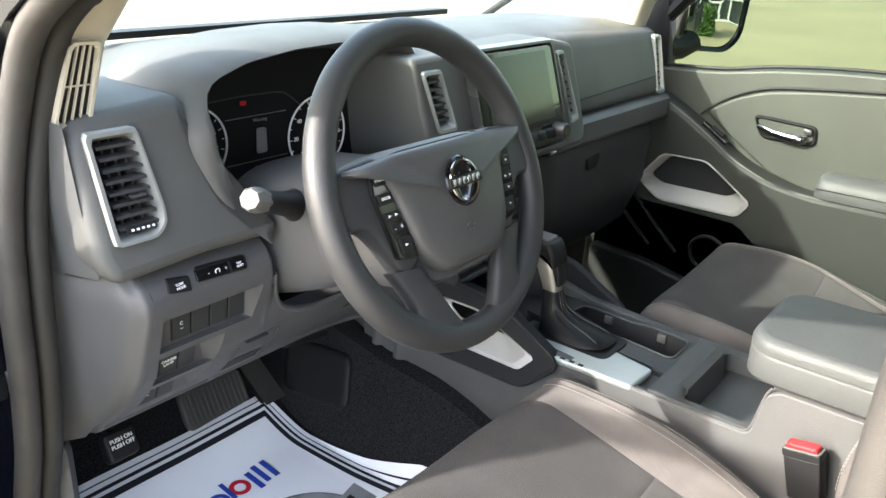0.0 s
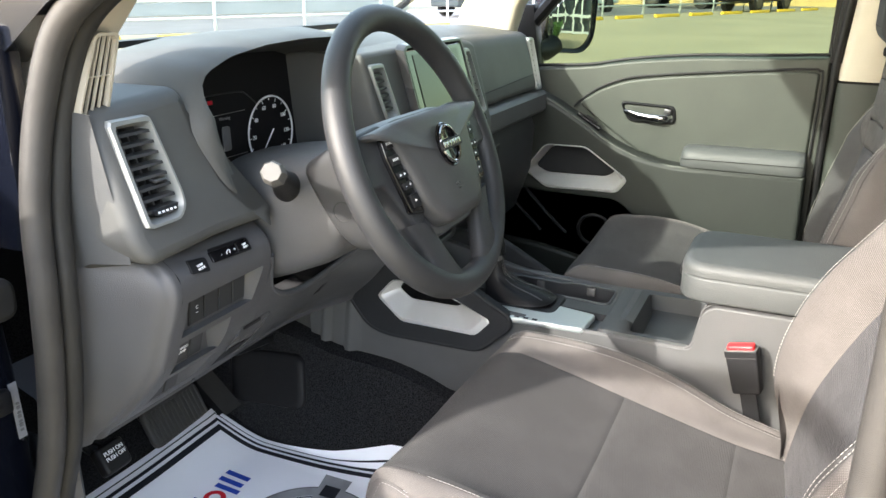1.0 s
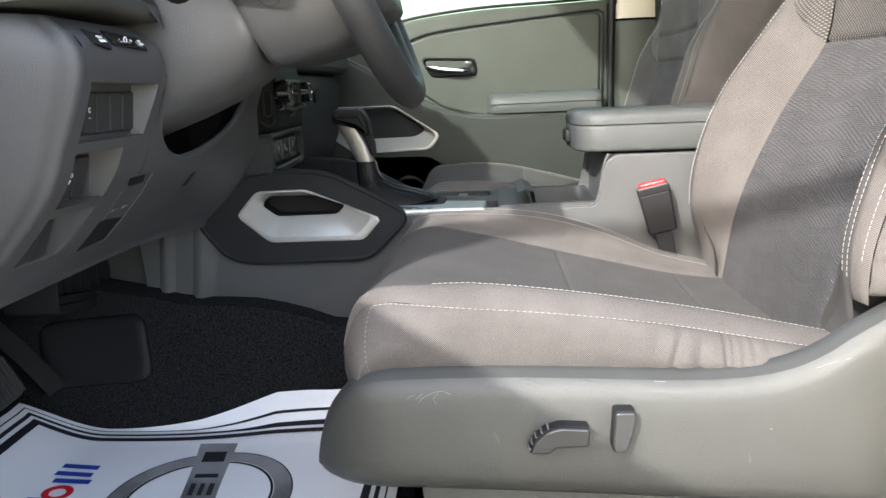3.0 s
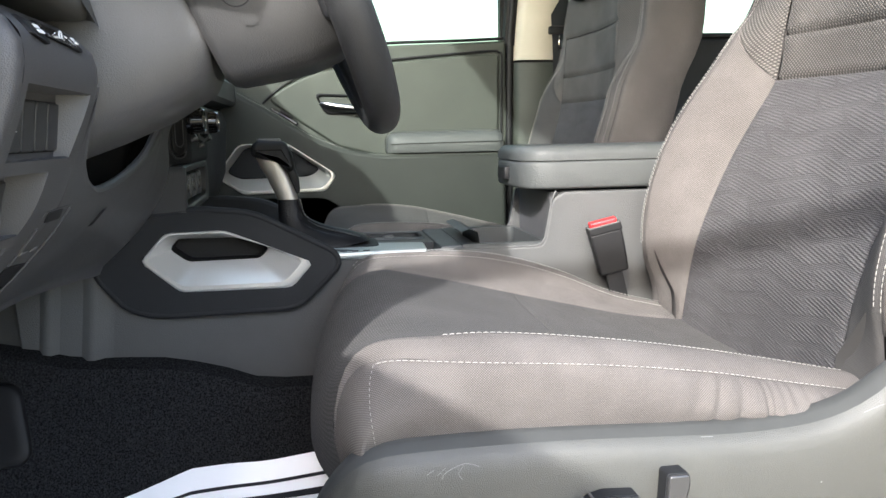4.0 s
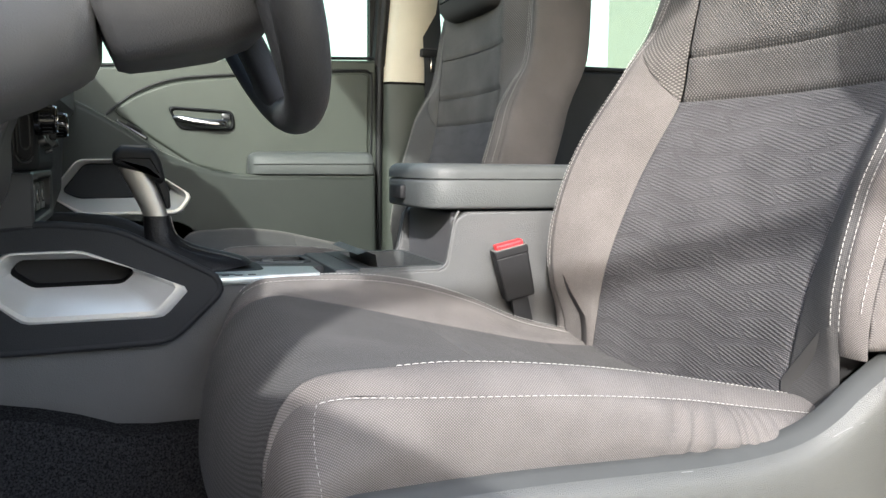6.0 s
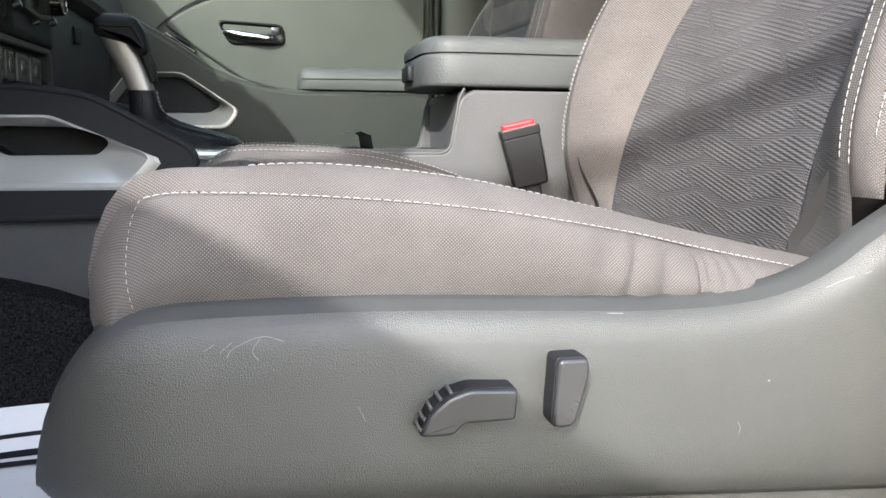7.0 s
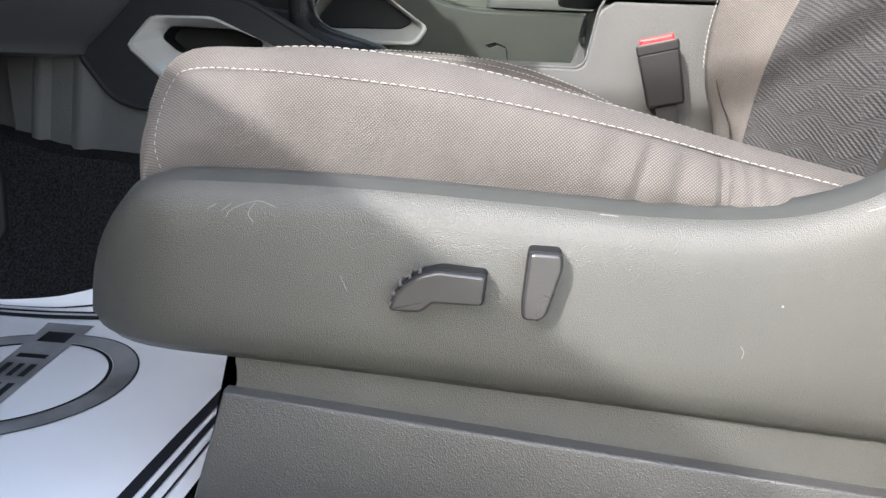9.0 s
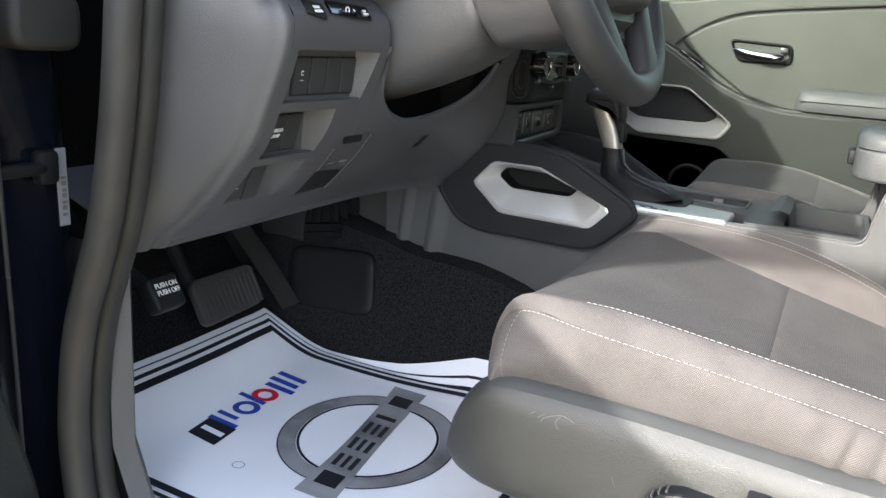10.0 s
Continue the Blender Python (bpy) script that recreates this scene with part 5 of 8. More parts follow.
for x in (-0.050, 0.097):
    knob = part("climate_knob", loft([[(x + r * math.cos(a), y, 1.051 + r * math.sin(a)) for a in np.linspace(0, 2 * math.pi, 41)[:-1]] for r, y in ((0.0185, 0.584), (0.0185, 0.5795), (0.0172, 0.5780), (0.0160, 0.5640), (0.0148, 0.5625), (0.0128, 0.5635), (0.001, 0.5640))], closed=True), GLOSS, climate, "black ribbed knob", 40)
    part("knob_ring", tube([(x + 0.0146 * math.cos(a), 0.5625, 1.051 + 0.0146 * math.sin(a)) for a in np.linspace(0, 2 * math.pi, 41)[:-1]], 0.0011, 6, closed=True), CHROME, knob, "chrome ring")
    bm = bmesh.new()
    for i in range(20):
        a = i * math.pi / 10
        add_tube(bm, [(x + 0.0168 * math.cos(a), 0.576, 1.051 + 0.0168 * math.sin(a)), (x + 0.0162 * math.cos(a), 0.566, 1.051 + 0.0162 * math.sin(a))], 0.0007, 5)
    part("grip_ribs", bm, BLACK, knob)
for x in (-0.046, 0.024, 0.103):
    bm = bmesh.new()
    disc(bm, (x, 0.574, 1.0285 if x != 0.024 else 1.0175), (0, -1, 0.4), 0.0052 if x != 0.024 else 0.003, 0.009, 16, 0.002)
    part("stud", bm, KNOB, climate, "small satin stud")
sockets = thing("socket_panel", "dark panel with charging sockets under the climate controls", "sockets", at=(0.05, 0.6, 0.96))
rim_o = resample(rounded([(-0.104, 0.991), (0.112, 0.993), (0.116, 0.942), (0.104, 0.930), (-0.104, 0.926)], 0.008, 4), 72)
rim_i = resample(rounded([(-0.092, 0.982), (0.096, 0.984), (0.099, 0.948), (0.090, 0.941), (-0.092, 0.936)], 0.006, 4), 72)
part("panel", slab(rim_i, "y", 0.605, 0.599), BLACK, sockets, "sunken black panel")
part("panel_rim", loft([[(a, y, b) for a, b in pts] for pts, y in ((rim_o, 0.63), (rim_o, 0.5865), ([tuple(Vector(o).lerp(Vector(i), 0.2)) for o, i in zip(rim_o, rim_i)], 0.5838), ([tuple(Vector(o).lerp(Vector(i), 0.75)) for o, i in zip(rim_o, rim_i)], 0.5842), (rim_i, 0.5862), (rim_i, 0.602))], closed=True), SWITCH, sockets, "raised dark grey rim", 30)
for x, w in ((-0.072, 0.028), (-0.036, 0.028), (0.012, 0.044), (0.066, 0.044)):
    frame_ob = part("socket_frame", slab(rounded([(x - w / 2, 0.943), (x + w / 2, 0.943), (x + w / 2, 0.978), (x - w / 2, 0.978)], 0.004), "y", 0.600, 0.5915, 0.002), SWITCH, sockets)
    part("socket_slot", box((x - w * 0.22, 0.5908, 0.952), (x + w * 0.22, 0.5925, 0.970), 0.0006), GLOSS, frame_ob)
    part("socket_mark", box((x - w * 0.3, 0.5908, 0.9735), (x + w * 0.3, 0.5917, 0.9748)), INKGREY, frame_ob)
# passenger side of the dash
rows = []
for z, d in ((1.312, 0.05), (1.311, 0.022), (1.306, 0.007), (1.298, 0.001), (1.28, 0.0), (1.24, -0.002), (1.20, -0.001), (1.172, 0.0), (1.162, 0.004), (1.157, 0.014), (1.156, 0.05)):
    x0 = lerp([(1.155, 0.262), (1.312, 0.240)], z)
    rows.append([(x0 + (0.648 - x0) * f, 0.604 + d + 0.25 * (z - 1.17) + 0.012 * (1 - min(1, f / 0.03)) ** 2, z - 0.012 * f * max(0, (z - 1.17) / 0.14)) for f in (0, 0.01, 0.03, 0.1, 0.3, 0.5, 0.7, 0.9, 1.0)])
part("passenger_pad", loft(rows), SOFT, dash, "padded grey passenger fascia", 60)
seam = [(0.250, 0.602 + 0.25 * 0.02, 1.186), (0.40, 0.602 + 0.25 * 0.024, 1.190), (0.645, 0.602 + 0.25 * 0.028, 1.197)]
part("seam", tube(spline([(x, y - 0.0002, z) for x, y, z in seam], 8), 0.0011, 6), BLACK, dash, "sewn seam")
vh = part("vent_housing", lean(slab(rounded([(0.64, 1.292), (0.70, 1.285), (0.702, 1.146), (0.642, 1.148)], 0.01), "y", 0.74, 0.606, 0.008, 3, both=False), 0.22, 1.16), SOFT, dash)
vent_hole(vh, V_PS, 0.58, 0.66, 0.22, 1.16)
part("ledge", loft([[(x, y, z) for y, z in ((0.64, 1.158), (0.60, 1.150), (0.592, 1.142), (0.592, 1.105), (0.60, 1.096), (0.66, 1.088))] for x in np.linspace(0.20, 0.705, 8)]), LOWER, dash, "lighter grey ledge")
part("glove_box", loft([[(x, y + 0.012 * (abs(x - 0.45) > 0.235), z) for y, z in ((0.64, 1.092), (0.622, 1.085), (0.612, 1.06), (0.62, 0.95), (0.66, 0.84), (0.70, 0.80), (0.76, 0.80))] for x in np.linspace(0.20, 0.705, 20)]), GLOVE, dash, "glove box door")
part("glove_latch", slab(rounded([(0.36, 1.055), (0.42, 1.06), (0.41, 1.03), (0.37, 1.028)], 0.006), "y", 0.62, 0.609, 0.003), BLACK, dash, "glove box latch")

# knee panel
KNEE = [(1.122, 0.622), (1.115, 0.610), (1.104, 0.596), (1.092, 0.588), (1.066, 0.589), (1.014, 0.609), (0.969, 0.630), (0.904, 0.688), (0.857, 0.745)]


def knee(z):
    return smooth(KNEE, z)


knee_panel = thing("knee_panel", "grey lower dash panel with switch recess and fuse cover", "panel", at=(-0.45, 0.66, 0.95))


def on_knee(pts, depth, thick, mat, name, parent, bevel=0.0012, label=""):
    """A flat piece laid on the knee panel; pts are (x, z); depth: how far it stands proud."""
    bm = bmesh.new()
    add_slab(bm, pts, "y", thick, -depth, bevel, 2, both=False)
    for v in bm.verts:
        v.co.y += knee(v.co.z)
    return part(name, bm, mat, parent, label)


# the skin, cut out round the steering column
notch = [(-0.485, 1.13), (-0.479, 1.065), (-0.463, 1.022), (-0.432, 0.996), (-0.400, 0.984), (-0.366, 0.978), (-0.325, 0.979), (-0.280, 0.985), (-0.240, 0.995), (-0.205, 1.009), (-0.180, 1.025), (-0.163, 1.048), (-0.150, 1.13)]


def notch_low(x):
    return smooth(notch, x) if notch[0][0] < x < notch[-1][0] else 1.118


rows = []
for k in np.linspace(0, 1, 26):
    row = []
    for x in np.concatenate([[-0.490], np.linspace(-0.485, -0.150, 60), np.linspace(-0.146, -0.106, 5)]):
        hi, lo = min(1.118, notch_low(x)), 0.852
        z = hi + (lo - hi) * k
        y = knee(z) - lerp([(0.85, 0.045), (0.936, 0.032), (1.0, 0.012), (1.03, 0.0)], z) * max(0, min(1, (x + 0.3) / 0.185)) ** 2
        row.append((x, y, z))
    rows.append(row)
for tail_y, tail_z in ((0.02, -0.004), (0.06, 0.0), (0.2, 0.05)):
    rows.append([(x, y + tail_y, z + tail_z) for x, y, z in rows[25]])
part("skin", loft(rows), LOWER, knee_panel, "smooth grey plastic", sharp=50)
part("notch_edge", tube([(x, knee(notch_low(x)) + 0.0045 - lerp([(0.936, 0.032), (1.0, 0.012), (1.03, 0.0)], notch_low(x)) * max(0, min(1, (x + 0.3) / 0.185)) ** 2, notch_low(x)) for x in np.linspace(-0.480, -0.162, 60)], 0.005, 8), LOWER, knee_panel)
# black sheet behind the notch stands in for the shade in the column gap
part("gap_shade", slab([(-0.47, 0.96), (-0.13, 0.96), (-0.13, 1.15), (-0.47, 1.15)], "y", 0.70, 0.71), BLACK, knee_panel, "black sheet for the shade in the gap under the column")
# curved side toward the door
rows = []
for z in np.linspace(1.118, 0.852, 20):
    y1 = knee(z)
    y0 = smooth([(1.118, 0.70), (1.09, 0.705), (0.95, 0.745), (0.852, 0.768)], z)
    b = smooth([(1.118, 0.0), (1.0, 0.010), (0.9, 0.018), (0.852, 0.012)], z)
    rows.append([(-0.712, y0, z), (-0.6985, y0 - 0.3 * (y0 - y1), z), (-0.6845, y0 - 0.6 * (y0 - y1), z), (-0.6725, y1 + 0.16 * (y0 - y1), z), (-0.6635, y1 + 0.008, z), (-0.6580, y1 + 0.0012, z), (-0.650, y1, z)])
rows = [spline(r, 4) for r in rows]
part("side_cheek", loft(rows), LOWER, knee_panel, "curved grey end", sharp=70)
part("end_seam", tube([(-0.711, 0.700, 1.090), (-0.69, 0.665, 1.092), (-0.668, 0.635, 1.094), (-0.667, 0.633, 1.118)], 0.0009, 5), BLACK, knee_panel)
# upper switches
b1 = on_knee(rounded([(-0.626, 1.109), (-0.599, 1.106), (-0.603, 1.0915), (-0.631, 1.096)], 0.002), 0.003, 0.004, BLACK, "mode_switch", knee_panel, 0.001, "black push switch")
b2 = on_knee(rounded([(-0.587, 1.1105), (-0.520, 1.108), (-0.524, 1.094), (-0.592, 1.098)], 0.003), 0.003, 0.004, BLACK, "dimmer_switch", knee_panel, 0.001, "black rocker switch strip")


def knee_words(text, size, x, z, parent, off=0.0045):
    tilt = math.degrees(math.atan2(knee(z - 0.004) - knee(z + 0.004), 0.008))
    words(text, size, Matrix.Translation((x, knee(z) - off, z)) @ pose(0, 0, 0, 90 + tilt, 0, 0) @ pose(0, 0, 0, 0, 0, 4), WHITE, parent)


knee_words("TOW\nMODE", 0.0042, -0.615, 1.1005, b1)
knee_words("-", 0.006, -0.576, 1.103, b2)
knee_words("+", 0.006, -0.552, 1.1025, b2)
knee_words("TRIP\nRESET", 0.0036, -0.533, 1.1018, b2)
bm = bmesh.new()
add_tube(bm, [(-0.564 + 0.003 * math.cos(a), knee(1.1025) - 0.0045, 1.1025 + 0.003 * math.sin(a)) for a in np.linspace(0, 2 * math.pi, 13)[:-1]], 0.0006, 5, closed=True)
part("dimmer_symbol", bm, WHITE, b2)
for i, (x0, x1) in enumerate(((-0.590, -0.546), (-0.544, -0.524))):
    on_knee(rounded([(x0, 1.108), (x1, 1.107), (x1 - 0.003, 1.096), (x0 - 0.003, 1.098)], 0.001), 0.0036, 0.0, GLOSS, "rocker", b2, 0.0006)
# three stepped pockets with upright floors, each holding a row of switches
STEPS = ((1.063, 1.015, 0.613, 0.619), (1.004, 0.958, 0.635, 0.6485), (0.947, 0.902, 0.671, 0.690))


def pocket_floor(k, z):
    zt, zb, yt, yb = STEPS[k]
    return yb + (yt - yb) * (z - zb) / (zt - zb)


def pocket_edges(z):
    """The left rim, the foot of the right wall and the right rim of the pockets at a height."""
    return (lerp([(0.90, -0.630), (1.07, -0.640)], z), lerp([(0.902, -0.554), (0.947, -0.577), (0.950, -0.552), (0.958, -0.554), (1.004, -0.568), (1.0095, -0.5475), (1.0135, -0.511), (1.063, -0.511), (1.12, -0.507)], z),
            lerp([(0.85, -0.547), (0.9046, -0.547), (1.0095, -0.5435), (1.0135, -0.505), (1.067, -0.499), (1.12, -0.495)], z))


rows = []
zs = sorted({round(float(z), 5) for z in (*np.linspace(1.118, 0.852, 48), *(e for zt, zb, _, _ in STEPS for e in (zt, zt + 0.0012, zb, zb - 0.0012)), 1.0095, 1.0135)}, reverse=True)
for z in zs:
    left, foot, right = pocket_edges(z)
    surf = knee(z)
    deep = max([pocket_floor(k, z) for k in range(3) if STEPS[k][1] <= z <= STEPS[k][0]] + [surf])
    row = [(x, surf, z) for x in np.linspace(-0.650, left, 4)]
    row += [(left + 0.0015, deep, z), *((left + (foot - left) * k, deep, z) for k in (0.2, 0.4, 0.6, 0.8, 1.0))]
    row += [(foot + (right - foot) * k, deep + (surf - deep) * k ** 1.2, z) for k in (0.25, 0.5, 0.75, 0.92)]
    row += [(x, surf, z) for x in np.linspace(right, -0.489, 4)]
    rows.append(row)
for tail_y, tail_z in ((0.02, -0.004), (0.06, 0.0), (0.2, 0.05)):
    rows.append([(x, y + tail_y, z + tail_z) for x, y, z in rows[len(zs) - 1]])
part("switch_field", loft(rows), LOWER, knee_panel, "stepped pockets for the switches", sharp=32)


def pocket_switch(x0, x1, zb, zt, row, text="", symbol=False):
    """A switch on a pocket's floor, in its dark surround."""
    k, y = (pocket_floor(row, zt) - pocket_floor(row, zb)) / (zt - zb), pocket_floor(row, zb)
    part("switch_surround", lean(slab(rounded([(x0 - 0.0010, zb - 0.0010), (x1 + 0.0010, zb - 0.0010), (x1 + 0.0010, zt + 0.0010), (x0 - 0.0010, zt + 0.0010)], 0.002), "y", y + 0.001, y - 0.0008), k, zb), BLACK, knee_panel)
    s = part("switch", lean(slab(rounded([(x0, zb), (x1, zb), (x1, zt), (x0, zt)], 0.0018), "y", y, y - 0.0032, 0.0011, 2, both=False), k, zb), SWITCH, knee_panel, "black switch with a white mark" if text or symbol else "black switch blank")
    cx, cz = (x0 + x1) / 2, (zb + zt) / 2
    face = pocket_floor(row, cz) - 0.0036
    if text:
        words(text, 0.0058, Matrix.Translation((cx, face, cz)) @ pose(0, 0, 0, 90 - math.degrees(math.atan(k)), 0, 0), WHITE, s)
    if symbol:
        bm = bmesh.new()
        add_tube(bm, [(cx + 0.0018 * math.cos(a), face, cz + 0.003 + 0.0022 * math.sin(a)) for a in np.linspace(0.6, 2 * math.pi - 0.6, 11)], 0.0004, 5)
        add_box(bm, (cx - 0.0018, face - 0.0005, cz - 0.0042), (cx + 0.0018, face + 0.0003, cz - 0.0036))
        part("symbol", lean(bm, k, cz), WHITE, s)


for i in range(4):
    pocket_switch(-0.6148 + i * 0.0265, -0.5912 + i * 0.0265, 1.020, 1.056, 0, symbol=i == 0)
for i in range(2):
    pocket_switch(-0.6208 + i * 0.0265, -0.5972 + i * 0.0265, 0.962, 0.999, 1, text="CARGO\nLAMP" if i == 0 else "")
    pocket_switch(-0.6303 + i * 0.0265, -0.6067 + i * 0.0265, 0.906, 0.942, 2, symbol=i == 0)
fuse = on_knee(rounded([(-0.509, 0.971), (-0.444, 0.972), (-0.438, 0.893), (-0.500, 0.889)], 0.003), 0.0006, 0.0, LOWER, "fuse_cover", knee_panel, 0.0004, "fuse cover with finger slots")
on_knee(rounded([(-0.5035, 0.970), (-0.4655, 0.970), (-0.4570, 0.9603), (-0.4945, 0.9603)], 0.0025), 0.0012, 0.0, BLACK, "finger_slot", fuse, 0.0004)
on_knee(rounded([(-0.502, 0.926), (-0.444, 0.921), (-0.440, 0.896), (-0.496, 0.893)], 0.002), 0.0012, 0.0, BLACK, "finger_slot", fuse, 0.0004)
for pts in (((-0.4457, 0.969), (-0.4410, 0.9435), (-0.4398, 0.9177), (-0.4368, 0.8939)), ((-0.5067, 0.957), (-0.5025, 0.9393), (-0.5010, 0.9269))):
    part("cover_edge", tube([(x, knee(z) - 0.0012, z) for x, z in pts], 0.0013, 6), LOWER, fuse, "raised edge of the cover")
for k in range(2):
    on_knee([(-0.490 + 0.024 * k, 0.9335), (-0.478 + 0.024 * k, 0.9335), (-0.478 + 0.024 * k, 0.936), (-0.490 + 0.024 * k, 0.936)], 0.0009, 0.0, INKGREY, "cover_mark", fuse, 0.0)
for i in range(3):
    on_knee([(-0.292 + i * 0.006, 0.952), (-0.288 + i * 0.006, 0.954), (-0.292 + i * 0.006, 0.938), (-0.296 + i * 0.006, 0.936)], 0.0008, 0.0, BLACK, "louvre", knee_panel, 0.0)

# ---- steering column and wheel ----
column = thing("steering_column", "grey steering column shroud with stalks on either side", "steering column", at=(-0.376, 0.58, 1.1))
rows = []
for y, hw, zl, zh, p in ((0.502, 0.070, 1.082, 1.205, 0.62), (0.508, 0.078, 1.070, 1.210, 0.6), (0.518, 0.080, 1.062, 1.212, 0.6), (0.55, 0.088, 1.043, 1.21, 0.6), (0.60, 0.094, 1.022, 1.203, 0.6), (0.65, 0.098, 1.004, 1.196, 0.6), (0.70, 0.10, 0.99, 1.186, 0.6)):
    zc, hh = (zl + zh) / 2, (zh - zl) / 2
    rows.append([(-0.376 + hw * math.copysign(abs(math.cos(a)) ** p, math.cos(a)), y - 0.02 * max(0, math.sin(a)) , zc + hh * math.copysign(abs(math.sin(a)) ** p, math.sin(a))) for a in np.linspace(0, 2 * math.pi, 49)[:-1]])
part("shroud", loft(rows, closed=True, caps=True), SHROUD, column, "grey two-piece shroud", sharp=50)
part("shroud_seam", tube([(-0.376 + s * 0.099, y, 1.128) for s in (1,) for y in (0.52, 0.68)], 0.001, 5), BLACK, column)


def stalk(s):
    base, tip = Vector((-0.376 - s * 0.072, 0.578, 1.158)), Vector((-0.376 - s * 0.205, 0.505, 1.215))
    d = (tip - base).normalized()
    bm = bmesh.new()
    add_tube(bm, [base - d * 0.01, base + d * 0.012, base + d * 0.03, base + d * 0.075, base + d * 0.128], [0.022, 0.021, 0.0165, 0.0135, 0.0135], 20)
    st = part("stalk", bm, BLACK, column, "black control stalk")
    part("stalk_boot", tube([base - d * 0.012, base + d * 0.004], [0.026, 0.023], 24), PAD, st)
    part("stalk_cap", tube([base + d * 0.124, base + d * 0.130, base + d * 0.150, base + d * 0.158], [0.0138, 0.0146, 0.0140, 0.011], 8), TIPGREY if s > 0 else BLACK, st, "faceted pale grey end cap" if s > 0 else "black end cap")
    for k in range(3):
        p = base + d * (0.112 + 0.004 * k) + Vector((0, -0.0125, 0.004))
        part("stalk_mark", box(p - Vector((0.001, 0.0006, 0.0025)), p + Vector((0.001, 0.0006, 0.0025))), WHITE, st)


stalk(1)
stalk(-1)

wheel = thing("steering_wheel", "dark grey steering wheel with control keys and round badge", "steering wheel", at=(-0.377, 0.413, 1.207))
TILTW = radians(22.5)
WM = Matrix(((1, 0, 0, -0.377), (0, math.sin(TILTW), -math.cos(TILTW), 0.413), (0, math.cos(TILTW), math.sin(TILTW), 1.207), (0, 0, 0, 1)))


def wp(name, bm, mat, parent=wheel, label="", sharp=38.0):
    bm.transform(WM)
    return part(name, bm, mat, parent, label, sharp)


def rim_r(a):
    return 0.0168 + 0.0016 * max(0, math.sin(2 * a)) ** 2


path = [(0.1785 * math.cos(a), 0.1785 * math.sin(a) * (0.985 if math.sin(a) < 0 else 1), 0) for a in np.linspace(0, 2 * math.pi, 97)[:-1]]
wp("rim", tube(path, [rim_r(a) for a in np.linspace(0, 2 * math.pi, 97)[:-1]], 20, closed=True), RIM, wheel, "grained dark grey rim", 80)
padline = resample(rounded([(-0.158, 0.043), (-0.075, 0.049), (0.075, 0.049), (0.158, 0.043), (0.150, 0.034), (0.110, 0.032), (0.097, 0.005), (0.081, -0.058), (0.053, -0.093), (-0.053, -0.093), (-0.081, -0.058), (-0.097, 0.005), (-0.110, 0.032), (-0.150, 0.036)], [0.006, 0.02, 0.02, 0.006, 0.004, 0.012, 0.01, 0.012, 0.016, 0.016, 0.012, 0.01, 0.012, 0.004], 4), 110)
rows = [[(a * k, (b + 0.012) * k - 0.012, n + 0.006 * (1 - min(1, (a / 0.1) ** 2)) * (k > 0.5)) for a, b in padline] for k, n in ((1.0, -0.03), (1.0, 0.012), (0.985, 0.019), (0.94, 0.0235), (0.8, 0.0265), (0.5, 0.0285), (0.2, 0.0342), (0.02, 0.0345))]
wp("airbag_cover", loft(rows, closed=True, caps=True), BAG, wheel, "smooth airbag cover", 60)
hubline = resample(rounded([(-0.1, 0.036), (-0.06, 0.044), (0.06, 0.044), (0.1, 0.036), (0.094, -0.005), (0.078, -0.062), (0.052, -0.092), (-0.052, -0.092), (-0.078, -0.062), (-0.094, -0.005)], 0.014, 4), 72)
hub = [[(a * k, (b + 0.012) * k - 0.012, n) for a, b in hubline] for k, n in ((1.12, 0.004), (1.19, -0.01), (1.20, -0.042), (1.12, -0.08), (1.03, -0.112), (0.97, -0.120), (0.5, -0.122))]
wp("hub_cover", loft(hub, closed=True, caps=True), BAG, wheel, "rear hub cover", 60)
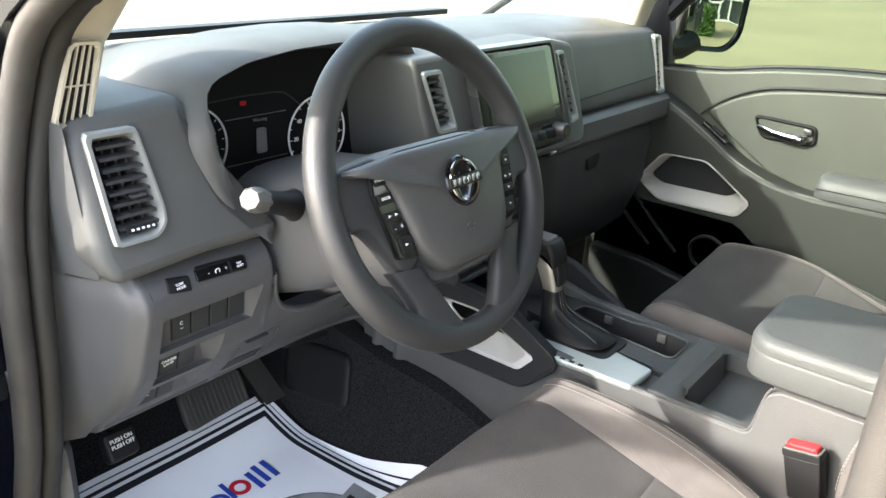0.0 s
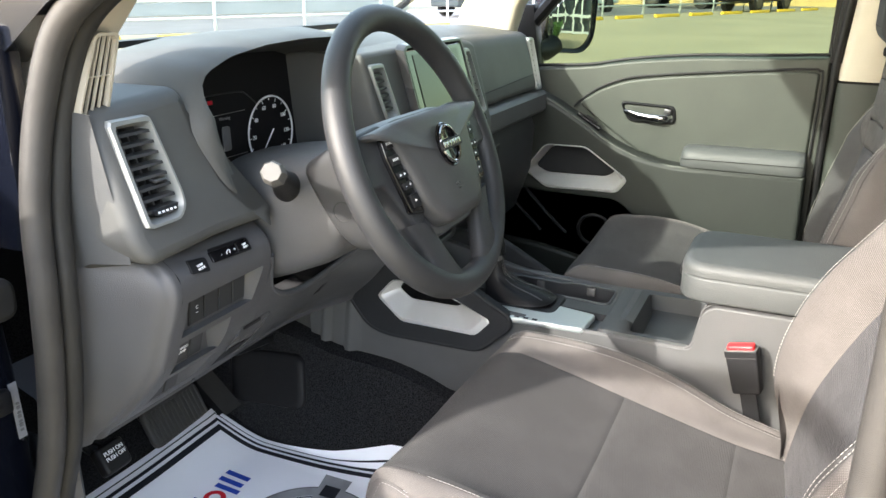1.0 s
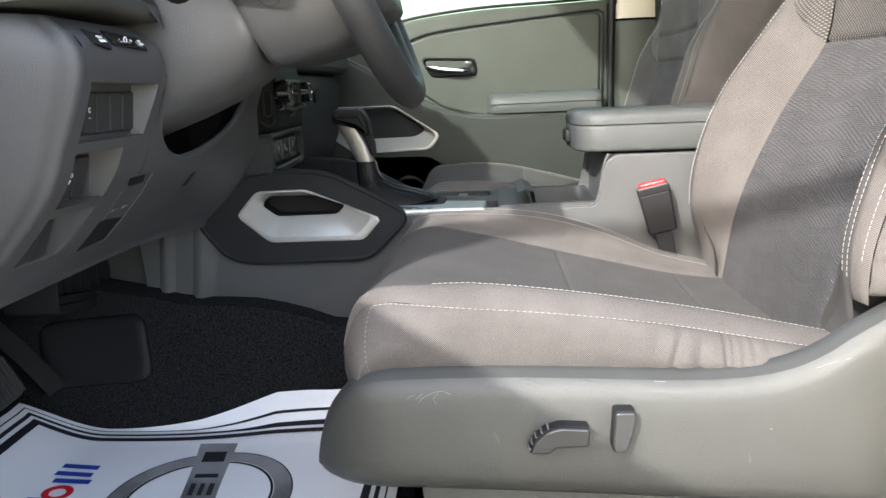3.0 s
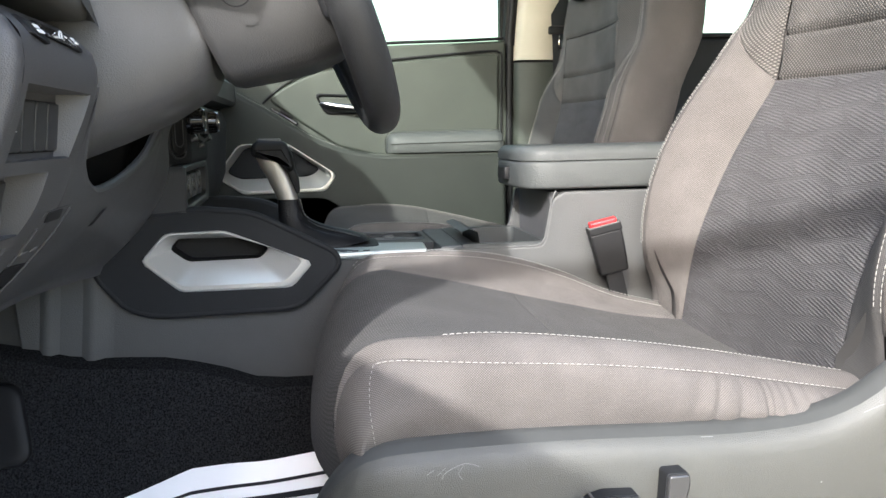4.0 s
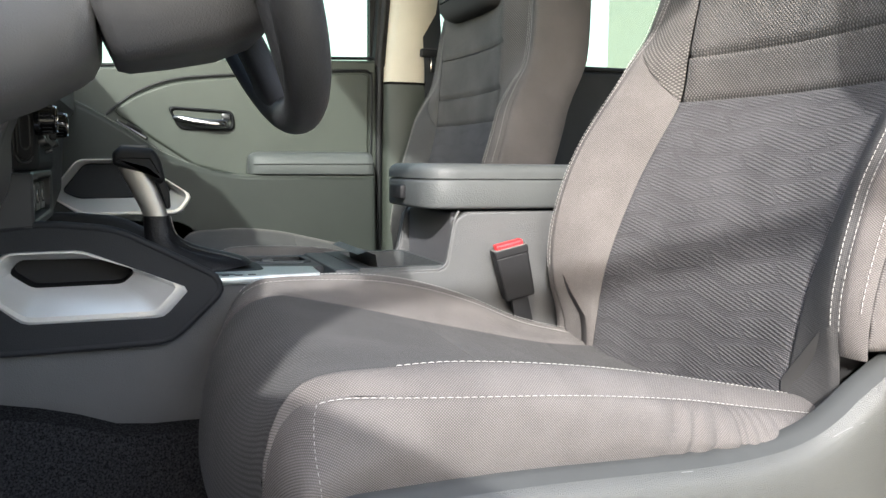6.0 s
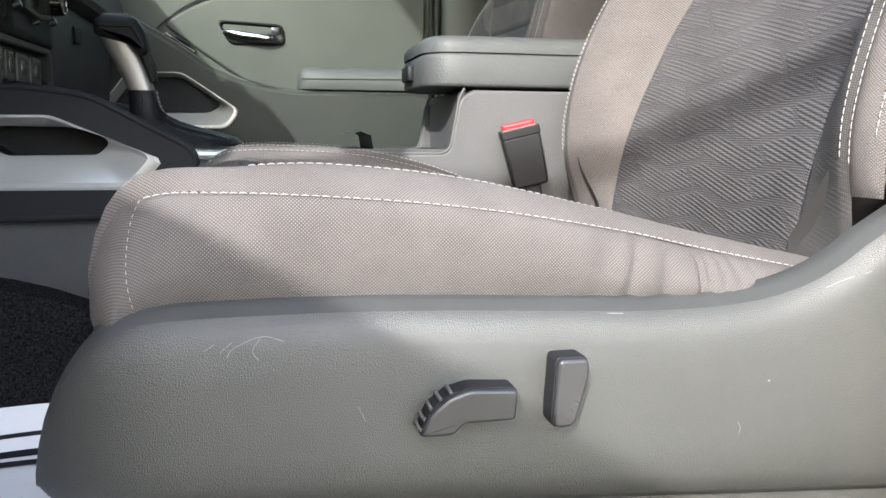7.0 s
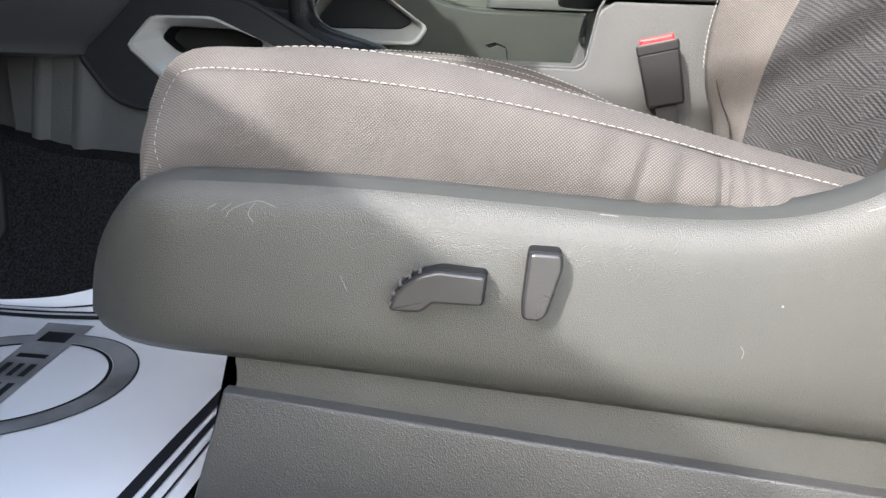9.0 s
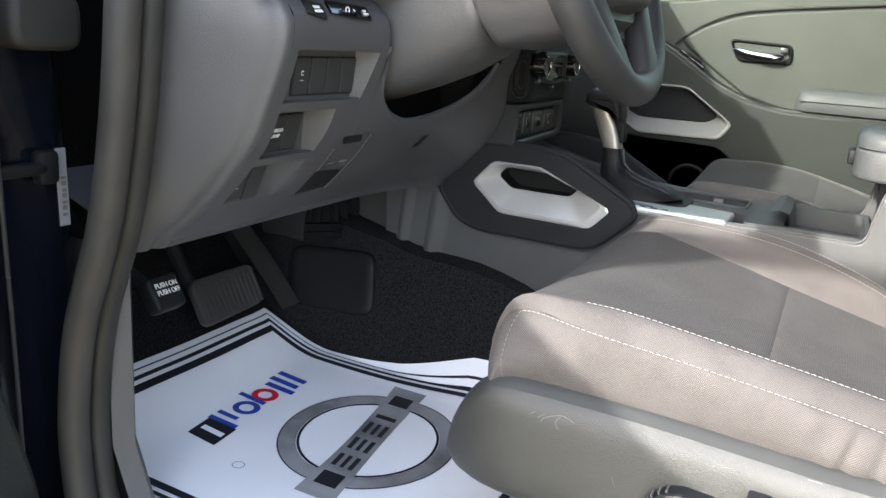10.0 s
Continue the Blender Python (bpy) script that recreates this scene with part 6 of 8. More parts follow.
for s in (-1, 1):
    wing = [(s * a, b) for a, b in rounded([(0.096, 0.052), (0.165, 0.046), (0.172, 0.0), (0.166, -0.02), (0.140, -0.018), (0.124, -0.04), (0.10, -0.085), (0.07, -0.07)], 0.012, 4)]
    spoke = wp("side_spoke", slab(wing, "z", -0.018, 0.010, 0.006, 3), RIM, wheel, "moulded side spoke")
    strip = [(s * a, b) for a, b in rounded([(0.101, 0.044), (0.122, 0.034), (0.124, 0.01), (0.112, -0.06), (0.083, -0.066), (0.094, -0.01)], 0.004, 3)]
    wp("key_strip", slab(strip, "z", 0.006, 0.0165, 0.002, 2), GLOSS, spoke, "gloss black key strip")
    keys = [(0.112, 0.026, 0.016, 0.012), (0.1105, 0.006, 0.020, 0.012), (0.1065, -0.013, 0.022, 0.008), (0.103, -0.027, 0.021, 0.009), (0.098, -0.047, 0.019, 0.017)]
    for i, (x, u, w, h) in enumerate(keys):
        sk = 0.3 * h / 2
        q = [(s * (x - w / 2 - sk * 0.3), u - h / 2), (s * (x + w / 2 - sk), u - h / 2), (s * (x + w / 2), u + h / 2), (s * (x - w / 2 + sk * 0.2), u + h / 2)]
        key = wp("key", slab(rounded(q, 0.002), "z", 0.014, 0.019, 0.001), BLACK, spoke, "small black key")
        m = WM @ Matrix.Translation((s * x, u, 0.0194))
        if s < 0 and i == 0:
            words("SOURCE", 0.0042, m, WHITE, spoke, "key_lettering", 0.0002)
        elif s < 0 and i == 1:
            words("ENTER", 0.0045, m, WHITE, spoke, "key_lettering", 0.0002)
        elif i == 3 and s < 0:
            words("-   +", 0.008, m, WHITE, spoke, "key_lettering", 0.0002)
        else:
            for dx in ((-0.005, 0.005) if i == 2 else (0,)):
                bm = slab([(s * x + dx - 0.0022, u - 0.0015), (s * x + dx + 0.0022, u), (s * x + dx - 0.0022, u + 0.0015)], "z", 0.019, 0.0195)
                wp("key_mark", bm, WHITE, spoke)
    # lower spoke: a rounded web that flares into the rim
    outer_edge = spline([(0.121, -0.072, 0), (0.112, -0.090, 0), (0.103, -0.108, 0), (0.098, -0.125, 0), (0.102, -0.139, 0), (0.114, -0.147, 0)], 4)
    inner_edge = spline([(0.072, -0.078, 0), (0.062, -0.098, 0), (0.052, -0.118, 0), (0.042, -0.138, 0), (0.030, -0.156, 0), (0.012, -0.174, 0)], 4)
    web = []
    for p, q in zip(outer_edge, inner_edge):
        p, q = Vector(p), Vector(q)
        c, h = (p + q) / 2, (p - q) / 2
        ring = []
        for a in np.linspace(0, 2 * math.pi, 25)[:-1]:
            ca, sa = math.cos(a), math.sin(a)
            v = c + h * math.copysign(abs(ca) ** 0.75, ca)
            ring.append((s * v.x, v.y, math.copysign(abs(sa) ** 0.7, sa) * 0.0135))
        web.append(ring)
    wp("lower_spoke", loft(web, closed=True, caps=True), RIM, wheel, "moulded lower spoke", 70)
# badge: a ring crossed by a bar
wp("badge_recess", turned(loft([[(0.028 * k * math.cos(a), 0.0275 * k * math.sin(a), n) for a in np.linspace(0, 2 * math.pi, 41)[:-1]] for k, n in ((1.06, 0.0335), (1.0, 0.0352), (0.93, 0.0345), (0.1, 0.034))], closed=True, caps=True), Matrix.Translation((0, 0.0, 0.001))), GLOSS, wheel, "dark badge recess")
wp("badge_ring", turned(tube([(0.0235 * math.cos(a), 0.0232 * math.sin(a), 0) for a in np.linspace(0, 2 * math.pi, 49)[:-1]], 0.0021, 8, closed=True), Matrix.Translation((0, 0, 0.0375))), CHROME, wheel, "chrome badge ring")
bar = wp("badge_bar", slab(rounded([(-0.029, -0.0062), (0.029, -0.0062), (0.029, 0.0062), (-0.029, 0.0062)], 0.0015), "z", 0.037, 0.0405, 0.001), BLACK, wheel, "dark badge bar")
for i in range(6):
    wp("badge_mark", slab([(-0.0245 + i * 0.0085, -0.004), (-0.0185 + i * 0.0085, -0.004), (-0.0185 + i * 0.0085, 0.004), (-0.0245 + i * 0.0085, 0.004)], "z", 0.0400, 0.0411, 0.0003), CHROME, bar)
for dx, du in ((-0.004, -0.050), (0.004, -0.052), (0, -0.057)):
    wp("emboss", slab(rounded([(dx - 0.004, du - 0.001), (dx + 0.004, du - 0.001), (dx + 0.004, du + 0.001), (dx - 0.004, du + 0.001)], 0.0005), "z", 0.030, 0.0336), BAG, wheel)
bm = tube([(-0.1105, -0.032 + 0.0125 * math.cos(a), -0.078 + 0.0125 * math.sin(a)) for a in np.linspace(0, 2 * math.pi, 25)[:-1]], 0.0006, 5, closed=True)
wp("access_cap", bm, BLACK, wheel, "round access cap outline")

# ---- driver's door opening ----
pillar = thing("windshield_pillar", "cream windshield pillar trim with a small slotted grille", "pillar", at=(-0.68, 0.66, 1.27))
rows = []
for z, xl, xr, y in ((1.245, -0.716, -0.662, 0.69), (1.262, -0.714, -0.655, 0.670), (1.30, -0.708, -0.646, 0.660), (1.36, -0.70, -0.634, 0.648), (1.42, -0.692, -0.612, 0.612), (1.50, -0.672, -0.585, 0.53), (1.6, -0.645, -0.555, 0.42), (1.69, -0.61, -0.52, 0.32)):
    rows.append([(xl, y + 0.03, z), (xl + 0.004, y + 0.006, z), (xl + 0.014, y, z), (xr - 0.012, y - 0.004, z), (xr - 0.002, y + 0.004, z), (xr, y + 0.02, z), (xr + 0.02, y + 0.10, z), (xr + 0.01, y + 0.14, z), (xl + 0.02, y + 0.12, z)])
part("trim", loft(rows, closed=True), CREAM, pillar, "cream plastic trim", sharp=50)
gx0, gx1 = -0.692, -0.655
quad = [(gx0 - 0.004, 1.283), (gx1 - 0.008, 1.281), (gx1 + 0.004, 1.362), (gx0 + 0.014, 1.362)]
part("grille_frame", lean(loft([[(a, y, b) for a, b in resample(rounded([(qx + e * sx, qz + e * sz) for (qx, qz), (sx, sz) in zip(quad, ((-1, -1), (1, -1), (1, 1), (-1, 1)))], 0.006), 40)] for e, y in ((0.004, 0.664), (0.003, 0.644), (0.0, 0.644), (-0.001, 0.654))], closed=True), -0.22, 1.32), CREAM, pillar, "cream grille frame")
part("grille_back", lean(slab(rounded(quad, 0.006), "y", 0.651, 0.654), -0.22, 1.32), BLACK, pillar)
for i in range(3):
    f0 = (i + 1) / 4
    a, b = Vector(quad[0]).lerp(Vector(quad[1]), f0), Vector(quad[3]).lerp(Vector(quad[2]), f0)
    part("grille_bar", lean(slab([(a.x - 0.0007, a.y), (a.x + 0.0007, a.y), (b.x + 0.0007, b.y), (b.x - 0.0007, b.y)], "y", 0.6465, 0.6505), -0.22, 1.32), CREAM, pillar)
part("grille_divider", lean(slab([(-0.688, 1.3205), (-0.654, 1.3205), (-0.654, 1.3218), (-0.688, 1.3218)], "y", 0.6465, 0.6505), -0.22, 1.32), CREAM, pillar)
seal_line = [(-0.70, -0.10, 1.57), (-0.70, 0.2, 1.568), (-0.70, 0.36, 1.528), (-0.70, 0.50, 1.455), (-0.702, 0.625, 1.385), (-0.712, 0.668, 1.30), (-0.73, 0.678, 1.2), (-0.74, 0.676, 1.1), (-0.74, 0.688, 1.0), (-0.74, 0.709, 0.9), (-0.74, 0.745, 0.8), (-0.74, 0.760, 0.72),
             (-0.74, 0.762, 0.65), (-0.742, 0.745, 0.58), (-0.745, 0.69, 0.55), (-0.745, 0.55, 0.545), (-0.745, 0.2, 0.54), (-0.745, -0.6, 0.54)]
seal = thing("door_seal", "grey rubber door seal round the driver's door opening", "seal", at=(-0.72, 0.74, 0.8))
sl = spline(seal_line, 8)
part("inner_bead", tube([p + Vector((0.0125, 0.001, 0)) for p in sl], 0.0122, 14), RUBBER, seal, "dark rubber bead", 80)
part("outer_bead", tube([p + Vector((-0.0155, 0.001, 0)) for p in sl], 0.0150, 14), SEAL, seal, "lighter grey rubber bead", 80)
part("groove", tube([p + Vector((0, 0.004, 0)) for p in sl], 0.0035, 6), FLANGE, seal, "brown line between the beads", 80)
body_side = thing("roof_rail", "black painted roof rail and outer windshield pillar", "car body", at=(-0.72, 0.3, 1.6))
part("rail", slab([(0.72, 1.335), (0.632, 1.395), (0.50, 1.465), (0.36, 1.54), (0.2, 1.58), (-1.2, 1.58), (-1.2, 1.75), (0.2, 1.76), (0.42, 1.70), (0.66, 1.50), (0.85, 1.335)], "x", -0.735, -0.655), BODY, body_side, "black paint")
part("pillar_foot", box((-0.748, 0.70, 1.14), (-0.716, 0.87, 1.375), 0.006), BODY, body_side, "black paint")
part("roof_skin", slab([(-0.68, -1.25), (0.68, -1.25), (0.68, 0.34), (-0.68, 0.34)], "z", 1.755, 1.77, 0.004), BODY, body_side, "black roof skin")
near_pillar = thing("door_pillar", "middle pillar with grey rubber seal beside the driver's seat", "pillar", at=(-0.72, -0.2, 0.5))
part("body", slab(rounded([(-0.685, -0.30), (-0.80, -0.30), (-0.80, -0.13), (-0.725, -0.125), (-0.69, -0.135)], 0.01, 3), "z", 0.42, 1.66, 0.006), BODY, near_pillar, "black painted steel")
part("inner_bead", tube(spline([(-0.60, -0.13, 1.69), (-0.655, -0.115, 1.58), (-0.668, -0.109, 1.35), (-0.672, -0.107, 1.1), (-0.676, -0.105, 0.9), (-0.69, -0.10, 0.6), (-0.72, -0.08, 0.55)], 6), 0.011, 12), RUBBER, near_pillar, "dark rubber bead", 80)
part("outer_bead", tube(spline([(-0.625, -0.13, 1.70), (-0.68, -0.115, 1.59), (-0.696, -0.109, 1.35), (-0.70, -0.107, 1.1), (-0.704, -0.105, 0.9), (-0.718, -0.10, 0.6), (-0.74, -0.08, 0.55)], 6), 0.015, 12), SEAL, near_pillar, "lighter grey rubber bead", 80)
kick = thing("kick_panel", "grey plastic kick panel at the foot of the door opening", "panel", at=(-0.7, 0.75, 0.55))
part("panel", loft([[(-0.718, y0, z), (-0.70, y0 - 0.012, z), (-0.688, y0 + 0.0, z), (-0.685, y0 + 0.05, z), (-0.685, y0 + 0.4, z)] for z, y0 in ((0.852, 0.762), (0.84, 0.755), (0.75, 0.755), (0.65, 0.755), (0.56, 0.72), (0.5, 0.68))]), LOWER, kick, sharp=60)
hinge = thing("hinge_pillar", "black painted hinge pillar with a check strap and sticker", "car body", at=(-0.78, 0.83, 0.4))
part("body", slab(rounded([(-0.70, 0.35), (-0.93, 0.35), (-0.93, 1.25), (-0.82, 1.33), (-0.72, 1.33)], 0.02), "y", 0.80, 1.1, 0.02, 3), BODY, hinge, "black painted steel")
part("sticker", slab([(-0.7315, 0.880), (-0.7205, 0.880), (-0.7225, 0.956), (-0.7335, 0.956)], "y", 0.7985, 0.7995), LABEL, hinge, "white label strip")
for i in range(7):
    part("sticker_bar", box((-0.7285, 0.7972, 0.890 + i * 0.006), (-0.7240, 0.7984, 0.890 + i * 0.006 + 0.0026 + 0.0016 * (i % 2))), INKGREY, hinge)
part("check_strap", box((-0.84, 0.785, 0.935), (-0.75, 0.797, 0.947), 0.003), BLACK, hinge, "door check strap")
part("hinge_bracket", box((-0.76, 0.785, 0.925), (-0.738, 0.80, 0.957), 0.005), BLACK, hinge)
part("rubber_buffer", turned(slab(rounded([(-0.035, -0.025), (0.035, -0.025), (0.035, 0.025), (-0.035, 0.025)], 0.018, 5), "y", -0.02, 0.02, 0.008, 3), pose(-0.757, 0.785, 1.072)), RUBBER, hinge, "grey rubber buffer")
driver_door = thing("cab_door", "open driver's door, grey trimmed inside and black painted", "door", "doors", at=(-0.92, 0.80, 0.5))
DM = pose(-0.80, 0.785, 0.0, 0, 0, 203)
part("shell", turned(slab(rounded([(0.0, 0.42), (1.05, 0.42), (1.08, 1.10), (1.05, 1.242), (0.02, 1.178)], 0.04, 4), "y", -0.10, 0.0, 0.015, 3), DM), BODY, driver_door, "black painted steel")
part("trim_panel", turned(slab(rounded([(0.0, 0.46), (0.98, 0.46), (1.0, 1.215), (0.10, 1.165), (0.13, 0.95), (0.07, 0.80), (0.02, 0.66)], 0.03, 5), "y", 0.0, 0.035, 0.015, 3), DM), DOORLOW, driver_door, "grey moulded trim panel")
part("armrest", turned(slab(rounded([(0.35, 0.93), (0.85, 0.95), (0.85, 1.0), (0.35, 0.99)], 0.02, 4), "y", 0.03, 0.075, 0.015, 3), DM), LID, driver_door, "padded armrest")
bm = tube([(0.10 + 0.09 * math.cos(a), 0.037, 0.575 + 0.09 * math.sin(a)) for a in np.linspace(0, 2 * math.pi, 41)[:-1]], 0.006, 8, closed=True)
part("speaker_ring", turned(bm, DM), DOORLOW, driver_door, "raised speaker ring")
part("edge_strip", turned(tube([(-0.004, 0.002, 0.45), (-0.001, 0.002, 0.80), (0.004, 0.002, 0.98), (0.02, 0.002, 1.12)], 0.0022, 8), DM), KNOB, driver_door, "bright door edge")
bm = bmesh.new()
disc(bm, (0.045, 0.014, 0.952), (0, 1, 0), 0.009, 0.016, 6, 0.001)
part("hinge_bolt", turned(bm, DM), SILVER, driver_door, "steel hinge bolt")
part("hinge_plate", turned(slab(rounded([(0.02, 0.925), (0.075, 0.925), (0.075, 0.978), (0.02, 0.978)], 0.008, 4), "y", -0.002, 0.005, 0.002), DM), KNOB, driver_door, "grey hinge plate")
bm = tube(spline([(0.05, -0.05, 1.18), (0.30, -0.045, 1.43), (0.55, -0.04, 1.60), (0.75, -0.035, 1.67), (0.98, -0.035, 1.68), (1.05, -0.04, 1.62), (1.07, -0.05, 1.12)], 6), 0.022, 10)
part("window_frame", turned(bm, DM), BODY, driver_door, "black window frame, window down")
part("mirror_sail", turned(slab([(0.04, 1.2), (0.30, 1.22), (0.30, 1.44), (0.07, 1.24)], "y", -0.07, -0.02, 0.004), DM), BLACK, driver_door, "black mirror sail")
part("mirror_housing", turned(slab(rounded([(0.10, 1.20), (0.32, 1.20), (0.33, 1.40), (0.12, 1.40)], 0.04, 5), "y", -0.30, -0.16, 0.03, 4), DM), BODY, driver_door, "black outside mirror")

# ---- pedals and mat ----
brake = thing("brake_pedal", "black ribbed rubber brake pedal on its arm", "pedal", "pedals", at=(-0.36, 0.95, 0.6))
PM = pose(-0.357, 0.918, 0.686, 62, 0, 0)
part("pad", turned(slab(rounded([(-0.068, -0.036), (0.064, -0.030), (0.066, 0.034), (-0.066, 0.036)], 0.016, 4), "z", -0.014, 0.0, 0.004), PM), TREAD, brake, "ribbed rubber pad")
for i in range(13):
    part("rib", turned(box((-0.058 + i * 0.0095, -0.027, -0.001), (-0.053 + i * 0.0095, 0.027, 0.002), 0.0008), PM), TREAD, brake)
part("arm", tube(spline([(-0.40, 0.95, 0.69), (-0.43, 0.97, 0.78), (-0.44, 1.0, 0.9)], 6), 0.011, 8), BLACK, brake, "steel arm")
gas = thing("accelerator_pedal", "narrow black accelerator pedal beside the brake", "pedal", "pedals", at=(-0.25, 0.95, 0.6))
part("pad", loft([[(x - 0.055 * f + 0.02 * f * f, 0.890 + 0.08 * f - 0.01 * math.sin(3 * f), 0.640 + 0.125 * f) for x in (-0.267, -0.262, -0.226, -0.221)] for f in np.linspace(0, 1, 8)]), RUBBER, gas, "curved plastic tread")
part("back", loft([[(x - 0.055 * f + 0.02 * f * f, 0.906 + 0.08 * f, 0.636 + 0.125 * f) for x in (-0.267, -0.221)] for f in np.linspace(0, 1, 8)]), BLACK, gas)
park = thing("parking_brake_pedal", "small black parking brake pedal with white lettering", "pedal", "pedals", at=(-0.6, 0.80, 0.7))
KM = pose(-0.600, 0.795, 0.782, 55, 4, 6)
part("pad", turned(slab(rounded([(-0.026, -0.022), (0.022, -0.022), (0.026, 0.020), (-0.024, 0.020)], 0.008, 4), "z", -0.02, 0.0, 0.005, 3), KM), BLACK, park, "black rubber pad")
words("PUSH ON\nPUSH OFF", 0.0085, KM @ Matrix.Translation((0, 0.002, 0.0006)), WHITE, park)
part("arm", tube(spline([(-0.60, 0.81, 0.77), (-0.61, 0.86, 0.80), (-0.62, 0.92, 0.88)], 6), 0.01, 8), BLACK, park)
rest = thing("heel_pad", "dark smooth rubber pad set in the carpet of the tunnel", "mat", at=(-0.14, 0.87, 0.63))


def tunnel_x(y, z):
    """Where the tunnel's carpet stands at a height."""
    up = z - 0.545 - smooth([(0.3, 0), (0.86, 0.0), (1.0, 0.08), (1.12, 0.25), (1.2, 0.5)], y)
    xs = np.linspace(-0.2, -0.1, 40)
    f = (xs + 0.2) / 0.1
    return float(np.interp(up, tunnel_height(y) * f * f * (3 - 2 * f), xs))


plate = resample(rounded([(0.783, 0.620), (0.948, 0.613), (0.964, 0.712), (0.803, 0.720)], 0.024, 5), 56)
rows = [[(tunnel_x(0.876 + (y - 0.876) * k, 0.669 + (z - 0.669) * k) + off, 0.876 + (y - 0.876) * k, 0.669 + (z - 0.669) * k) for y, z in plate] for k, off in ((1.0, 0.004), (1.0, -0.005), (0.96, -0.008), (0.8, -0.008), (0.5, -0.008), (0.02, -0.008))]
part("pad", loft(rows, closed=True), BLACK, rest, "", 60)
toe = thing("floor_vent", "black floor air outlet under the dash", "vent", at=(-0.12, 0.92, 0.74))
v_out = resample(rounded([(-0.236, 0.748), (-0.068, 0.722), (-0.060, 0.786), (-0.072, 0.812), (-0.226, 0.834)], 0.012, 4), 60)
v_in = resample(rounded([(-0.226, 0.762), (-0.086, 0.738), (-0.078, 0.782), (-0.086, 0.800), (-0.218, 0.822)], 0.006, 4), 60)
part("housing", loft([[(a, y, b) for a, b in pts] for pts, y in ((v_out, 0.96), (v_out, 0.884), ([tuple(Vector(o).lerp(Vector(i), 0.3)) for o, i in zip(v_out, v_in)], 0.879), (v_in, 0.881), (v_in, 0.93))], closed=True), PAD, toe, "rounded black frame", 40)
part("backing", slab(v_in, "y", 0.928, 0.934), BLACK, toe)
for i in range(5):
    x = -0.208 + 0.027 * i
    part("slat", slab([(x, 0.772 - 0.17 * (x + 0.2)), (x + 0.004, 0.772 - 0.17 * (x + 0.2)), (x + 0.004, 0.822 - 0.165 * (x + 0.2)), (x, 0.822 - 0.165 * (x + 0.2))], "y", 0.884, 0.926), PAD, toe)
part("sill", slab([(-0.224, 0.763), (-0.088, 0.739), (-0.088, 0.751), (-0.222, 0.775)], "y", 0.882, 0.926, 0.001), PAD, toe, "lower lip of the outlet")

mat = thing("paper_floor_mat", "white printed paper mat with black borders on the carpet", "floor mat", at=(-0.4, 0.66, 0.55))


def mat_z(x, y):
    f = max(0.0, min(1.0, (x + 0.20) / 0.1))
    z = 0.553 + smooth([(0.3, 0), (0.84, 0.0), (0.97, 0.052)], y) + tunnel_height(y) * f * f * (3 - 2 * f) + 0.004 * (x > -0.24) * min(1.0, (x + 0.24) / 0.04)
    return z + 0.003 * noise.noise(Vector((x * 6, y * 6, 0))) + 0.004 * max(0, noise.noise(Vector((x * 3, y * 2.2, 4))))


def mat_skin(lift, pts_fn, nu, nv):
    return loft([[(*pts_fn(u, v), mat_z(*pts_fn(u, v)) + lift) for u in np.linspace(0, 1, nu)] for v in np.linspace(0, 1, nv)])


MX0, MX1, MY0, MY1 = -0.675, -0.172, 0.385, 0.972


def mat_corner(u, v):
    x, y = MX0 + (MX1 - MX0) * u, MY0 + (MY1 - MY0) * v
    return (x - 0.04 * max(0, v - 0.35) / 0.65 * u ** 3 + 0.014 * max(0, 1 - v / 0.55) * u ** 3, y)


sheet = part("sheet", mat_skin(0.0, mat_corner, 110, 110), PAPER, mat, "creased white paper", 80)


def border(off, width, name):
    """One printed line round the sheet's edge."""
    bm = bmesh.new()
    lx, ly = off / (MX1 - MX0), off / (MY1 - MY0)
    wx, wy = width / (MX1 - MX0), width / (MY1 - MY0)
    for (u0, v0, u1, v1, du, dv) in ((lx, ly, 1 - lx, ly, 0, wy), (lx, 1 - ly, 1 - lx, 1 - ly, 0, -wy), (lx, ly, lx, 1 - ly, wx, 0), (1 - lx, ly, 1 - lx, 1 - ly, -wx, 0)):
        n = 50
        rows = []
        for t in np.linspace(0, 1, n):
            u, v = u0 + (u1 - u0) * t, v0 + (v1 - v0) * t
            rows.append([(*mat_corner(u + du * k, v + dv * k), mat_z(*mat_corner(u + du * k, v + dv * k)) + 0.0014) for k in (0, 1)])
        verts = [[bm.verts.new(p) for p in r] for r in rows]
        for a, b in zip(verts[:-1], verts[1:]):
            bm.faces.new((a[0], a[1], b[1], b[0]))
    part(name, bm, INK, mat, "printed black border line")


border(0.012, 0.0022, "border_line")
border(0.022, 0.006, "border_line")
border(0.034, 0.011, "border_line")


def flat(points_fn, mat_, name, label="", lift=0.001):
    """Printed shapes on the mat, from outlines in its plane."""
    groups = [[p] for p in points_fn] if len(points_fn) < 10 else [points_fn]
    for group in groups:
        bm = bmesh.new()
        for pts in group:
            bm.faces.new([bm.verts.new((x, y, mat_z(x, y) + lift)) for x, y in pts])
        bmesh.ops.triangulate(bm, faces=bm.faces[:])
        part(name, bm, mat_, mat, label)


LX, LY, LT = -0.394, 0.640, math.tan(radians(8))


def arc_band(r0, r1, sx=1.0, sy=1.0):
    n = 72
    return [[(LX + sx * r * math.cos(a), LY + sy * r * math.sin(a)) for r, a in ((r0, a0), (r1, a0), (r1, a1), (r0, a1))] for a0, a1 in zip(np.linspace(0, 2 * math.pi, n + 1)[:-1], np.linspace(0, 2 * math.pi, n + 1)[1:])]


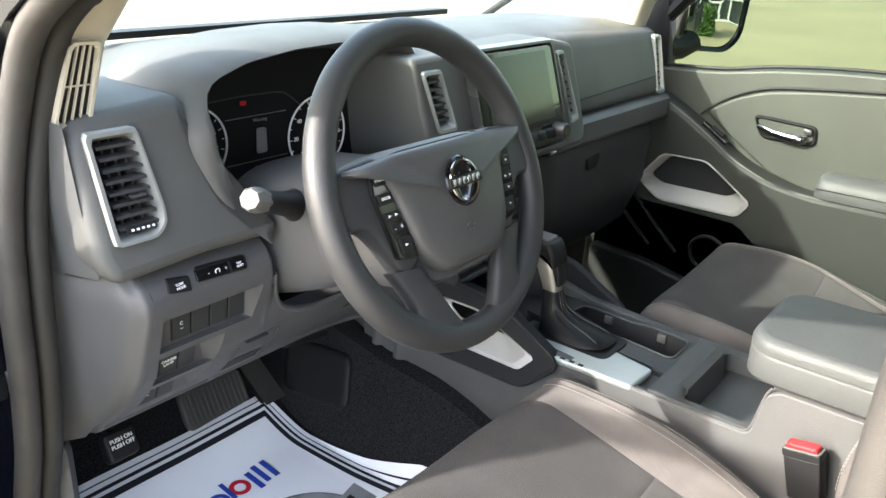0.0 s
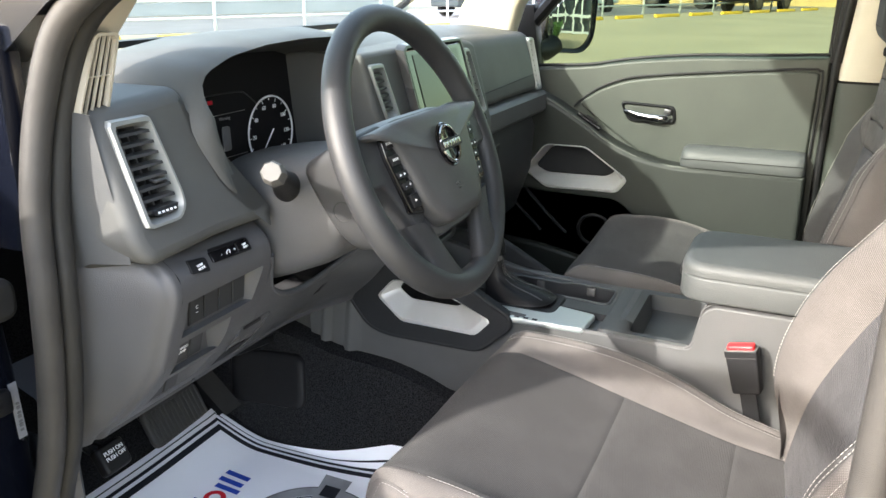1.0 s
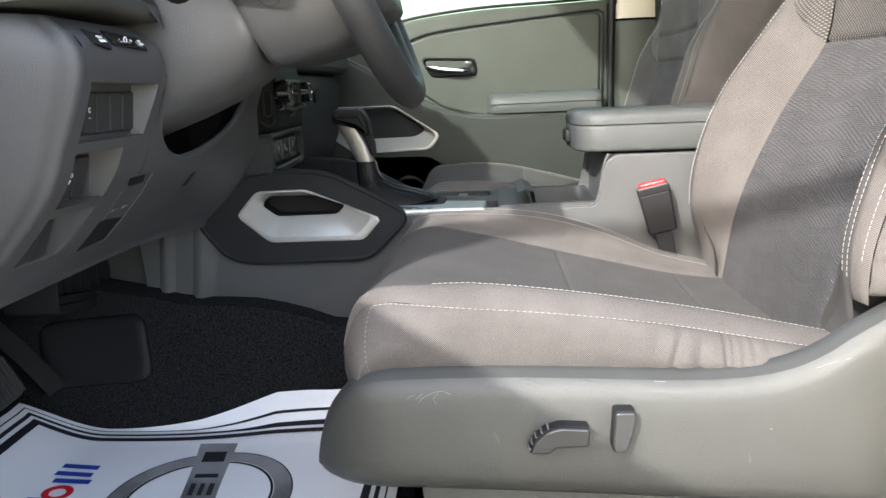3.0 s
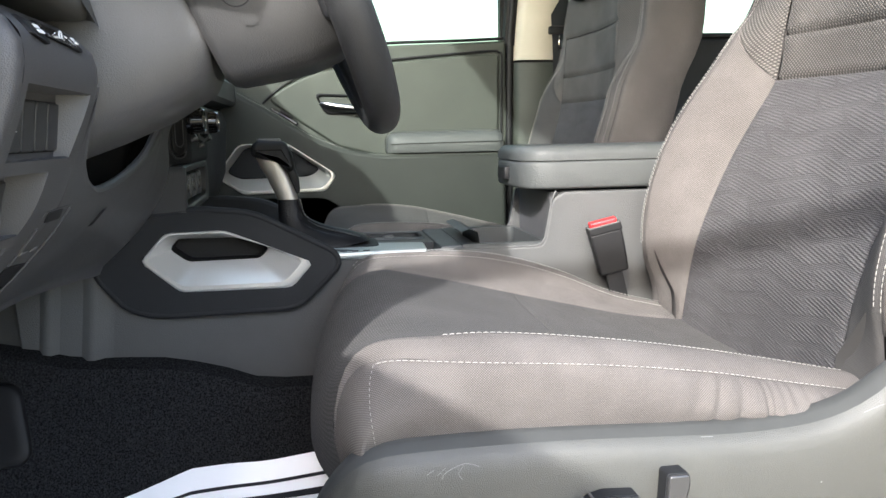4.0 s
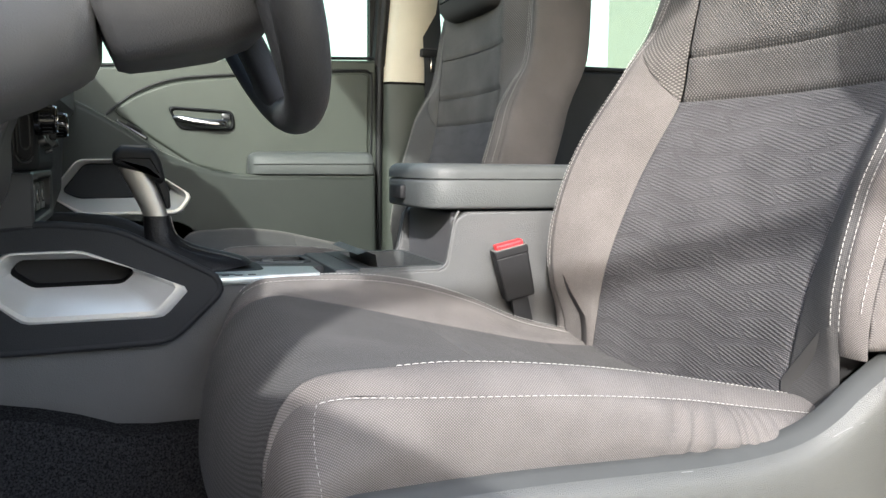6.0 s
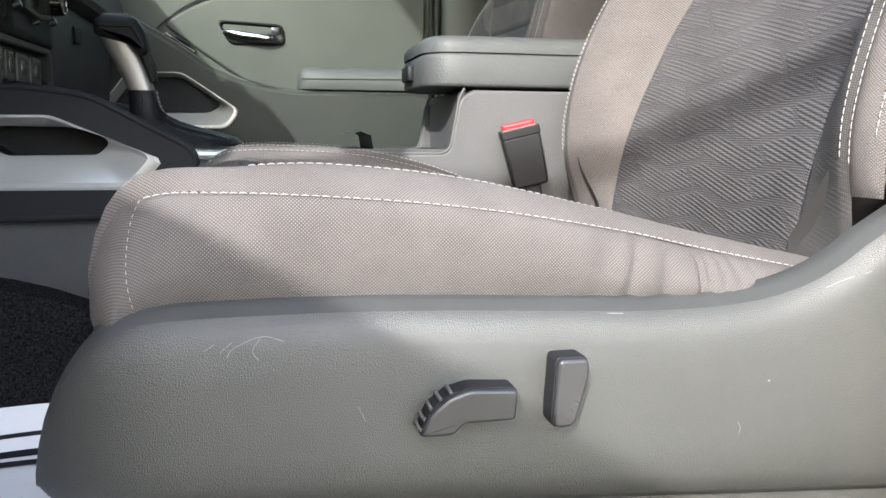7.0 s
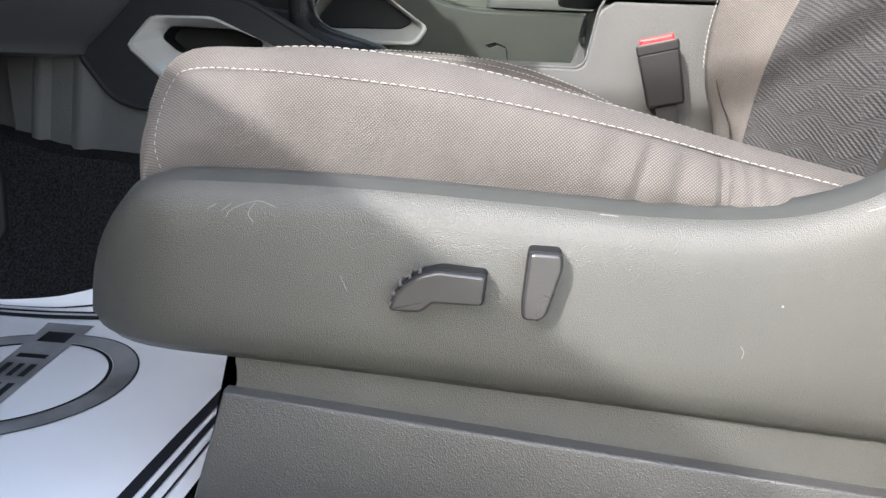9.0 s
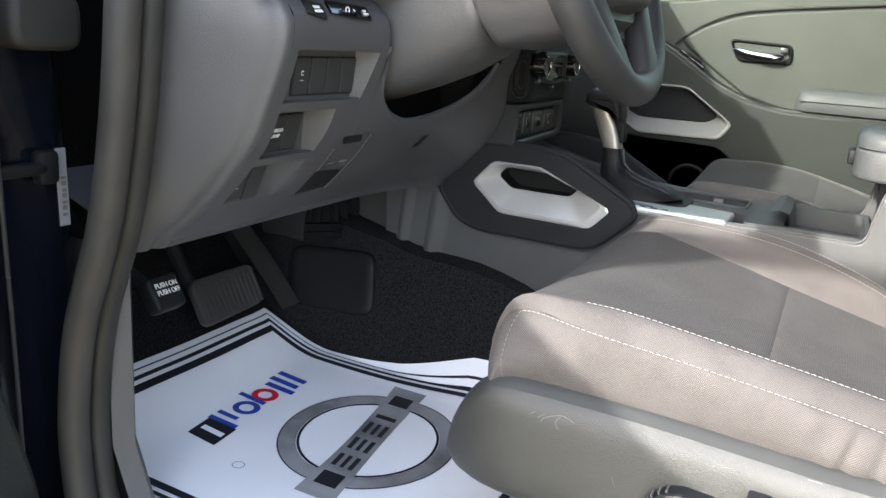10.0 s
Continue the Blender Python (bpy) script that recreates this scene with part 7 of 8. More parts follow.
flat(arc_band(0.106, 0.131, 0.98, 0.90), INKGREY, "printed_ring", "grey printed ring")
flat(arc_band(0.101, 0.105, 0.98, 0.90), INK, "printed_ring_line")
flat(arc_band(0.131, 0.133, 0.98, 0.90), INK, "printed_ring_line")
def along_bar(pts):
    return [(x, y + (x - LX) * LT) for x, y in pts]


barpts = [(LX - 0.158 + 0.316 * t, LY - 0.027 + 0.004 * math.sin(math.pi * t)) for t in np.linspace(0, 1, 12)] + [(LX + 0.158 - 0.316 * t, LY + 0.029 - 0.006 * math.sin(math.pi * t)) for t in np.linspace(0, 1, 12)]
flat([along_bar(barpts)], INKGREY, "printed_bar", "grey printed bar", 0.0016)
for i, x in enumerate(np.linspace(LX - 0.132, LX + 0.100, 6)):
    w = 0.011 if i == 4 else 0.031
    for y0, y1 in (((-0.016, 0.016),) if i in (0, 4, 5) else ((-0.016, -0.009), (-0.003, 0.003), (0.009, 0.016))):
        flat([along_bar([(x, LY + y0), (x + w, LY + y0), (x + w, LY + y1), (x, LY + y1)])], INK, "printed_mark", "dark printed marks", 0.0022)
# a row of coloured marks and a black square in front of the ring
for x, w, y0, y1 in ((-0.320, 0.011, 0.806, 0.856), (-0.340, 0.011, 0.806, 0.856), (-0.358, 0.011, 0.800, 0.850), (-0.408, 0.009, 0.812, 0.858), (-0.466, 0.009, 0.812, 0.846), (-0.484, 0.009, 0.798, 0.846)):
    flat([[(x, y0), (x + w, y0), (x + w, y1), (x, y1)]], BLUE, "printed_mark", "blue printed marks")
for cx, cy, colour, text in ((-0.382, 0.829, RED, "red printed ring"), (-0.429, 0.824, BLUE, "blue printed ring")):
    flat([[(cx + r * math.cos(a), cy + r * math.sin(a)) for r, a in ((0.0105, a0), (0.0195, a0), (0.0195, a1), (0.0105, a1))] for a0, a1 in zip(np.linspace(0, 2 * math.pi, 25)[:-1], np.linspace(0, 2 * math.pi, 25)[1:])], colour, "printed_mark", text)
flat([[(-0.532, 0.790), (-0.484, 0.794), (-0.482, 0.843), (-0.528, 0.839)]], INK, "printed_square", "black printed square")
flat([[(-0.513, 0.796), (-0.503, 0.797), (-0.501, 0.834), (-0.511, 0.833)]], PAPER, "printed_stroke", "", 0.0016)
flat([[(-0.548 + r * math.cos(a), 0.735 + r * math.sin(a)) for r, a in ((0.007, a0), (0.008, a0), (0.008, a1), (0.007, a1))] for a0, a1 in zip(np.linspace(0, 2 * math.pi, 21)[:-1], np.linspace(0, 2 * math.pi, 21)[1:])], INKGREY, "printed_circle")


# ---- passenger door ----
door = thing("cab_door", "closed passenger door, grey-green trim with chrome handle and armrest", "door", "doors", at=(0.78, 0.3, 0.5))
shell = rounded([(0.80, 1.195), (0.64, 1.200), (0.50, 1.208), (0.40, 1.226), (0.25, 1.240), (0.05, 1.247), (-0.062, 1.252), (-0.070, 0.50), (0.80, 0.50)], [0, 0.02, 0.05, 0.05, 0.05, 0, 0, 0, 0], 4)
part("upper_trim", slab(shell, "x", 0.84, 0.772, 0.006, 3, both=False), DOOR, door, "grey upper trim")
ins = rounded([(0.525, 1.115), (0.47, 1.152), (0.40, 1.180), (0.30, 1.194), (0.10, 1.212), (-0.030, 1.221), (-0.044, 1.215), (-0.040, 0.97), (0.25, 0.97), (0.36, 1.0), (0.45, 1.06)], [0.02, 0.05, 0.05, 0.05, 0.05, 0.01, 0.01, 0, 0, 0, 0.03], 4)
part("insert_panel", slab(ins, "x", 0.79, 0.764, 0.006, 3, both=False), DOOR, door, "padded grey insert")
gro = spline([(0.765, 0.535, 1.105), (0.765, 0.515, 1.124), (0.765, 0.468, 1.158), (0.765, 0.40, 1.185), (0.765, 0.30, 1.199), (0.765, 0.10, 1.217), (0.765, -0.02, 1.226), (0.765, -0.043, 1.222), (0.765, -0.050, 1.20), (0.765, -0.047, 1.02)], 6)
part("insert_groove", tube(gro, 0.0026, 8), BLACK, door, "dark groove round the insert")
low = rounded([(0.75, 1.172), (0.66, 1.158), (0.58, 1.125), (0.50, 1.078), (0.42, 1.025), (0.34, 0.992), (0.25, 0.980), (-0.045, 0.980), (-0.052, 0.52), (0.75, 0.52)], [0, 0.05, 0.05, 0.05, 0.05, 0.05, 0.02, 0, 0, 0], 4)
lower_panel = part("lower_panel", slab(low, "x", 0.79, 0.712, 0.012, 4, both=False), DOORLOW, door, "dark grey lower panel")
part("ledge", tube(spline([(0.719, 0.70, 1.160), (0.719, 0.60, 1.130), (0.719, 0.50, 1.074), (0.719, 0.42, 1.022), (0.719, 0.34, 0.989), (0.719, 0.25, 0.977), (0.719, -0.04, 0.976)], 6), 0.0045, 8), DOOR, door, "thin edge of the armrest ledge")
part("stitching", stitches([(0.7125, p.y + 0.006, p.z + 0.006) for p in spline([(0.719, 0.68, 1.156), (0.719, 0.60, 1.130), (0.719, 0.50, 1.074), (0.719, 0.42, 1.022), (0.719, 0.34, 0.989)], 8)], (-1, 0, 0.4), 0.004, 0.002, 0.0005), THREAD, door, "pale stitching along the ledge")
part("window_switch", turned(slab(rounded([(-0.036, -0.009), (0.036, -0.009), (0.036, 0.009), (-0.036, 0.009)], 0.004), "z", -0.006, 0.004, 0.002), pose(0.742, 0.485, 1.073) @ Matrix.Rotation(radians(32), 4, "X") @ pose(0, 0, 0, 0, 0, 90)), GLOSS, door, "gloss black window switch plate")
part("switch_key", turned(slab(rounded([(-0.02, -0.007), (0.015, -0.007), (0.015, 0.007), (-0.02, 0.007)], 0.003), "z", 0.004, 0.01, 0.002), pose(0.742, 0.485, 1.073) @ Matrix.Rotation(radians(32), 4, "X") @ pose(0, 0, 0, 0, 0, 90)), BLACK, door)
rows = []
for y, k, h in ((0.2455, 0.45, 0.30), (0.2445, 0.68, 0.62), (0.241, 0.84, 0.84), (0.233, 0.95, 0.96), (0.220, 1.0, 1.0), (0.15, 1.0, 1.02), (0.05, 1.0, 1.03), (-0.02, 1.0, 1.05), (-0.036, 0.97, 1.02), (-0.041, 0.85, 0.9), (-0.043, 0.6, 0.5)):
    rows.append([(0.778 - (0.778 - x) * k, y, 0.982 + (z - 0.982) * h) for x, z in ((0.778, 1.030), (0.750, 1.032), (0.730, 1.030), (0.716, 1.025), (0.7075, 1.016), (0.7045, 1.004), (0.7045, 0.990), (0.707, 0.982), (0.73, 0.981))])
arm = part("armrest", loft(rows, caps=True), LID, door, "padded armrest", 60)
part("armrest_seam", tube([(0.7035, 0.238, 1.003), (0.7035, -0.038, 1.006)], 0.0009, 5), BLACK, door)
d_out = resample(rounded([(0.648, 0.936), (0.592, 1.010), (0.482, 1.012), (0.366, 0.934), (0.392, 0.896), (0.586, 0.892)], 0.014, 4), 72)
d_in = resample(rounded([(0.626, 0.943), (0.580, 1.001), (0.487, 1.003), (0.404, 0.947), (0.432, 0.930), (0.594, 0.927)], 0.012, 4), 72)
cut(lower_panel, slab([(0.507 + (a - 0.507) * 0.97, 0.952 + (b - 0.952) * 0.97) for a, b in d_out], "x", 0.69, 0.76))
inset_frame(door, d_out, d_in, 0.7105, 0.745, SILVER)
part("pull_pocket", slab(d_in, "x", 0.742, 0.755, 0.003), PAD, door, "dark textured pocket pad")
part("handle_bezel", loft([[(x, a, b) for a, b in resample(rounded([(0.410 + e, 1.124 + e), (0.276 - e, 1.118 + e), (0.272 - e, 1.080 - e), (0.386 + e * 0.6, 1.080 - e)], 0.014, 4), 56)] for e, x in ((0.004, 0.766), (0.003, 0.759), (0.0, 0.757), (-0.004, 0.762), (-0.008, 0.785))], closed=True), BLACK, door, "black handle surround", sharp=60)
part("handle_recess", slab(rounded([(0.405, 1.121), (0.279, 1.115), (0.277, 1.083), (0.384, 1.083)], 0.012), "x", 0.7635, 0.7628), DOOR, door)
lever = loft([[(x + 0.45 * r * math.cos(a) * k, y, z + r * math.sin(a)) for a in np.linspace(0, 2 * math.pi, 17)[:-1]] for x, y, z, r, k in ((0.760, 0.402, 1.102, 0.002, 1), (0.757, 0.397, 1.101, 0.0062, 1), (0.752, 0.38, 1.098, 0.0082, 1.1), (0.748, 0.36, 1.094, 0.0088, 1.2), (0.745, 0.335, 1.0915, 0.0090, 1.3), (0.744, 0.312, 1.0905, 0.0098, 1.4), (0.745, 0.298, 1.091, 0.0100, 1.4), (0.748, 0.288, 1.092, 0.0085, 1.2), (0.752, 0.2845, 1.093, 0.004, 1))], closed=True, caps=True)
part("handle", lever, CHROME, door, "chrome pull lever")
part("lock_tab", box((0.7515, 0.281, 1.102), (0.762, 0.299, 1.1145), 0.003), KNOB, door, "dark metal lock tab")
# map pocket sunk into the lower panel, with two ribs and a bottle well
cut(lower_panel, slab(rounded([(0.745, 0.885), (0.400, 0.880), (0.375, 0.868), (0.285, 0.79), (0.26, 0.60), (0.745, 0.60)], [0.01, 0.02, 0.02, 0.03, 0.03, 0.01], 4), "x", 0.69, 0.752))
part("map_pocket", slab([(0.745, 0.89), (0.26, 0.89), (0.25, 0.58), (0.745, 0.58)], "x", 0.752, 0.764), BLACK, door, "black map pocket")
for y0 in (0.69, 0.618):
    part("pocket_rib", tube([(0.748, y0 + 0.035, 0.872), (0.735, y0 - 0.03, 0.815), (0.728, y0 - 0.09, 0.765)], 0.005, 8), PAD, door, "raised rib of the pocket")
part("pocket_front", slab(rounded([(0.745, 0.745), (0.60, 0.735), (0.42, 0.70), (0.27, 0.69), (0.25, 0.56), (0.745, 0.56)], 0.02, 4), "x", 0.715, 0.690, 0.008, 3, both=False), DOORLOW, door, "front wall of the map pocket")
bm = bmesh.new()
add_tube(bm, [(0.728 + 0.0001 * i, 0.452 + 0.042 * math.cos(i * math.pi / 16), 0.784 + 0.042 * math.sin(i * math.pi / 16)) for i in range(32)], 0.005, 8, closed=True)
part("bottle_well", bm, BLACK, door, "round rim of the bottle well")
part("belt_strip", tube(spline([(0.786, 0.75, 1.203), (0.786, 0.62, 1.207), (0.786, 0.50, 1.214), (0.786, 0.40, 1.231), (0.786, 0.25, 1.246), (0.786, 0.05, 1.253), (0.786, -0.06, 1.258)], 6), 0.004, 8), BLACK, door, "black window strip")
part("rear_frame", slab([(-0.058, 1.24), (-0.085, 1.24), (-0.125, 1.68), (-0.09, 1.68)], "x", 0.772, 0.815, 0.004), BLACK, door, "black window frame")
part("front_frame", slab([(0.64, 1.20), (0.72, 1.20), (0.72, 1.36), (0.66, 1.36)], "x", 0.78, 0.83, 0.006), BLACK, door, "black mirror sail")
part("top_frame", tube([(0.80, 0.68, 1.30), (0.77, 0.42, 1.58), (0.73, 0.25, 1.68), (0.73, -0.1, 1.69)], 0.018, 8), BLACK, door)
pane = part("window_pane", slab([(0.66, 1.2), (-0.07, 1.24), (-0.10, 1.66), (0.28, 1.66), (0.63, 1.33)], "x", 0.806, 0.809), glass, door, "green-tinted side glass")

mirror = thing("wing_mirror", "black wing mirror on the passenger door", "mirror", at=(0.93, 0.64, 1.3))
MN = Vector((-0.56, -0.828, 0.0)).normalized()
MM = Matrix.Translation((0.955, 0.615, 1.325)) @ (MN.to_track_quat("Z", "Y").to_matrix().to_4x4())
gl = rounded([(-0.068, -0.082), (0.045, -0.090), (0.078, -0.055), (0.088, 0.10), (-0.072, 0.10)], [0.014, 0.03, 0.03, 0.02, 0.02], 5)
if (MM @ Vector((1, 0, 0)) - MM.translation).x < 0:
    gl = [(-a, b) for a, b in gl][::-1]
part("mirror_glass", turned(loft([[(a * k, b * k, 0.003 - (a * a + b * b) * k * k / 2.8) for a, b in gl] for k in (1.0, 0.85, 0.7, 0.55, 0.4, 0.25, 0.1, 0.01)], closed=True), MM), MIRROR, mirror, "convex mirror glass", 80)
gh = [(a * 1.16, b * 1.12 - 0.002) for a, b in gl]
part("housing", turned(loft([[(a * k, b * k, n) for a, b in gh] for k, n in ((0.90, 0.001), (0.93, 0.006), (1.0, 0.008), (1.03, -0.01), (0.98, -0.05), (0.7, -0.085), (0.3, -0.09))], closed=True, caps=False), MM), BODY, mirror, "gloss black housing", sharp=50)
part("mount", tube([(0.82, 0.67, 1.235), (0.87, 0.65, 1.235), (0.91, 0.645, 1.25)], [0.03, 0.025, 0.03], 12), BLACK, mirror)

# right-hand pillars
pr = thing("windshield_pillar", "cream windshield pillar trim beside the passenger door", "pillar", at=(0.7, 0.66, 1.25))
rows = []
for z, xl, xr, y in ((1.23, -0.74, -0.662, 0.70), (1.262, -0.735, -0.655, 0.690), (1.30, -0.728, -0.646, 0.680), (1.36, -0.72, -0.634, 0.658), (1.42, -0.705, -0.612, 0.612), (1.50, -0.68, -0.585, 0.53), (1.6, -0.65, -0.555, 0.42), (1.69, -0.62, -0.52, 0.32)):
    rows.append([(-xl, y + 0.03, z), (-xl - 0.004, y + 0.006, z), (-xl - 0.014, y, z), (-xr + 0.012, y - 0.004, z), (-xr + 0.002, y + 0.004, z), (-xr, y + 0.02, z), (-xr - 0.02, y + 0.10, z), (-xr - 0.01, y + 0.14, z), (-xl - 0.02, y + 0.12, z)])
part("trim", loft(rows, closed=True), CREAM, pr, "cream plastic trim", sharp=50)
bp = thing("door_pillar", "middle pillar, cream above and grey below, with belt", "pillar", at=(0.76, -0.13, 0.55))
part("lower_trim", loft([[(0.80, -0.078, z), (0.768, -0.084, z), (0.758, -0.095, z), (0.752, -0.16, z), (0.762, -0.20, z), (0.80, -0.21, z)] for z in (0.55, 0.8, 1.0, 1.197)]), DOOR, bp, "grey lower trim", sharp=50)
part("upper_trim", loft([[(0.80 - k, -0.078 - m, z), (0.766 - k, -0.086 - m, z), (0.756 - k, -0.097 - m, z), (0.750 - k, -0.155 - m, z), (0.76 - k, -0.185 - m, z), (0.80 - k, -0.20 - m, z)] for z, k, m in ((1.203, 0, 0), (1.4, 0.025, 0.02), (1.55, 0.05, 0.035), (1.69, 0.09, 0.05))]), CREAM, bp, "cream upper trim", sharp=50)
part("door_gap_seal", tube([(0.775, -0.066, 0.55), (0.775, -0.069, 1.0), (0.778, -0.074, 1.25), (0.765, -0.105, 1.62)], 0.009, 10), BLACK, bp, "black door seal")
part("backing", box((0.800, -0.215, 0.5), (0.825, -0.055, 1.69)), BLACK, bp, "dark body behind the trim")
belt = thing("seat_belt", "dark grey seat belt webbing through a black guide", "seat belt", at=(0.72, -0.19, 0.9))
part("webbing", loft([[(0.742 - 0.03 * k, -0.165 - 0.02 * k, z), (0.740 - 0.03 * k, -0.212 - 0.02 * k, z)] for k, z in ((-0.4, 1.62), (0, 1.38), (0.3, 1.24), (0.5, 1.0), (0.6, 0.7))]), PAD, belt)
part("guide", box((0.728, -0.212, 1.262), (0.748, -0.162, 1.282), 0.005), BLACK, belt, "black belt guide")
part("tongue", box((0.724, -0.196, 1.225), (0.734, -0.184, 1.262), 0.002), CHROME, belt, "metal tongue")
rd = thing("cab_door", "closed rear door with dark trim behind the passenger seat", "door", "doors", at=(0.8, -0.6, 0.5))
part("trim_panel", slab([(-0.21, 0.52), (-0.21, 1.255), (-1.15, 1.262), (-1.15, 0.52)], "x", 0.83, 0.78, 0.01, 3), PAD, rd, "dark grey trim panel")
part("window_strip", tube([(0.79, -0.21, 1.262), (0.79, -1.15, 1.268)], 0.008, 8), BLACK, rd)
pane = part("window_pane", slab([(-0.22, 1.25), (-1.1, 1.25), (-1.0, 1.66), (-0.27, 1.66)], "x", 0.806, 0.809), glass, rd, "green-tinted side glass")
wind = thing("windshield", "clear windshield with a black rubber edge", "windshield", at=(0, 1.1, 1.27))
pane = part("pane", loft([[(x * w, y - 0.05 * abs(x) ** 2, z) for x in np.linspace(-1, 1, 13)] for w, y, z in ((0.68, 1.16, 1.262), (0.62, 0.78, 1.49), (0.53, 0.42, 1.70))]), screen_glass, wind, "clear glass")
part("edge_strip", tube(spline([(0.655, 1.12, 1.27), (0.63, 0.90, 1.405), (0.60, 0.72, 1.51), (0.55, 0.45, 1.67)], 6), 0.009, 8), BLACK, wind)
part("base_strip", tube([(x * 0.68, 1.15 - 0.05 * abs(x) ** 2, 1.268) for x in np.linspace(-1, 1, 13)], 0.016, 8), BLACK, wind)
hood = thing("car_hood", "black painted engine hood ahead of the windshield", "hood", at=(0, 1.7, 1.1))
part("panel", loft([[(x, y, z - 0.06 * (x / 0.8) ** 4) for x in np.linspace(-0.8, 0.8, 17)] for y, z in ((1.19, 1.215), (1.5, 1.16), (1.9, 1.10), (2.2, 1.03), (2.3, 0.95))]), BODY, hood, "black paint")
part("fender", slab([(1.15, 0.4), (2.3, 0.4), (2.3, 1.08), (1.15, 1.18)], "x", 0.80, 0.86, 0.03, 3), BODY, hood)
part("fender", slab([(1.15, 0.4), (2.3, 0.4), (2.3, 1.08), (1.15, 1.18)], "x", -0.86, -0.80, 0.03, 3), BODY, hood)

# ---- car park ----
C0, CD = Vector((14.0, 15.6, 0)), Vector((0.915, -0.403, 0)).normalized()
CN = Vector((0.403, 0.915, 0))
turn_c = math.degrees(math.atan2(CD.y, CD.x))
stop = thing("wheel_stop", "yellow painted concrete wheel stop on the pavement", "wheel stop", "wheel stops", at=(0, 0, 0))
part("block", slab(rounded([(-0.09, 0.0), (0.09, 0.0), (0.06, 0.13), (-0.06, 0.13)], 0.02), "x", -0.9, 0.9, 0.02), YELLOW, stop)
for i in range(16):
    p = C0 + CD * (i * 2.75 - 4)
    if i == 0:
        stop.matrix_basis = pose(p.x, p.y, 0, 0, 0, turn_c)
    else:
        copy_thing(stop, pose(p.x, p.y, 0, 0, 0, turn_c))
fence = thing("rail_fence", "white painted pipe rail fence along the car park", "fence", at=(C0.x, C0.y, 0))
f0, f1 = C0 + CN * 1.6 - CD * 12, C0 + CN * 1.6 + CD * 36
for z in (0.45, 0.92):
    part("rail", tube([f0 + Vector((0, 0, z)), f1 + Vector((0, 0, z))], 0.035, 8), WALLWHITE, fence)
for i in range(17):
    p = f0 + CD * (i * 3.0)
    part("post", tube([p, p + Vector((0, 0, 1.0))], 0.045, 8), WALLWHITE, fence)
road = slab([(-60, 2.5), (60, 2.5), (60, 14), (-60, 14)], "z", 0.0, 0.012)
road.transform(Matrix.Translation(C0) @ pose(0, 0, 0, 0, 0, turn_c))
structure("road", road, material("asphalt", (0.14, 0.14, 0.145), 0.85, grain=0.3, grain_scale=60, spots=0.2, spots_scale=0.5), "grey asphalt street behind the fence")
store = thing("building", "long low grey building across the street with a red panel", "building", at=(C0.x + 6, C0.y + 14, 0))
BM4 = Matrix.Translation(C0 + CN * 15) @ pose(0, 0, 0, 0, 0, turn_c)
part("wall", turned(slab([(-30, 0), (20, 0), (20, 4.5), (-30, 4.5)], "y", 0, 8), BM4), material("far_wall", (0.34, 0.36, 0.36), 0.8, spots=0.1, spots_scale=0.4), store)
part("roof_edge", turned(box((-30.2, -0.2, 4.5), (20.2, 8.2, 4.9)), BM4), WALLWHITE, store)
for x, w in ((-9.5, 2.2), (-11.6, 0.4)):
    part("red_panel", turned(box((x, -0.1, 0.3), (x + w, 0.02, 3.2)), BM4), RED, store)
for i in range(6):
    part("window", turned(box((-5 + i * 3.2, -0.08, 0.6), (-2.8 + i * 3.2, 0.02, 2.6)), BM4), GLASSDARK, store)


def parked_car(pos, turn, tall, mat, label):
    car = thing("parked_car", label, "car", "parked cars", at=(pos.x, pos.y, 0))
    m = Matrix.Translation(pos) @ pose(0, 0, 0, 0, 0, turn)
    h = tall
    part("body", turned(slab(rounded([(-2.3, 0.45 * h), (-2.3, 1.0 * h), (-1.3, 1.1 * h), (-0.6, 1.65 * h), (1.0, 1.68 * h), (1.7, 1.1 * h), (2.35, 1.05 * h), (2.35, 0.45 * h)], 0.12, 4), "y", -0.9, 0.9, 0.06, 3), m), mat, car)
    part("glazing", turned(slab(rounded([(-1.15, 1.12 * h), (-0.55, 1.58 * h), (0.9, 1.6 * h), (1.45, 1.12 * h)], 0.05), "y", -0.915, 0.915), m), GLASSDARK, car)
    for x in (-1.45, 1.5):
        for s in (-1, 1):
            bm = bmesh.new()
            disc(bm, (0, 0, 0), (0, s, 0), 0.42 * h, 0.3, 28, 0.04)
            tyre = part("wheel", turned(bm, m @ Matrix.Translation((x, s * 0.94, 0.42 * h))), BLACK, car, "black tyre")
            bm = bmesh.new()
            disc(bm, (0, 0, 0), (0, s, 0), 0.24 * h, 0.05, 20, 0.01)
            part("hub", turned(bm, m @ Matrix.Translation((x, s * 0.96, 0.42 * h))), KNOB, tyre)


parked_car(C0 + CD * 33.5 + CN * 1.2, turn_c, 1.15, BODY, "black pickup on large tyres parked by the fence")
parked_car(C0 + CD * 18 + CN * 6, turn_c, 0.95, GLASSDARK, "dark car parked behind the fence")
parked_car(C0 + CD * 24.5 + CN * 6, turn_c, 0.95, WALLWHITE, "pale car parked behind the fence")
hall = thing("building", "low sand-coloured metal hall beyond the parked cars", "building", at=(58, 2, 0))
SAND = material("sand_wall", (0.41, 0.30, 0.13), 0.7, spots=0.15, spots_scale=0.5)
for i in range(9):
    part("wall_panel", box((56, -18 + i * 4.2, 0), (60, -13.84 + i * 4.2, 3.0)), SAND, hall, "sand-coloured metal wall panel")
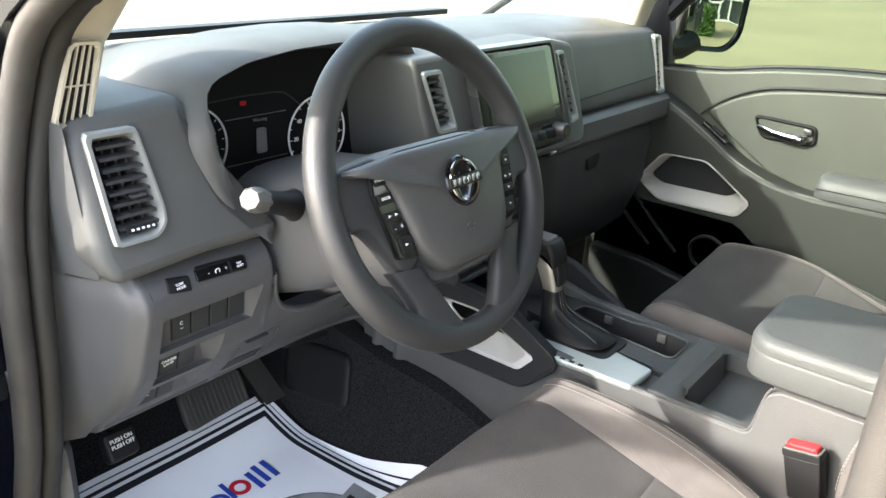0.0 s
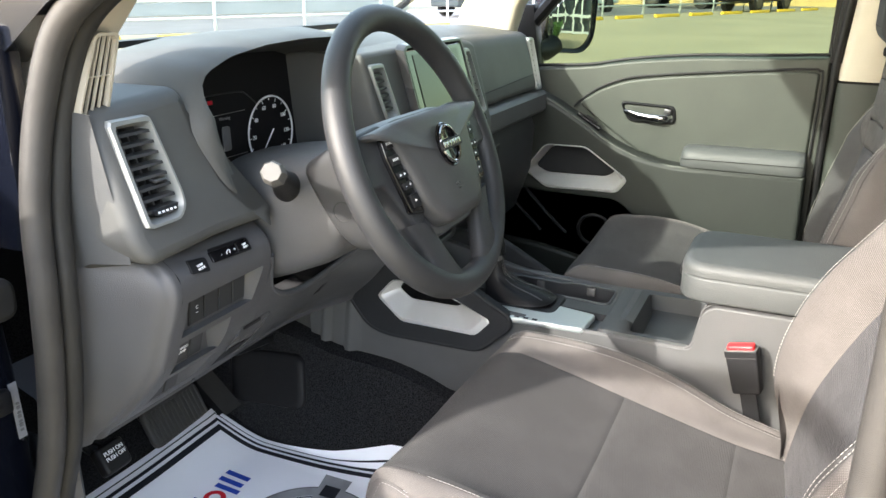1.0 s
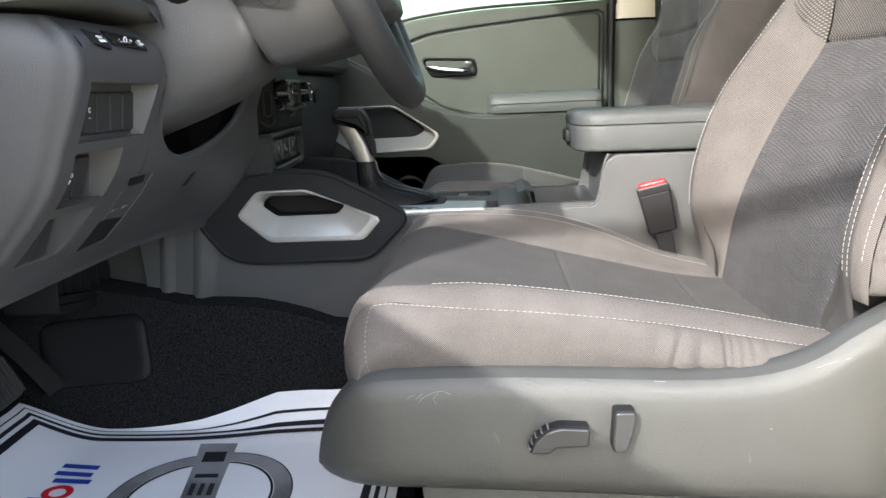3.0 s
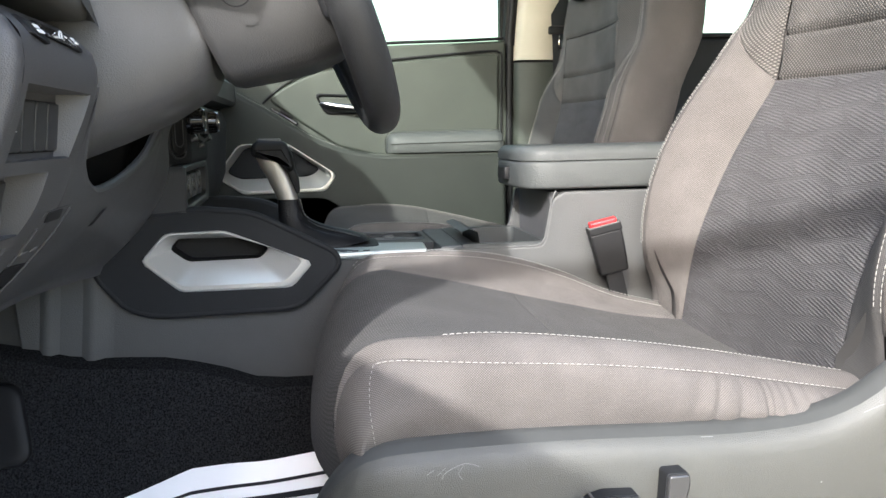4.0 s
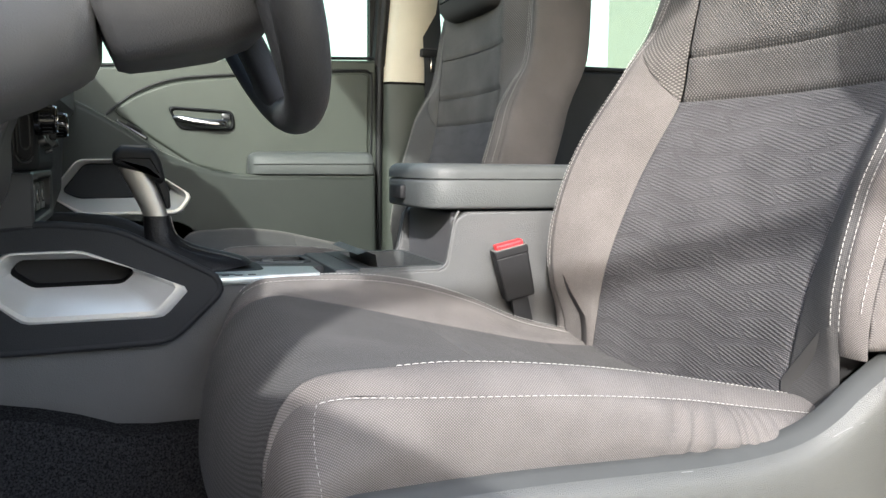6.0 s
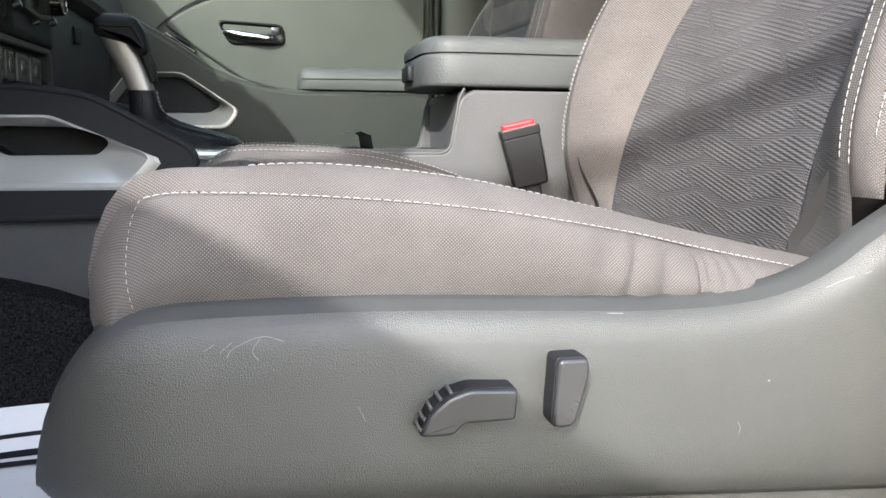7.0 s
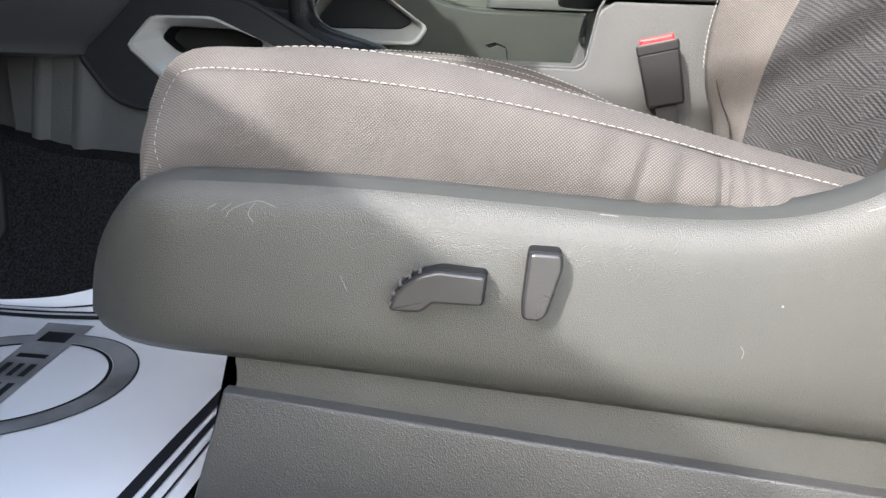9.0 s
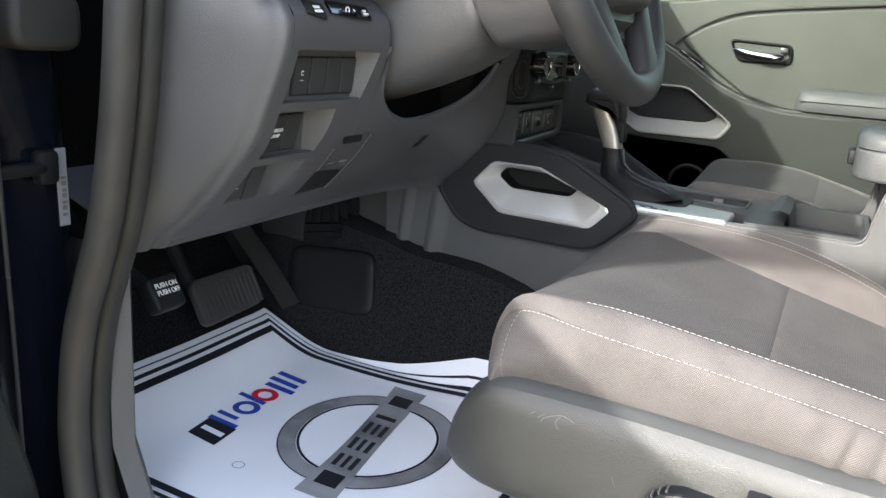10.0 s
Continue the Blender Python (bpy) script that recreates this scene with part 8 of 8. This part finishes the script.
part("roof_edge", box((55.8, -18.2, 3.0), (60.2, 20, 3.3)), WALLWHITE, hall, "pale roof edge")
parked_car(Vector((49, 7.6, 0)), 80, 1.12, WALLWHITE, "white car parked before the sand-coloured hall")
# behind the truck, seen in the mirror
shop = thing("building", "white showroom with tall glazed bays behind the truck", "building", at=(3, -11, 0))
part("wall", box((-12, -18, 3.4), (16, -10.5, 6.5)), WALLWHITE, shop)
part("base", box((-12, -18, 0), (16, -10.9, 3.4)), GLASSDARK, shop, "dark glazing")
for i in range(36):
    part("mullion", box((-12 + i * 0.8, -10.92, 0), (-11.87 + i * 0.8, -10.75, 3.4)), WALLWHITE, shop)
for z in (0.0, 0.9, 2.1):
    part("transom", box((-12, -10.92, z), (16, -10.78, z + 0.1)), WALLWHITE, shop)


def hedge(x0, x1, y0, y1, h):
    ob = thing("hedge", "clipped green box hedge beside the showroom", "hedge", "hedges", at=((x0 + x1) / 2, (y0 + y1) / 2, 0))
    rnd = random.Random(5)
    bm = bmesh.new()
    for _ in range(2600):
        p = Vector((rnd.uniform(x0, x1), rnd.uniform(y0, y1), rnd.uniform(0.05, h)))
        f = rnd.randrange(3)
        if f == 0:
            p.y = rnd.choice((y0, y1))
        elif f == 1:
            p.z = h
        else:
            p.x = rnd.choice((x0, x1))
        p += Vector((rnd.gauss(0, 0.03), rnd.gauss(0, 0.03), rnd.gauss(0, 0.03)))
        a, b = Vector((rnd.gauss(0, 1), rnd.gauss(0, 1), rnd.gauss(0, 1))).normalized() * 0.07, Vector((rnd.gauss(0, 1), rnd.gauss(0, 1), rnd.gauss(0, 1))).normalized() * 0.05
        bm.faces.new([bm.verts.new(q) for q in (p - a, p + b, p + a, p - b)])
    part("leaves", bm, GREEN, ob)
    part("core", box((x0 + 0.06, y0 + 0.06, 0), (x1 - 0.06, y1 - 0.06, h - 0.06), 0.05), GREEN, ob)


hedge(-0.4, 1.2, -7.4, -6.2, 0.85)
hedge(-4.5, -2.2, -8.4, -7.4, 0.9)
